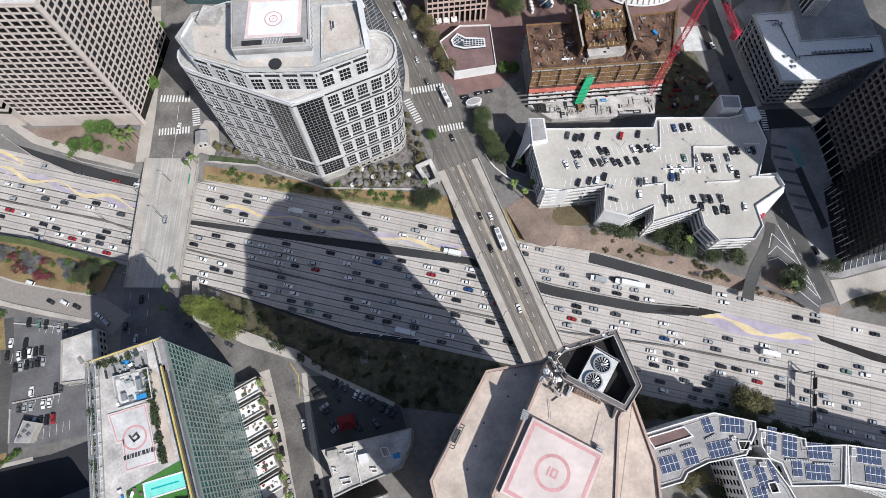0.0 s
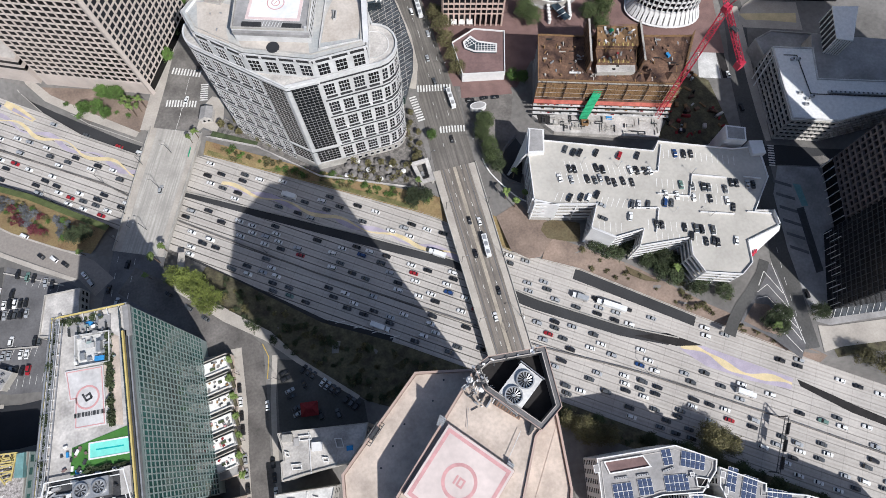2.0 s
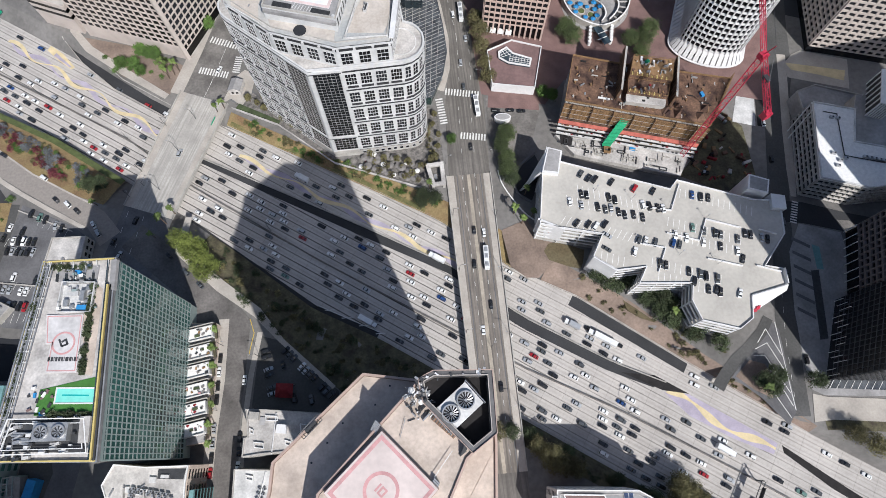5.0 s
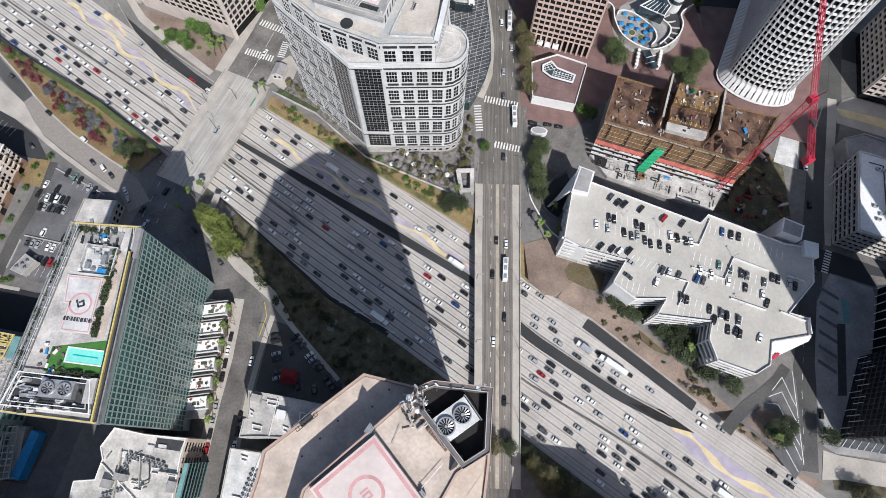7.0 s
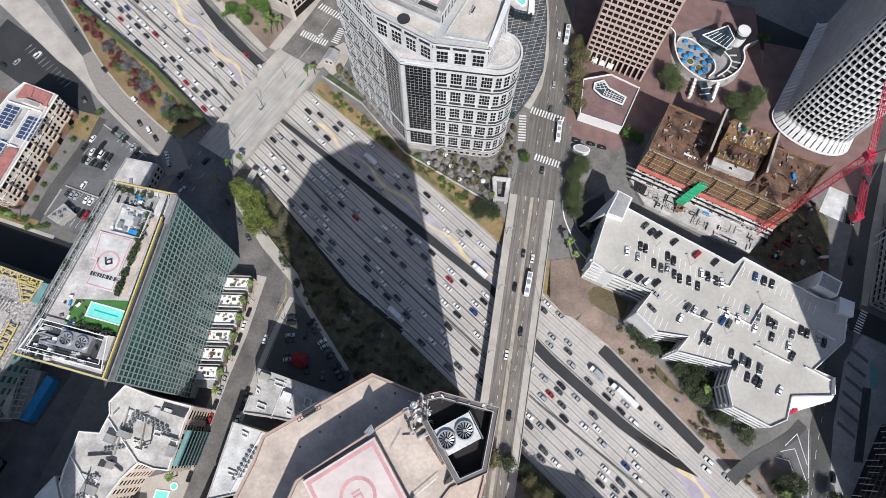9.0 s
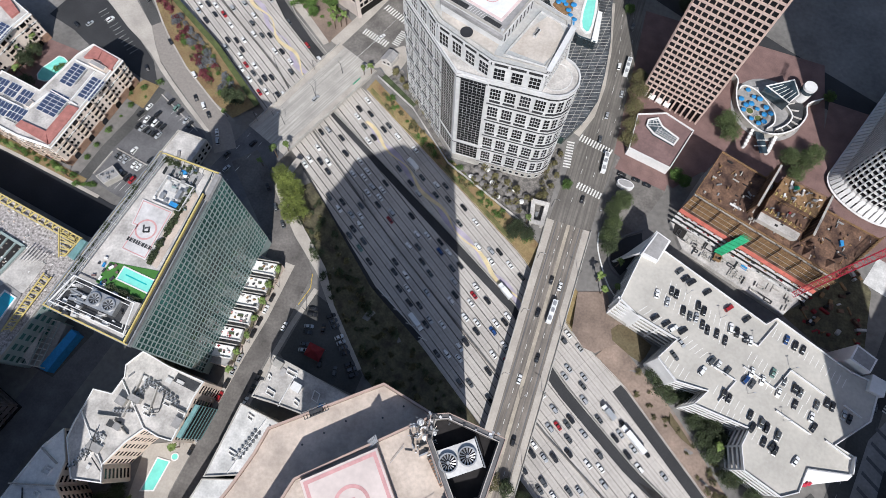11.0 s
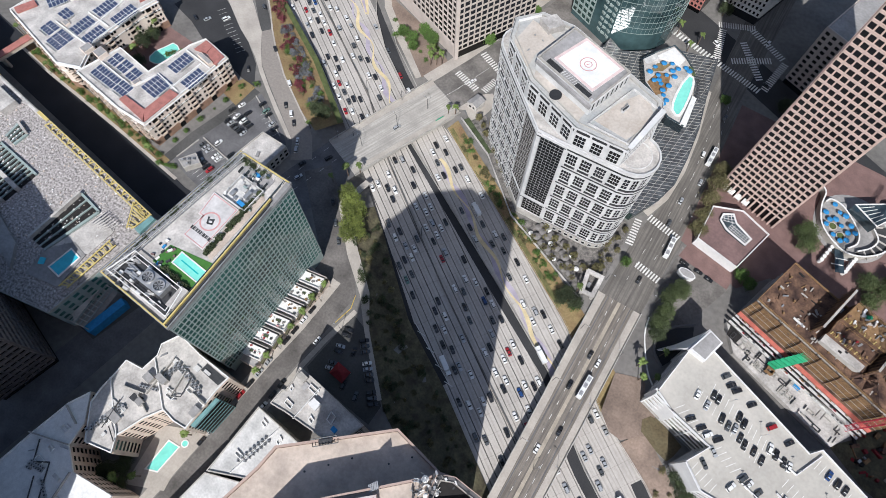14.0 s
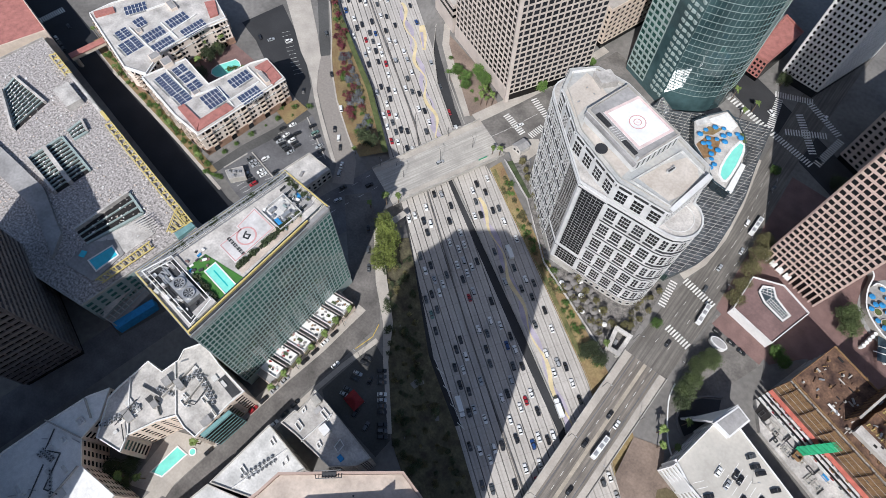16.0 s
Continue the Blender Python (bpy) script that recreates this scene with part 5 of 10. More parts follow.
# pinkish tower with the large helipad
def pink_tower():
    t = thing("helipad_tower", (5, -45, 0), "pinkish granite tower with stepped flat roofs and a red helipad", "tower")
    whole = [(-20.8, -40.6), (-21.9, -46.5), (-24.6, -55), (-28.2, -64), (-27, -77), (-17, -92), (14, -90), (28.0, -60.0), (30.8, -44.5), (31.0, -42.6), (32.2, -29), (18.6, -26.8), (15.2, -27.4), (2, -23.8)]
    part("shaft", Shape().prism(whole, 0, 142.3), M["pinkwall"], t)
    for P, Q, n in (((2, -24.4), (-20.2, -40.6), 9), ((15.2, -27.6), (2, -24.4), 4), ((30.4, -44.5), (32.2, -29), 5), ((27.6, -59.5), (30.4, -44.5), 5)):
        facade(t, P, Q, 6, 140, n, 37, M["pinkwall"], M["glass_dk"], 0.35, 0.45, 0.3)
    part("lower_roof", Shape().prism(offset(whole, -0.5), 142.3, 142.7), M["pinkroof"], t)
    part("parapet", Shape().ring(whole, 142.3, 143.6, 0.15, 0.55), M["pinkwall"], t)
    # upper roof, one storey higher
    upper = ccw([(15.0, -28.4), (18.6, -27.1), (31.6, -29.0), (30.2, -42.4), (23.2, -46.6), (4.2, -76), (-14, -64), (-9.7, -48.6)])
    part("upper_storey", Shape().prism(upper, 142.7, 150.6), M["pinkwall"], t)
    part("upper_roof", Shape().prism(offset(upper, -0.5), 150.6, 150.9), M["pinkroof"], t)
    part("upper_parapet", Shape().ring(upper, 150.6, 151.5, 0.1, 0.5), M["pinkwall"], t)
    # cooling pit with high walls at the pointed end
    crown = ccw([(15.0, -28.4), (18.6, -27.1), (31.6, -29.0), (30.2, -42.4), (24.4, -45.6), (15.4, -33.6)])
    part("crown_wall", Shape().ring(crown, 150.9, 154.6, 0.0, 1.1), M["crownwall"], t, "grey capped wall round the cooling pit")
    part("crown_coping", Shape().ring(crown, 154.6, 154.9, -1.0, 0.16), M["roof_be"], t)
    part("crown_edge", Shape().ring(crown, 154.6, 154.95, 0.1, 0.16), M["pinkwall"], t)
    # floor coloured black for the shade between the high pit walls
    part("pit_floor", Shape().prism(offset(crown, -1.2), 150.9, 151.0), M["blackvoid"], t)
    yaw = math.degrees(math.atan2(-40.2 + 35.3, 21.1 - 28.6))
    part("cooling_tower", Shape().box((22.9, -35.7, 151), (9.0, 5.6, 3.0), yaw), M["steel"], t, "galvanised twin-fan cooling tower")
    part("cooling_top", Shape().box((22.9, -35.7, 154), (9.4, 6.0, 0.3), yaw), M["roof_white"], t)
    co, si = math.cos(radians(yaw)), math.sin(radians(yaw))
    for k in (-2.15, 2.15):
        x, y = 22.9 + k * co, -35.7 + k * si
        part("fan_ring", Shape().hoop((x, y), 1.75, 2.05, 154.3, 155.0, 28), M["steel"], t)
        # black disc paints the shade under the fan blades
        part("fan_well", Shape().disc((x, y), 1.75, 154.3, 154.35, 24), M["blackvoid"], t)
        bl = Shape()
        for j in range(14):
            a = j * math.pi / 7
            blade = Shape().quad((x + 0.3 * math.cos(a), y + 0.3 * math.sin(a), 154.5), (x + 1.7 * math.cos(a), y + 1.7 * math.sin(a), 154.45),
                                 (x + 1.7 * math.cos(a + 0.22), y + 1.7 * math.sin(a + 0.22), 154.65))
            part("fan_blade", blade, M["steel"], t)
        bl.disc((x, y), 0.35, 154.4, 154.8, 10)
        part("hub", bl, M["steel"], t)
    fr = Shape()
    for sx in (-5.0, 5.0):
        a = (22.9 + sx * co - 3.2 * -si, -35.7 + sx * si - 3.2 * co)
        b = (22.9 + sx * co + 3.2 * -si, -35.7 + sx * si + 3.2 * co)
        fr.rod((*a, 154.4), (*b, 154.4), 0.14)
        fr.rod((*a, 151), (*a, 154.4), 0.14)
        fr.rod((*b, 151), (*b, 154.4), 0.14)
    part("frame", fr, M["steel"], t)
    part("louvre", Shape().wallstrip((17.4, -36.6), (21.6, -41.4), 150.9, 151.6, 2.0), M["arcade"], t, "rust-brown louvre at the pit wall")
    for i in range(9):
        p = Vector((17.4, -36.6)).lerp(Vector((21.6, -41.4)), (i + 0.5) / 9)
        part("louvre_blade", Shape().box((p.x, p.y, 151.6), (0.16, 1.9, 0.18), -49), M["crownwall"], t)
    random.seed(91)
    for i in range(34):
        k = random.random()
        e0, e1 = (Vector((15.0, -28.4)), Vector((15.4, -33.6))) if i % 3 else (Vector((15.0, -28.4)), Vector((31.6, -29.0)))
        p = e0.lerp(e1, k) + Vector((random.uniform(-0.6, 1.2), random.uniform(-1.0, 0.6)))
        part("crown_box", Shape().box((p.x, p.y, 154.6), (random.uniform(0.2, 0.7), random.uniform(0.2, 0.9), random.uniform(0.2, 0.9)), random.uniform(0, 90)),
             random.choice([M["steel"], M["white"], M["steel_dk"], M["umb_grey"]]), t)
    for i in range(22):
        p = Vector((13.4, -34.0)) + Vector((random.uniform(-1.8, 4.0), random.uniform(-3.0, 3.4)))
        part("cable_tray", Shape().box((p.x, p.y, 150.95), (random.uniform(0.3, 2.2), random.uniform(0.15, 0.4), random.uniform(0.2, 1.2)), random.choice([-52, 38, 10])),
             random.choice([M["steel"], M["white"], M["steel_dk"]]), t)
    for i in range(7):
        part("step", Shape().box((23.6 - i * 0.2, -43.4 - i * 0.32, 151), (1.8, 0.3, 2.8 - i * 0.38), 30), M["steel_dk"], t)
    # helipad
    A, B, C = Vector((5.6, -38.0)), Vector((16.0, -51.6)), Vector((-8.0, -48.6))
    D = B + (C - A)
    pad = ccw([tuple(p) for p in (A, B, D, C)])
    part("helipad", Shape().prism(pad, 150.9, 152.6), M["padpaint"], t, "pale pink helipad with red border and ring")
    part("helipad_side", Shape().ring(pad, 150.9, 152.4, 0.12, 0.1), M["pinkwall"], t)
    outline_paint(t, offset(pad, -0.5), 152.6, M["padred"], 0.8)
    ctr = (4.0, -50.0)
    roundel(t, ctr, 3.9, 152.6, M["padred"], 0.75)
    mk = Shape()
    u, v = (B - A).normalized(), (C - A).normalized()
    for a, b, w, h in ((-0.95, 0.0, 0.45, 2.0), (0.35, 0.78, 0.64, 0.42), (0.35, -0.78, 0.64, 0.42), (-0.2, 0, 0.45, 2.0), (0.9, 0, 0.45, 2.0)):
        p = Vector(ctr) + u * a + v * b
        mk.box((p.x, p.y, 152.6), (w, h, 0.03), math.degrees(math.atan2(u.y, u.x)))
    part("pad_number", mk, M["padred"], t)
    for q in ((3.6, -37.2), (14.6, -51.0)):
        for i in range(6):
            part("pad_step", Shape().box((q[0] + 1.3 - i * 0.25, q[1] + 1.0 - i * 0.3, 150.95), (1.6, 0.3, 1.6 - i * 0.25), -52), M["steel"], t)
    part("rail", Shape().rod((20.2, -44.4, 152), (15.4, -49.2, 152), 0.07, 5), M["steel"], t)
    part("rail", Shape().rod((11.0, -36.0, 151.4), (9.2, -40.2, 151.4), 0.06, 5), M["steel"], t)
    # aerials and dishes on the crown's shoulder
    random.seed(3)
    for i in range(30):
        x, y = 13.6 + random.uniform(-1.6, 3.6), -30.6 + random.uniform(-3.4, 1.8)
        z = 151 + random.uniform(0, 3.4)
        part("aerial", Shape().rod((x, y, 150.9), (x + random.uniform(-0.3, 0.3), y, z + 1.5), 0.06, 4).rod((x, y, z), (x + random.uniform(-1.6, 1.6), y + random.uniform(-1.6, 1.6), z + 0.3), 0.08, 4), M["steel"], t)
    for x, y, r in ((13.2, -30.4, 0.8), (15.0, -33.2, 0.7), (16.6, -31.8, 0.6)):
        part("dish", Shape().disc((x, y), r, 152.4, 152.7, 14, r_top=r * 0.5), M["umb_white"], t)
    # window-cleaning cradle at the western edge
    a, b = Vector((-9.0, -32.4)), Vector((-13.6, -36.0))
    for sd in (-0.6, 0.6):
        part("cradle_beam", Shape().rod((a.x + sd, a.y - sd, 144.2), (b.x + sd, b.y - sd, 144.2), 0.12, 5), M["steel_dk"], t)
    for i in range(9):
        p = a.lerp(b, i / 8)
        part("cradle_strut", Shape().rod((p.x - 0.6, p.y + 0.6, 143.0), (p.x + 0.6, p.y - 0.6, 144.4), 0.09, 4), M["steel_dk"], t)
    part("cradle_basket", Shape().box((-11.2, -34.2, 143.0), (3.2, 1.0, 0.9), 38), M["steel_dk"], t)
    for i in range(7):
        x = -12 + i * 4.0
        part("roof_drain", Shape().disc((x, -42 + (i % 3) * 4.2 - i * 0.4 + 8 * (i > 3)), 0.25, 142.7, 142.9, 8), M["steel_dk"], t)
    part("side_slab", Shape().prism(ccw([(30.1, -45.6), (27.2, -59.6), (20, -72), (14, -66)]), 142.7, 142.8), M["pinkroof"], t)


pink_tower()


def grid_tower(name, at, poly, h, faces, m_grid, m_pane, label, roofm, pier=0.24, span=0.30, depth=0.9, limit=20):
    t = thing(name, (*at, 0), label, "tower")
    poly = ccw(poly)
    part("core", Shape().prism(poly, 0, h), m_pane, t)
    for P, Q, z0, z1, nx, nz in faces:
        facade(t, P, Q, z0, z1, nx, nz, m_grid, m_pane, pier, span, depth, limit)
    part("roof", Shape().prism(offset(poly, -0.4), h, h + 0.4), roofm, t)
    part("parapet", Shape().ring(poly, h, h + 1.4, 0.3, 0.6), m_grid, t)
    return t


# rose-coloured grid tower beside the plaza
rose = grid_tower("rose_tower", (95, 195), [(78, 182), (110.5, 171.4), (122.5, 208), (90, 218.5)], 190,
                  [((78, 182), (110.5, 171.4), 9, 190, 11, 44), ((90, 218.5), (78, 182), 9, 190, 12, 44), ((110.5, 171.4), (122.5, 208), 9, 190, 12, 44)],
                  M["rosegrid"], M["glass_dk"], "rose precast grid tower with deep dark windows", M["roof_be"], 0.22, 0.26, 0.7)
for i in range(12):
    p = Vector((78, 182)).lerp(Vector((110.5, 171.4)), i / 11)
    part("column", Shape().box((p.x - 0.2, p.y - 0.7, 0), (1.0, 1.2, 9), -18), M["rosegrid"], rose)
for i in range(4):
    p = Vector((79, 179.4)).lerp(Vector((92, 175.2)), i / 3)
    part("canopy_pane", Shape().box((p.x, p.y, 4.6), (3.4, 3.6, 0.25), -18), M["umb_white"], rose)

# beige grid tower above the ramp
beige = grid_tower("beige_tower", (-95, 215), [(-146, 213), (-91, 188.4), (-62, 235), (-112, 262)], 92,
                   [((-146, 213), (-91, 188.4), 10, 92, 14, 20), ((-91, 188.4), (-62, 235), 6, 92, 14, 21)],
                   M["beigegrid"], M["glass_dk"], "beige precast grid tower with square dark windows", M["roof_white"], 0.2, 0.24, 0.5)
part("plinth", Shape().prism(ccw([(-147, 213), (-91, 187.6), (-90.4, 190), (-144, 216)]), 0, 10), M["beigegrid"], beige)
part("corner_pier", Shape().box((-91, 188.4, 0), (2.2, 2.2, 92), 40), M["beigegrid"], beige)
wing = ccw([(-150, 214.6), (-140, 234.2), (-160, 248), (-172, 226)])
part("low_wing", Shape().prism(wing, 0, 22), M["beigegrid"], beige)
part("wing_roof", Shape().prism(offset(wing, -0.4), 22, 22.3), M["roof_be"], beige)
for z in (12, 17):
    part("window_band", Shape().ring(wing, z, z + 2.2, 0.06, 0.1), M["glass_dk"], beige)["kind"] = "stuff"


# rounded white tower
def round_tower():
    t = thing("round_tower", (205, 158, 0), "rounded white tower with a curved grid of dark windows", "tower")
    wide, along = Vector((0.905, -0.426)), Vector((0.426, 0.905))
    c = Vector((203, 149.5))
    ring0 = [tuple(c - wide * 18 * math.cos(math.pi * i / 18) - along * 8.5 * math.sin(math.pi * i / 18)) for i in range(19)]
    ring0 += [tuple(c + wide * 18 + along * (66 * i / 22)) for i in range(1, 23)] + [tuple(c - wide * 18 + along * (66 - 66 * i / 22)) for i in range(0, 22)]
    n = len(ring0)
    part("core", Shape().prism(offset(ring0, -0.8), 0, 150), M["glass_dk"], t)
    for k in range(36):
        z = 9 + k * 3.95
        part("floor_band", Shape().ring(ring0, z, z + 0.95, 0.0, 0.8), M["white"], t)
    for i in range(n):
        p = Vector(ring0[i])
        d = (Vector(ring0[(i + 1) % n]) - Vector(ring0[i - 1])).normalized()
        part("rib", Shape().box((p.x - d.y * 0.1, p.y + d.x * 0.1, 5), (0.62, 0.9, 145), math.degrees(math.atan2(d.y, d.x))), M["white"], t)
    # splayed skirt over the entrance level
    for i in range(n):
        a0, b0 = Vector(ring0[i]), Vector(ring0[(i + 1) % n])
        a1, b1 = Vector(offset(ring0, 3.2)[i]), Vector(offset(ring0, 3.2)[(i + 1) % n])
        p, q = a0.lerp(b0, 0.12), a0.lerp(b0, 0.88)
        r, w = a1.lerp(b1, 0.12), a1.lerp(b1, 0.88)
        part("skirt_panel", Shape().loft([[(*r, 2.2), (*w, 2.2), (*q, 2.2), (*p, 2.2)], [(*r, 3.0), (*w, 3.0), (*q, 9.0), (*p, 9.0)]]), M["white"], t)
    part("base_canopy", Shape().ring(ring0, 1.8, 2.2, 4.0, 4.4), M["white"], t)
    for i in range(0, n, 2):
        part("column", Shape().disc(offset(ring0, 2.4)[i], 0.5, 0, 1.9, 8), M["white"], t)
    part("roof", Shape().prism(ring0, 150, 151), M["roof_lt"], t)


round_tower()


# curved teal glass tower with ribbed flank, and its pool terrace
def glass_tower():
    t = thing("glass_tower", (-10, 265, 0), "teal glass tower with curved face and stepped flank", "tower")
    front = [(-15, 241.5), (-7, 243.2), (1, 246), (7, 249.6), (12, 254.5), (15.6, 261), (17.4, 269), (17.8, 279), (16.6, 290), (15, 302)]
    poly = ccw([(-44.5, 255.5)] + front + [(-20, 318), (-48, 300)])
    part("core", Shape().prism(poly, 0, 215), M["glass_teal"], t)
    s = Shape()
    for a, b in zip(front, front[1:]):
        for k in range(46):
            s.wallstrip(a, b, 14 + k * 4.4, 14.22 + k * 4.4, 0.16, 0.05)
        d = (Vector(b) - Vector(a)) / 3
        for j in range(3):
            q = Vector(a) + d * j
            s.box((q.x, q.y, 14), (0.1, 0.16, 200), math.degrees(math.atan2(d.y, d.x)))
    part("mullion_net", s, M["mullion"], t)
    facade(t, (-44.5, 255.5), (-30, 248.5), 4, 212, 4, 48, M["mullion"], M["glass_gr"], 0.25, 0.3, 0.5)
    part("dark_strip", Shape().prism(ccw([(-30, 248.8), (-25.4, 246.6), (-25, 247.4), (-29.6, 249.6)]), 0, 213), M["darkstone"], t)
    z = Shape()
    for k in range(48):
        for j in range(3):
            p = Vector((-25, 246.4)).lerp(Vector((-15.4, 241.8)), (j + 0.5) / 3)
            z.box((p.x, p.y, 6 + k * 4.3), (2.6, 1.4, 1.6), -25 + (18 if j % 2 else -18))
    part("zigzag_bay", z, M["mullion"], t)["kind"] = "stuff"
    part("roof", Shape().prism(poly, 215, 216), M["roof_grey"], t)


glass_tower()

terr = thing("pool_terrace", (30, 225, 0), "podium with roof terrace, turquoise pool and blue parasols", "podium")
tp = ccw([(8.6, 228.4), (14, 237), (21.6, 246.6), (30, 242), (36.4, 236), (41.2, 227), (45.4, 210), (45.2, 195.6), (35.2, 197.2), (25.2, 206.6), (16, 213)])
part("podium", Shape().prism(tp, 0, 15), M["glass_bl"], terr)
part("terrace_floor", Shape().prism(offset(tp, -0.3), 15, 15.3), M["roof_lt"], terr)
part("white_deck", Shape().prism(ccw([(14.5, 233.1), (22.1, 245.2), (30.8, 239.7), (29.3, 234.3), (20.9, 234.3)]), 15.3, 15.8), M["umb_white"], terr)
part("white_deck", Shape().prism(ccw([(9.4, 228.4), (14, 235.6), (17, 233), (12, 226)]), 15.3, 16.0), M["roof_white"], terr)
part("plant_slab", Shape().prism(ccw([(42.6, 216.4), (45.2, 216.0), (46.2, 195.8), (42.8, 196.0)]), 15.3, 17.0), M["umb_white"], terr)
pool = ccw([(39.0, 201.6), (36.6, 203.6), (35.4, 208), (35.0, 215), (35.4, 223), (36.8, 229.6), (38.8, 229.4), (40.2, 224), (40.9, 215), (40.9, 207), (40.2, 202.2)])
part("pool_edge", Shape().ring(pool, 15.3, 15.7, 1.3, 1.3), M["umb_white"], terr)
part("pool", Shape().prism(pool, 15.3, 15.5), M["water"], terr, "turquoise terrace pool")
part("rail", Shape().ring(tp, 15.3, 16.5, -0.1, 0.15), M["glass_bl"], terr)
part("planting", Shape().prism(ccw([(34, 236), (38.6, 230.4), (39.6, 232), (36.4, 236.6)]), 15.3, 16.0), M["leaf_m"], terr)
part("lawn_bed", Shape().prism(ccw([(15.6, 222), (17.4, 230), (25, 233.4), (22, 226)]), 15.3, 15.5), M["soil"], terr)
part("timber_deck", Shape().prism(ccw([(17, 214.6), (24.6, 208.4), (29, 214), (27, 226), (19.6, 224)]), 15.3, 15.42), M["timber"], terr)
for i in range(9):
    p = Vector((46.6, 216)).lerp(Vector((44, 232)), i / 8)
    part("pergola_slat", Shape().wallstrip((p.x - 2.2, p.y - 0.4), (p.x + 1.6, p.y + 0.4), 15.6, 15.9, 0.5), M["steel_dk"], terr)

# glazed canopy roof between office tower, terrace and street
can = thing("glass_canopy", (44, 165, 0), "steel and glass canopy over a sloping entrance", "canopy")
cp = ccw([(31, 137), (42, 136), (50, 150), (54.4, 164), (55, 182), (54.2, 204), (51, 226), (48, 256), (24, 251), (-4, 234), (-14, 240), (-22, 192), (-24, 166.5), (-14, 162.5), (12, 152.5)])
part("roof_glass", Shape().prism(cp, 9, 9.2), M["canopy_glass"], can)
part("wall", Shape().prism(offset(cp, -1.5), 0, 9), M["glass_gr"], can)


def net_line(nm, o, d, r, z):
    """Bars along one line wherever it runs over the canopy."""
    o, d = Vector(o), Vector(d).normalized()
    start, k = None, -150.0
    while k < 150:
        q = o + d * k
        if inside(cp, q, 0.4):
            start = start or q.copy()
            last = q.copy()
        elif start is not None:
            if (last - start).length > 2:
                part(nm, Shape().rod((*start, z), (*last, z), r * 0.8, 4), M["wallc"], can)
            start = None
        k += 1.0


for i in range(54):
    net_line("rib", (20, 130 + i * 2.3), (0.95, 0.32), 0.14, 9.4)
for i in range(20):
    net_line("purlin", (-20 + i * 3.9, 190), (-0.18 + 0.02 * i, 1), 0.17, 9.6)
for i in range(6):
    part("column", Shape().disc((49.5 + 0.6 * i, 152 + i * 9), 0.3, 0, 9, 8), M["steel"], can)

# towers to the north-east and the west, seen only in part
ne = grid_tower("pale_tower", (60, 325), [(36.7, 305.6), (59.6, 302.4), (78, 352), (54, 360)], 120,
                [((36.7, 305.6), (59.6, 302.4), 6, 120, 9, 30), ((59.6, 302.4), (78, 352), 6, 120, 18, 30), ((54, 360), (36.7, 305.6), 6, 120, 18, 30)],
                M["white"], M["glass_dk"], "pale precast tower with narrow dark windows", M["roof_lt"], 0.5, 0.35, 0.6, 30)
br = grid_tower("brown_tower", (-200, -80), [(-172, -66), (-181, -92), (-236, -74), (-226, -46)], 72,
                [((-181, -92), (-172, -66), 4, 72, 8, 17), ((-172, -66), (-226, -46), 4, 72, 18, 17)],
                M["browngrid"], M["glass_dk"], "dark brown tower with horizontal sills in shade", M["roof_grey"], 0.08, 0.5, 0.9, 30)
dk = grid_tower("dark_grid_tower", (240, 5), [(242.5, 29.5), (230, -5), (253.8, -6)], 80,
                [((242.5, 29.5), (230, -5), 11, 80, 11, 17), ((230, -5), (253.8, -6), 11, 80, 7, 17)],
                M["browngrid"], M["glass_dk"], "dark tower with a deep grid facade in shade", M["roof_grey"], 0.22, 0.3, 1.2, 30)
for i in range(9):
    p = Vector((242.5, 29.5)).lerp(Vector((230, -5)), i / 8)
    part("light_column", Shape().box((p.x - 1.1, p.y + 0.3, 0), (0.35, 0.35, 11), -20), M["umb_white"], dk)
gt = grid_tower("dark_glass_tower", (222, -28), [(224, -4), (205, -41), (234, -46), (240, -12)], 125,
                [((224, -4), (205, -41), 5, 125, 16, 34), ((205, -41), (234, -46), 5, 125, 11, 34)],
                M["steel_dk"], M["glass_dk"], "dark glass tower standing in its own shade", M["roof_grey"], 0.1, 0.16, 0.35, 30)
for i in range(14):
    p = Vector((224, -4)).lerp(Vector((205, -41)), (i + 0.5) / 14)
    part("light_column", Shape().box((p.x - 0.8, p.y + 0.4, 1 + 2.5 * (i % 3)), (0.25, 0.25, 7 + i % 4), -20), M["umb_white"], gt)
part("lobby_roof", Shape().prism(ccw([(205, -41), (201.6, -44.6), (232, -50.4), (234, -46)]), 4.6, 5.0), M["canopy_glass"], gt)
for i in range(10):
    p = Vector((203, -44)).lerp(Vector((232, -49.6)), i / 9)
    part("roof_bar", Shape().wallstrip((p.x - 0.8, p.y - 0.8), (p.x + 2.6, p.y + 2.6), 5.0, 5.2, 0.2), M["umb_white"], gt)
farb = grid_tower("far_slab_tower", (300, -5), [(258.5, 4.1), (270.7, -34), (344.5, -10.4), (332.3, 27.7)], 130,
                  [((332.3, 27.7), (258.5, 4.1), 5, 130, 20, 34), ((258.5, 4.1), (270.7, -34), 5, 130, 10, 34)],
                  M["browngrid"], M["glass_dk"], "dark slab tower behind the grid tower", M["roof_grey"], 0.25, 0.4, 0.6)
cnr = grid_tower("corner_block", (-60, 290), [(-77, 264), (-66, 260), (-52, 300), (-64, 312), (-84, 300)], 30,
                 [((-77, 264), (-66, 260), 4, 30, 4, 7), ((-66, 260), (-52, 300), 4, 30, 10, 7)],
                 M["stucco"], M["glass_dk"], "tan stone corner block with arched windows", M["roof_be"], 0.4, 0.4, 0.4, 40)
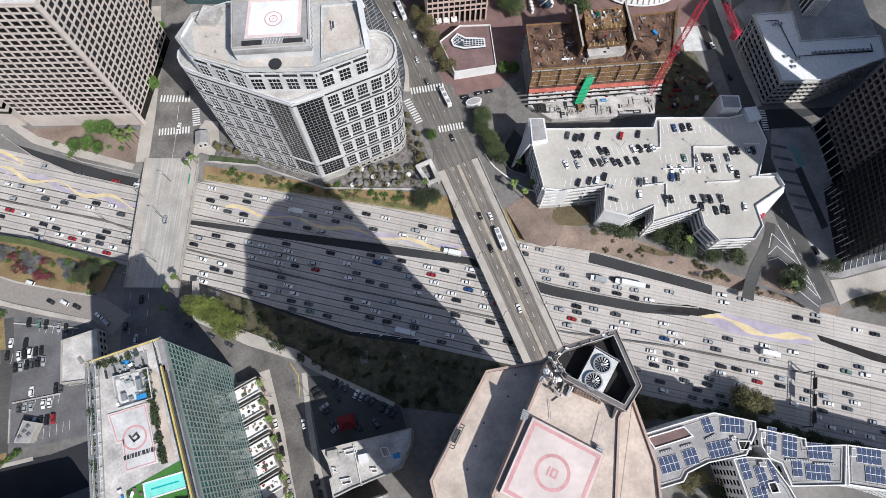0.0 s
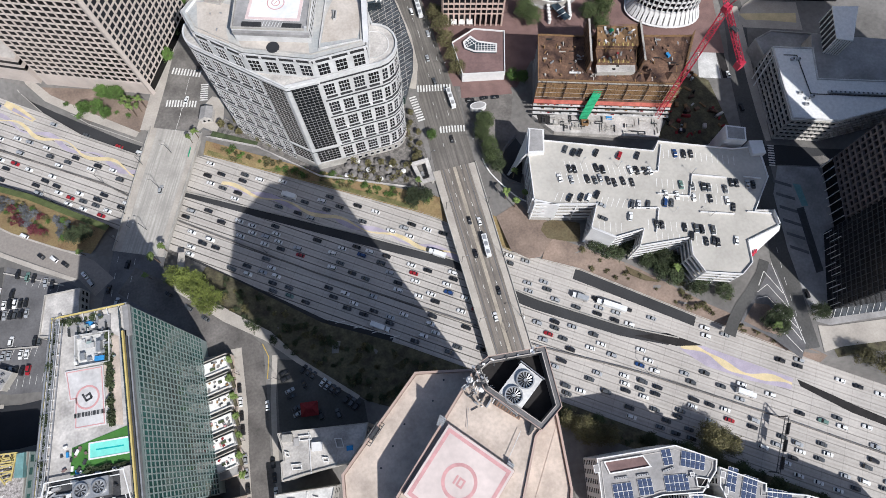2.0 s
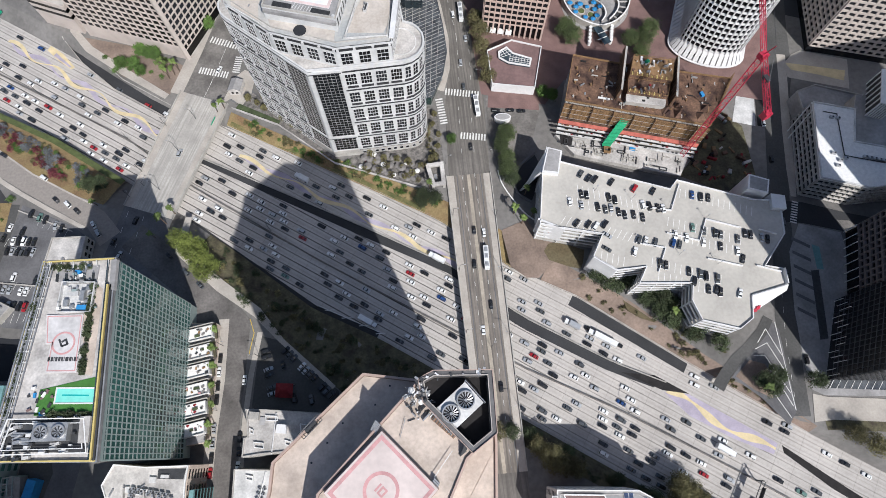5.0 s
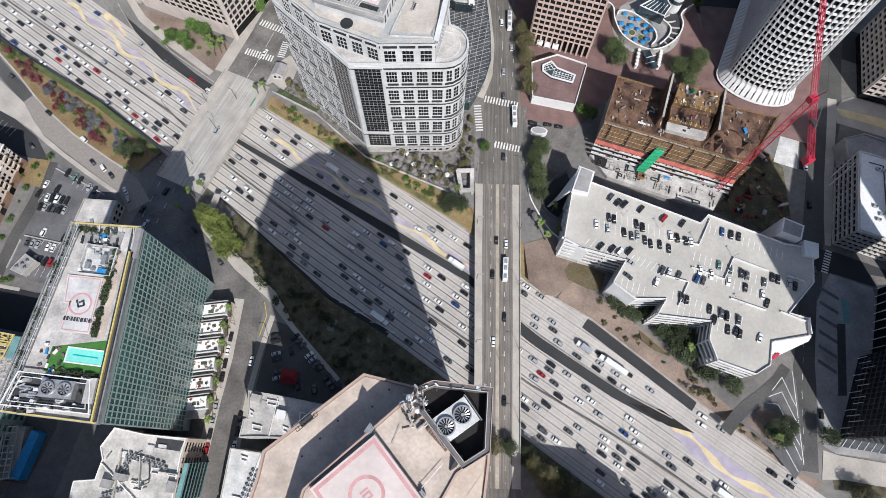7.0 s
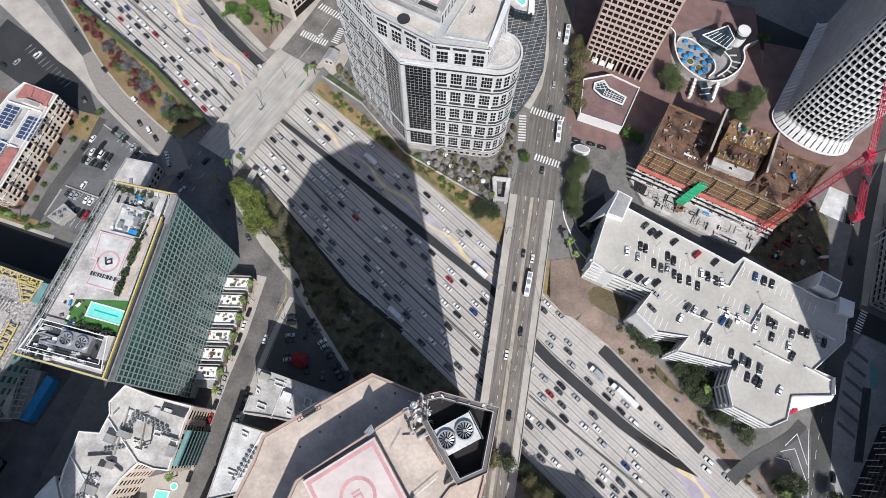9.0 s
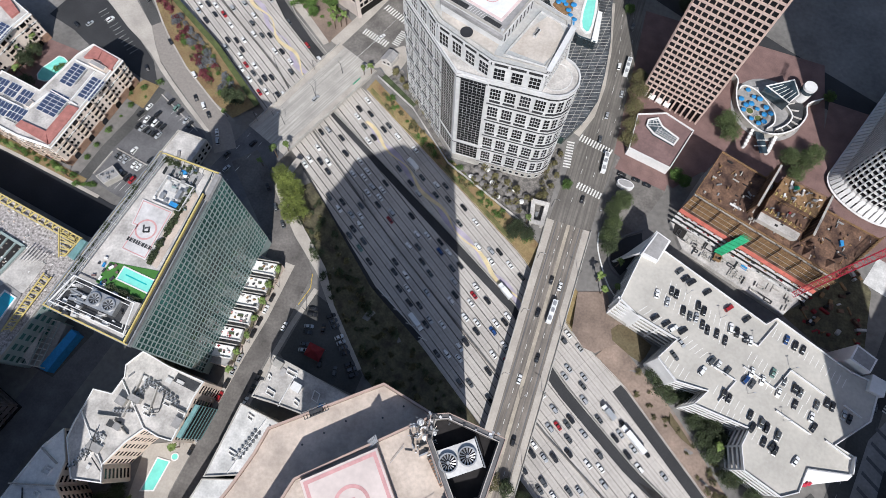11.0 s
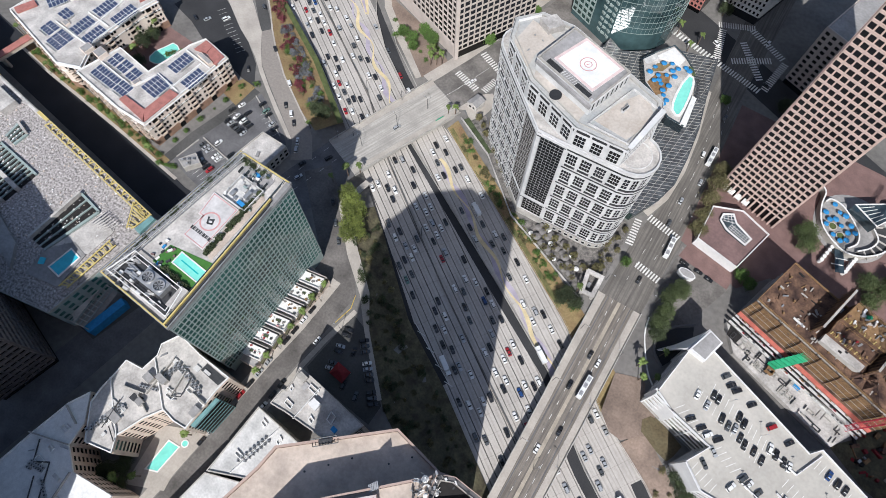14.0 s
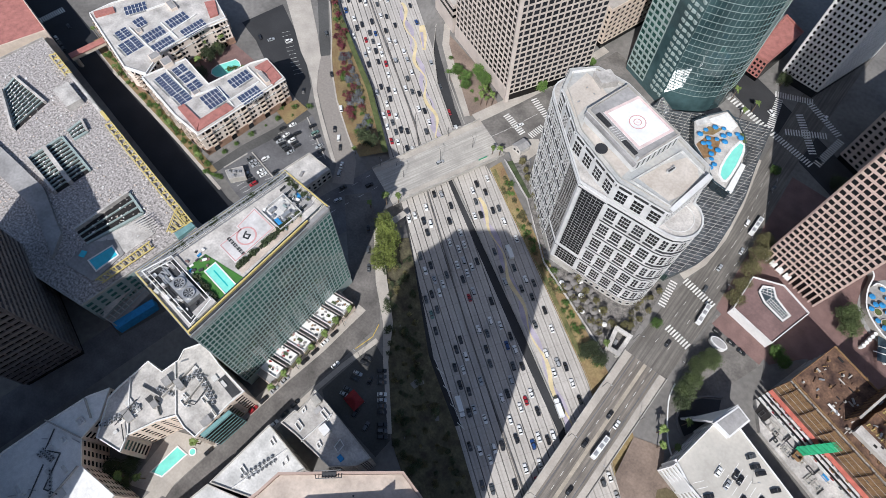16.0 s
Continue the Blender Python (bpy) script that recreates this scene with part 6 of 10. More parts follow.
orange = grid_tower("brick_block", (20, 318), [(16, 296), (26, 294), (34, 330), (20, 338)], 16,
                    [((16, 296), (26, 294), 3, 16, 4, 4), ((20, 338), (16, 296), 3, 16, 10, 4)],
                    M["redtile"], M["glass_dk"], "small red brick block with a flat roof", M["redtile"], 0.4, 0.4, 0.3, 30)
ne2 = grid_tower("stone_block", (108, 290), [(88, 268), (124, 252), (146, 306), (108, 322)], 44,
                 [((88, 268), (124, 252), 4, 44, 9, 11), ((108, 322), (88, 268), 4, 44, 13, 11)],
                 M["beigegrid"], M["glass_dk"], "beige stone office block in shade", M["roof_grey"], 0.45, 0.4, 0.5, 30)
et = grid_tower("beige_block", (284, 150), [(260.5, 140.6), (306, 124), (318, 165), (270, 181)], 70,
                [((260.5, 140.6), (306, 124), 5, 70, 11, 18), ((270, 181), (260.5, 140.6), 5, 70, 10, 18)],
                M["beigegrid"], M["glass_dk"], "beige grid block with dark windows", M["roof_be"], 0.3, 0.36, 0.7, 30)

south = grid_tower("south_tower", (-150, -160), [(-105, -134), (-190, -121), (-200, -180), (-112, -192)], 128,
                   [((-105, -134), (-190, -121), 6, 128, 24, 30)],
                   M["browngrid"], M["glass_dk"], "dark tall tower south of the apartment blocks", M["roof_grey"], 0.2, 0.4, 0.6, 30)

# ---- lower buildings ----
def block(name, poly, h, wall, roofm, label, category="building", z0=0.0, rim=0.9, windows=None, rim_m=None, group=""):
    """A flat-roofed building: walls, roof sheet, parapet, and windows on the sides named."""
    poly = ccw(poly)
    c = [sum(p[i] for p in poly) / len(poly) for i in (0, 1)]
    t = thing(name, (*c, z0), label, category, group)
    part("wall", Shape().prism(poly, z0, h), wall, t)
    part("roof", Shape().prism(offset(poly, -0.25), h, h + 0.15), roofm, t)
    if rim:
        part("parapet", Shape().ring(poly, h, h + rim, 0.05, 0.45), rim_m or wall, t)
    if windows:
        per, rise, m_g, m_p = windows
        for P, Q in zip(poly, poly[1:] + poly[:1]):
            ln = (Vector(Q) - Vector(P)).length
            if ln > 6:
                facade(t, P, Q, z0 + 1, h - 0.6, max(1, int(ln / per)), max(1, int((h - z0) / rise)), m_g, m_p, 0.45, 0.45, 0.18)
    return t


def rooftop_unit():
    """A small air-conditioning unit on a curb, built once."""
    t = thing("rooftop_unit", (0, 0, -500), "grey metal air-conditioning unit on a roof", "rooftop unit", "rooftop units")
    for nm, sh, m in (("casing", Shape().box((0, 0, -500), (1.8, 1.2, 1.25)), M["steel"]),
                      ("fan_guard", Shape().disc((0.35, 0), 0.45, -498.75, -498.68, 12), M["steel_dk"])):
        part(nm, sh, m, t)
    return t


UNIT = rooftop_unit()
UNIT_SPOTS = []


def units(spots, z, yaw=0.0, size=1.0):
    UNIT_SPOTS.extend((x, y, z, yaw, size) for x, y in spots)


def panel_array(name, c, cols, rows, z, yaw, label="dark blue solar panels in a tilted row", w=2.0, h=3.2):
    """Solar panels side by side on a rack; every panel is a part."""
    t = thing(name, (c[0], c[1], z), label, "solar array", "solar arrays")
    co, si = math.cos(radians(yaw)), math.sin(radians(yaw))
    me = Shape().box((0, 0, 0.25), (w * 0.89, h * 0.92, 0.06)).mesh("panel", M["solar"])
    for i in range(cols):
        for j in range(rows):
            x, y = (i - (cols - 1) / 2) * w, (j - (rows - 1) / 2) * h
            ob = part("panel", me, M["solar"], t)
            ob.matrix_basis = Matrix.Translation((c[0] + x * co - y * si, c[1] + x * si + y * co, z)) @ Matrix.Rotation(radians(yaw), 4, "Z")
    part("rack", Shape().box((c[0], c[1], z), (cols * w, rows * h, 0.22), yaw), M["umb_white"], t)
    return t


# multi-storey car park
def car_park():
    t = thing("car_park", (145, 35, 0), "white concrete multi-storey car park with open roof parking", "car park")
    Z = 21.0
    poly = ccw([(88, 76.5), (98, 82), (148.5, 59), (153, 63.3), (187, 47.5), (200, 45), (196.5, 28), (182, 14), (190, 11.3), (188.8, 3.4), (171.2, 1.0), (168.2, -9.4),
                (161, -13.2), (145, -6.7), (143, 3), (145.7, 11), (121, 14.7), (126.4, 22), (112.5, 22.5), (103, 31), (110, 41.2), (92.3, 47), (81.5, 51)])
    for k in range(5):
        part("floor_slab", Shape().prism(poly, k * 4.2 + 0.2, k * 4.2 + 0.7), M["wallc"], t)
        if k:
            part("spandrel", Shape().ring(poly, k * 4.2 - 0.4, k * 4.2 + 1.1, 0.05, 0.25), M["white"], t)
    # solid dark core paints the shade between the open parking floors
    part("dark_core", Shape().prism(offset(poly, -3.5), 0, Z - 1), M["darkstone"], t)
    part("roof_deck", Shape().prism(poly, Z - 0.6, Z), M["garage"], t, "pale concrete roof deck")
    part("parapet", Shape().ring(poly, Z - 1.2, Z + 1.0, 0.1, 0.35), M["white"], t)
    posts = offset(poly, -0.4)
    for P, Q in zip(posts, posts[1:] + posts[:1]):
        n = max(1, int((Vector(Q) - Vector(P)).length / 8))
        for i in range(n):
            p = Vector(P).lerp(Vector(Q), i / n)
            part("column", Shape().box((p.x, p.y, 0), (0.7, 0.7, Z - 0.6)), M["white"], t)
    # solid white walls and stair towers
    part("stair_tower", Shape().prism(ccw([(93, 89.5), (99.8, 86.4), (95.4, 74.5), (87.4, 76.5)]), 0, Z + 3.2), M["white"], t)
    part("stair_tower_roof", Shape().prism(ccw([(93.4, 88.6), (98.8, 86.2), (95, 75.4), (88.4, 77.2)]), Z + 3.2, Z + 3.3), M["roof_grey"], t)
    part("sloped_wall", Shape().loft([[(80.6, 78, 0), (93, 89.5, 0), (92, 90, 0), (79.6, 78.6, 0)], [(87.4, 76.8, 22), (93, 89.5, 24), (92.6, 90, 24), (86.8, 77.4, 22)]]), M["white"], t)
    part("sloped_wall", Shape().loft([[(169.6, -7.6, 9), (190.2, 1.4, 18), (190.2, 1.9, 18), (169.6, -7.1, 9)], [(171.0, 0.5, 22.2), (189.2, 3.0, 22.2), (189.2, 3.4, 22.2), (171.0, 0.9, 22.2)]]), M["white"], t, "white sloping end wall with a red emblem")
    for k, w in ((0.0, 1.2), (1.2, 1.8), (2.4, 1.2)):
        a, b = Vector((173.6 + k, -4.6 + 0.4 * k, 14.0 + 0.25 * k)), Vector((0, 0.52, 0.85)) * w
        n = Vector((0, -0.25, 0.15))
        part("emblem_bar", Shape().loft([[tuple(p + n) for p in (a - b, a - b + Vector((0.8, 0.1, 0.05)), a + b + Vector((0.8, 0.1, 0.05)), a + b)], [tuple(p + n * 2.4) for p in (a - b, a - b + Vector((0.8, 0.1, 0.05)), a + b + Vector((0.8, 0.1, 0.05)), a + b)]]), M["crane"], t)
    part("stair_tower", Shape().prism(ccw([(184, 52), (193, 48), (196, 55), (187, 59.5)]), 0, Z + 4.5), M["white"], t)
    part("stair_tower_roof", Shape().prism(ccw([(185, 52.4), (192.6, 49), (195, 54.6), (187.4, 58.4)]), Z + 4.5, Z + 4.6), M["roof_grey"], t)
    part("stair_tower", Shape().prism(ccw([(194, 41), (200.5, 39.5), (202, 46.5), (195.5, 48.5)]), 0, Z + 2.5), M["white"], t)
    part("sign_wall", Shape().wallstrip((81, 53.5), (92.5, 46.2), 5, Z + 1, 0.8), M["white"], t)
    sg = Shape()
    d = Vector((92.5 - 81, 46.2 - 53.5)).normalized()
    n = Vector((d.y, -d.x))
    for k, (a, w, z, h) in enumerate(((3.0, 1.6, 15, 1.8), (3.0, 5.5, 12.6, 0.7), (3.0, 4.6, 11.2, 0.7))):
        p = Vector((81, 53.5)) + d * a + n * 0.42
        q = p + d * w
        sg.wallstrip(p, q, z, z + h, 0.06)
    part("sign_marks", sg, [M["padred"]], t)
    part("white_flank", Shape().wallstrip((103, 30.6), (112, 22.4), 2, Z + 1, 0.8), M["white"], t)
    part("flank_panel", Shape().wallstrip((189.8, 11.2), (189.0, 3.8), Z, Z + 2.4, 0.4), M["white"], t)
    # roof ramps, low walls and bay lines
    for a, b in (((153.5, 60.9), (145.8, 47.9)), ((134.2, 51.6), (145.8, 47.9)), ((161.1, 41), (176.5, 34.1)), ((161.1, 41), (154.9, 30.7)), ((156.1, 21.6), (171.4, 15.4)),
                 ((124.4, 34.4), (137.9, 29.8)), ((137.9, 29.8), (131.4, 18.7)), ((184.9, 31.9), (192.5, 28.4)), ((177.9, 14.7), (188.6, 9.9)), ((154.9, 30.7), (140.5, 37))):
        part("ramp_wall", Shape().wallstrip(a, b, Z, Z + 1.1, 0.4), M["white"], t)
    ax = Vector((0.909, -0.417))
    pr = Vector((0.417, 0.909))
    o = Vector((98.5, 80.5))
    lines = Shape()
    for a0, a1, off in ((2, 52, -0.8), (10, 46, -8.9), (6, 46, -15.5), (8, 26, -26.5), (30, 46, -26.5), (4, 40, -39.5), (54, 96, 3), (56, 92, -13.5), (58, 92, -19.5), (52, 86, -36), (56, 84, -42), (50, 78, -54)):
        a = a0
        while a < a1:
            p = o + ax * a + pr * off
            if inside(poly, p, 2.5):
                lines.wallstrip(p, p - pr * 4.8 + ax * (-1.5 if off in (-0.8, -26.5) else 1.6 if off in (-8.9, -15.5) else 0.3), Z + 0.005, Z + 0.02, 0.22)
            a += 2.7
    q = part("bay_marking", lines, M["umb_white"], t)
    q["kind"] = "stuff"
    for i in range(9):
        p = o + ax * (10 + i * 9) + pr * (-9.5 if i % 2 else -31)
        if inside(poly, p, 2):
            part("lamp_post", Shape().rod((p.x, p.y, Z), (p.x, p.y, Z + 6), 0.1, 6), M["steel"], t)
            part("lamp_head", Shape().box((p.x, p.y, Z + 6), (1.2, 0.35, 0.2), 20), M["steel"], t)
    return poly, o, ax, pr, Z


CP_POLY, CP_O, CP_AX, CP_PR, CP_Z = car_park()


# building under construction
def construction():
    t = thing("construction_site", (145, 105, 0), "unfinished concrete building with rusty decks and timber scaffolding", "construction site")
    Z = 24.0
    deck = ccw([(117.8, 140.6), (138.6, 132.6), (196, 114), (177, 88.6), (107.6, 114.4)])
    for k in range(6):
        part("floor_slab", Shape().prism(offset(deck, -0.6), k * 4.2, k * 4.2 + 0.5), M["wallc"], t)
    # black core stands in for the shade between the unfinished floors
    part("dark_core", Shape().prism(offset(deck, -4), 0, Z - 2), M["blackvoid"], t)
    part("top_deck", Shape().prism(deck, Z - 0.4, Z), M["rustdeck"], t, "rust-brown formwork deck")
    ax, pr = Vector((0.943, -0.334)).normalized(), Vector((0.334, 0.943)).normalized()
    random.seed(11)
    for P, Q in zip(deck, deck[1:] + deck[:1]):
        part("edge_timber", Shape().wallstrip(P, Q, Z, Z + 1.1, 0.3), M["timber"], t)
        m = int((Vector(Q) - Vector(P)).length / 3)
        for i in range(m):
            p = Vector(P).lerp(Vector(Q), (i + 0.5) / m)
            part("edge_post", Shape().rod((p.x, p.y, Z - 1), (p.x, p.y, Z + 1.9), 0.12, 4), M["timber"], t)
    for i in range(9):
        for j in range(3):
            p = Vector((112, 116)) + ax * (i * 8.2) + pr * (j * 8.5)
            if inside(deck, p, 2):
                part("column_stub", Shape().box((p.x, p.y, Z), (0.8, 0.8, random.uniform(0.5, 2.2)), 18), M["timber"] if (i + j) % 3 else M["wallc"], t)
    # stepped core: high timber deck, lower deck, pale slab in front
    high = ccw([(145.1, 129.5), (164.6, 124.0), (160.4, 112.4), (140.6, 119.2)])
    mid = ccw([(140.6, 119.0), (160.4, 112.2), (157.4, 105.4), (138.4, 111.6)])
    low = ccw([(138.4, 111.4), (157.4, 105.2), (155.8, 101.6), (137.2, 107.6)])
    for nm, q, h, m in (("core_high", high, 9.0, M["timber"]), ("core_middle", mid, 5.4, M["rustdeck"]), ("core_slab", low, 3.2, M["roof_lt"])):
        part(nm, Shape().prism(q, Z, Z + h - 0.3), M["rustdeck"] if m is not M["roof_lt"] else M["wallc"], t)
        part(nm + "_deck", Shape().prism(offset(q, 0.15), Z + h - 0.3, Z + h), m, t)
    # flat black plates paint the shade down in the slab holes
    part("slab_hole", Shape().box((146, 106.4, Z + 3.2), (1.6, 1.2, 0.04), -18), M["blackvoid"], t)
    part("slab_hole", Shape().box((148.6, 107.6, Z + 3.2), (1.4, 1.0, 0.04), -18), M["blackvoid"], t)
    for q, h in ((high, 9.0), (mid, 5.4)):
        for P, Q in zip(q, q[1:] + q[:1]):
            part("core_rail", Shape().wallstrip(P, Q, Z + h + 0.9, Z + h + 1.1, 0.14), M["timber"], t)
            m = max(2, int((Vector(Q) - Vector(P)).length / 2.2))
            for i in range(m):
                p = Vector(P).lerp(Vector(Q), i / m)
                part("core_prop", Shape().rod((p.x, p.y, Z), (p.x, p.y, Z + h + 1.2), 0.11, 4), M["timber"], t)
    for q, z, m2 in (((140.6, 119.0), 9.0, 24), ((138.4, 111.6), 5.4, 20)):
        for i in range(m2):
            p = Vector(q) + ax * (0.9 + i * 0.82) + pr * 0.7
            part("formwork_board", Shape().box((p.x, p.y, Z + z), (0.5, 1.5, random.uniform(0.25, 0.9)), -18 + random.uniform(-14, 14)), M["yellow"] if i % 3 == 0 else M["timber"], t)
    for i in range(46):
        p = Vector((141, 119)) + ax * random.uniform(0, 20) + pr * random.uniform(0, 11)
        if inside(high, p, 0.6):
            part("formwork_crate", Shape().box((p.x, p.y, Z + 9), (random.uniform(0.5, 2.4), random.uniform(0.3, 1.1), random.uniform(0.3, 1.3)), random.uniform(0, 90)),
                 random.choice([M["timber"], M["steel"], M["white"], M["rustdeck"], M["roof_be"]]), t)
    for i in range(18):
        p = Vector((139, 112)) + ax * random.uniform(0, 19) + pr * random.uniform(0, 7)
        if inside(mid, p, 0.5):
            part("formwork_crate", Shape().box((p.x, p.y, Z + 5.4), (random.uniform(0.5, 3), random.uniform(0.3, 0.9), random.uniform(0.3, 1.0)), random.uniform(0, 90)),
                 random.choice([M["timber"], M["steel"], M["redcloth"], M["rustdeck"]]), t)
    part("net_bin", Shape().box((150.5, 124.6, Z + 9), (2.2, 1.6, 1.4), 20), M["green_net"], t)
    # hoist walls on both sides of the core, with pale copings
    for a, b in (((142.6, 135), (133.6, 110.4)), ((167.4, 125.2), (159.8, 102.4))):
        part("hoist_wall", Shape().wallstrip(a, b, Z, Z + 9.8, 0.9), M["rustdeck"], t)
        part("hoist_coping", Shape().wallstrip(a, b, Z + 9.8, Z + 10.1, 1.0), M["wallc"], t)
        A0, B0 = Vector(a), Vector(b)
        for i in range(11):
            p = A0.lerp(B0, i / 10)
            part("hoist_strut", Shape().rod((p.x - 1.0, p.y + 0.3, Z), (p.x - 0.6, p.y + 0.2, Z + 10.6), 0.13, 4), M["timber"], t)
    # tarpaulin peaks and piles on the deck
    for i in range(16):
        p = Vector((136, 105)) + ax * random.uniform(2, 50) + pr * random.uniform(-5, 9)
        if inside(deck, p, 2.4) and not any(inside(q, p, 1.5) or inside(q, p) for q in (high, mid, low)):
            r = random.uniform(2.2, 3.6)
            part("tarpaulin", Shape().disc((p.x, p.y), r, Z, Z + random.uniform(2.2, 3.8), 4, r_top=0.15, yaw=random.random()), M["rustdeck"], t)
    boards = collections.defaultdict(Shape)
    for i in range(150):
        p = Vector((108, 114)) + ax * random.uniform(2, 84) + pr * random.uniform(0, 27)
        if inside(deck, p, 1.5) and not any(inside(q, p) for q in (high, mid, low)):
            boards[random.choice(("timber", "rustdeck", "steel", "wallc", "rustdeck", "roof_be", "blackvoid"))].box((p.x, p.y, Z), (random.uniform(0.5, 3.4), random.uniform(0.2, 0.7), random.uniform(0.1, 0.9)), random.choice([-19, 71, random.uniform(0, 180)]))
    for k, sh in boards.items():
        part("loose_board", sh, M[k], t)["kind"] = "stuff"
    part("white_bundle", Shape().box((127.5, 112.5, Z), (6.0, 0.8, 0.6), -20), M["white"], t)
    part("blue_box", Shape().box((178, 107, Z), (1.6, 2.6, 1.3), 10), M["umb_blue"], t)
    part("site_tank", Shape().disc((163, 120, 0)[:2], 1.4, Z, Z + 1.8, 14), M["white"], t)
    # tall timber screen at the eastern edge
    for i in range(14):
        p = Vector((195.4, 114)).lerp(Vector((177.4, 89.6)), i / 13)
        part("screen_post", Shape().rod((p.x - 0.6, p.y, Z - 6), (p.x + 0.2, p.y, Z + 5.5), 0.2, 4), M["timber"], t)
    for z in (1.2, 3.2, 5.0):
        part("screen_rail", Shape().wallstrip((195.4, 114), (186, 101.4), Z + z, Z + z + 0.3, 0.2), M["timber"], t)
    # scaffold on the south-west front: posts, thin boards, brown strip painting the shaded floors behind
    A, B = Vector((107.2, 113.6)), Vector((176.6, 87.8))
    d = (B - A).normalized()
    n = Vector((d.y, -d.x))
    # strip coloured for the shade behind the scaffold
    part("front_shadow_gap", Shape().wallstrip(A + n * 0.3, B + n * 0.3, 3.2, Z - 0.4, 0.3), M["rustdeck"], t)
    for k in range(9):
        z = 12.6 + 1.38 * k
        part("scaffold_board", Shape().wallstrip(A + n * 1.0, B + n * 1.0, z, z + 0.16, 0.75), M["timber"], t)
        part("guard_rail", Shape().wallstrip(A + n * 1.9, B + n * 1.9, z + 0.6, z + 0.72, 0.12), M["timber"] if k % 3 else M["roof_be"], t)
    for i in range(44):
        p = A.lerp(B, i / 43)
        part("scaffold_post", Shape().rod((*(p + n * 1.7), 3.0), (*(p + n * 1.7), Z + 1.6), 0.11, 4), M["timber"] if i % 2 else M["rustdeck"], t)
    for i in range(7):
        p = A.lerp(B, (i + 0.4) / 7)
        part("scaffold_bay_beam", Shape().wallstrip(p, p + n * 2.2, 12.4, Z + 0.6, 0.3), M["rustdeck"], t)
    for i in range(30):
        k = random.random()
        p = A.lerp(B, k) + n * random.uniform(0.6, 1.6)
        part("scaffold_load", Shape().box((p.x, p.y, 12.8 + 1.38 * random.randrange(9)), (random.uniform(0.6, 2.6), 0.5, random.uniform(0.2, 0.7)), -20), random.choice([M["rustdeck"], M["timber"], M["steel_dk"]]), t)
    part("net_strip", Shape().loft([[(*(A + n * 3.0), 8.6), (*(B + n * 3.0), 8.6), (*(B + n * 2.9), 8.6), (*(A + n * 2.9), 8.6)],
                                    [(*(A + n * 2.0), 11.2), (*(B + n * 2.0), 11.2), (*(B + n * 1.9), 11.2), (*(A + n * 1.9), 11.2)]]), M["red_net"], t, "red debris netting")
    part("catch_deck", Shape().wallstrip(A + n * 1.4, B + n * 1.4, 11.6, 11.9, 2.2), M["rustdeck"], t)
    brackets = collections.defaultdict(Shape)
    for off, z, w in ((3.4, 7.4, 0.9), (4.6, 5.6, 1.0), (6.2, 3.9, 1.2)):
        part("front_beam", Shape().wallstrip(A + n * off, B + n * off, z, z + 0.7, w), M["roof_white"], t)
        for i in range(26):
            p = A.lerp(B, random.random()) + n * off
            brackets[random.choice(("steel_dk", "white", "redcloth", "timber"))].box((p.x, p.y, z + 0.7), (random.uniform(0.4, 1.5), 0.5, 0.4), -20)
    for k, sh in brackets.items():
        part("beam_bracket", sh, M[k], t)["kind"] = "stuff"
    # green chute
    c0, c1 = A.lerp(B, 0.44) + n * 1.0, A.lerp(B, 0.37) + n * 9
    part("green_chute", Shape().loft([[(c0.x - 2.0, c0.y, Z - 6), (c0.x + 2.0, c0.y - 1, Z - 6), (c0.x + 2.2, c0.y, Z - 4), (c0.x - 1.8, c0.y + 1, Z - 4)],
                                      [(c1.x - 2.0, c1.y, 4), (c1.x + 2.0, c1.y - 1, 4), (c1.x + 2.2, c1.y, 6), (c1.x - 1.8, c1.y + 1, 6)]]), M["green_net"], t, "green netted rubbish chute")
    for k in range(8):
        p = c0.lerp(c1, k / 7)
        part("chute_hoop", Shape().box((p.x, p.y + 0.3, Z - 4.4 - k * 2.0), (4.8, 0.25, 0.5), -12), M["green_net"], t)
    part("hopper", Shape().ring(ccw([(c1.x - 2, c1.y - 3.4), (c1.x + 1.6, c1.y - 4.4), (c1.x + 2.2, c1.y - 1.6), (c1.x - 1.4, c1.y - 0.6)]), 3, 5.4, 0.0, 0.4), M["timber"], t)
    # lower podium with upstands
    pod = ccw([(104.6, 107), (112.4, 93.6), (165, 72.5), (172, 82), (172, 86)])
    part("podium_slab", Shape().prism(pod, 0, 3.0), M["roof_lt"], t)
    for i in range(75):
        p = A.lerp(B, random.random() * 0.94 + 0.03) + n * random.uniform(8, 19)
        if inside(pod, p, 1.2):
            w, h = random.uniform(1.5, 5), random.uniform(1.5, 4)
            yaw = -20.4
            if i % 3:
                part("upstand", Shape().box((p.x, p.y, 3.0), (w, 0.35, random.uniform(0.4, 1.0)), random.choice([yaw, yaw + 90])), M["wallc"] if i % 4 else M["steel_dk"], t)
            else:
                q = [p + d * sx * w / 2 + n * sy * h / 2 for sx, sy in ((-1, 1), (1, 1), (1, -1), (-1, -1))]
                part("upstand_frame", Shape().ring(ccw([tuple(v) for v in q]), 3.0, 3.6, 0.0, 0.3), M["wallc"] if i % 2 else M["steel_dk"], t)
    part("blue_tarp", Shape().box((144, 92.2, 3.0), (3.2, 2.2, 0.5), -22), M["umb_blue"], t)
    # flat black sheet paints the shade of the pit
    part("pit", Shape().prism(ccw([(107, 106.5), (113.8, 103.8), (111.8, 98.6), (106.6, 101)]), 3.0, 3.1), M["blackvoid"], t)
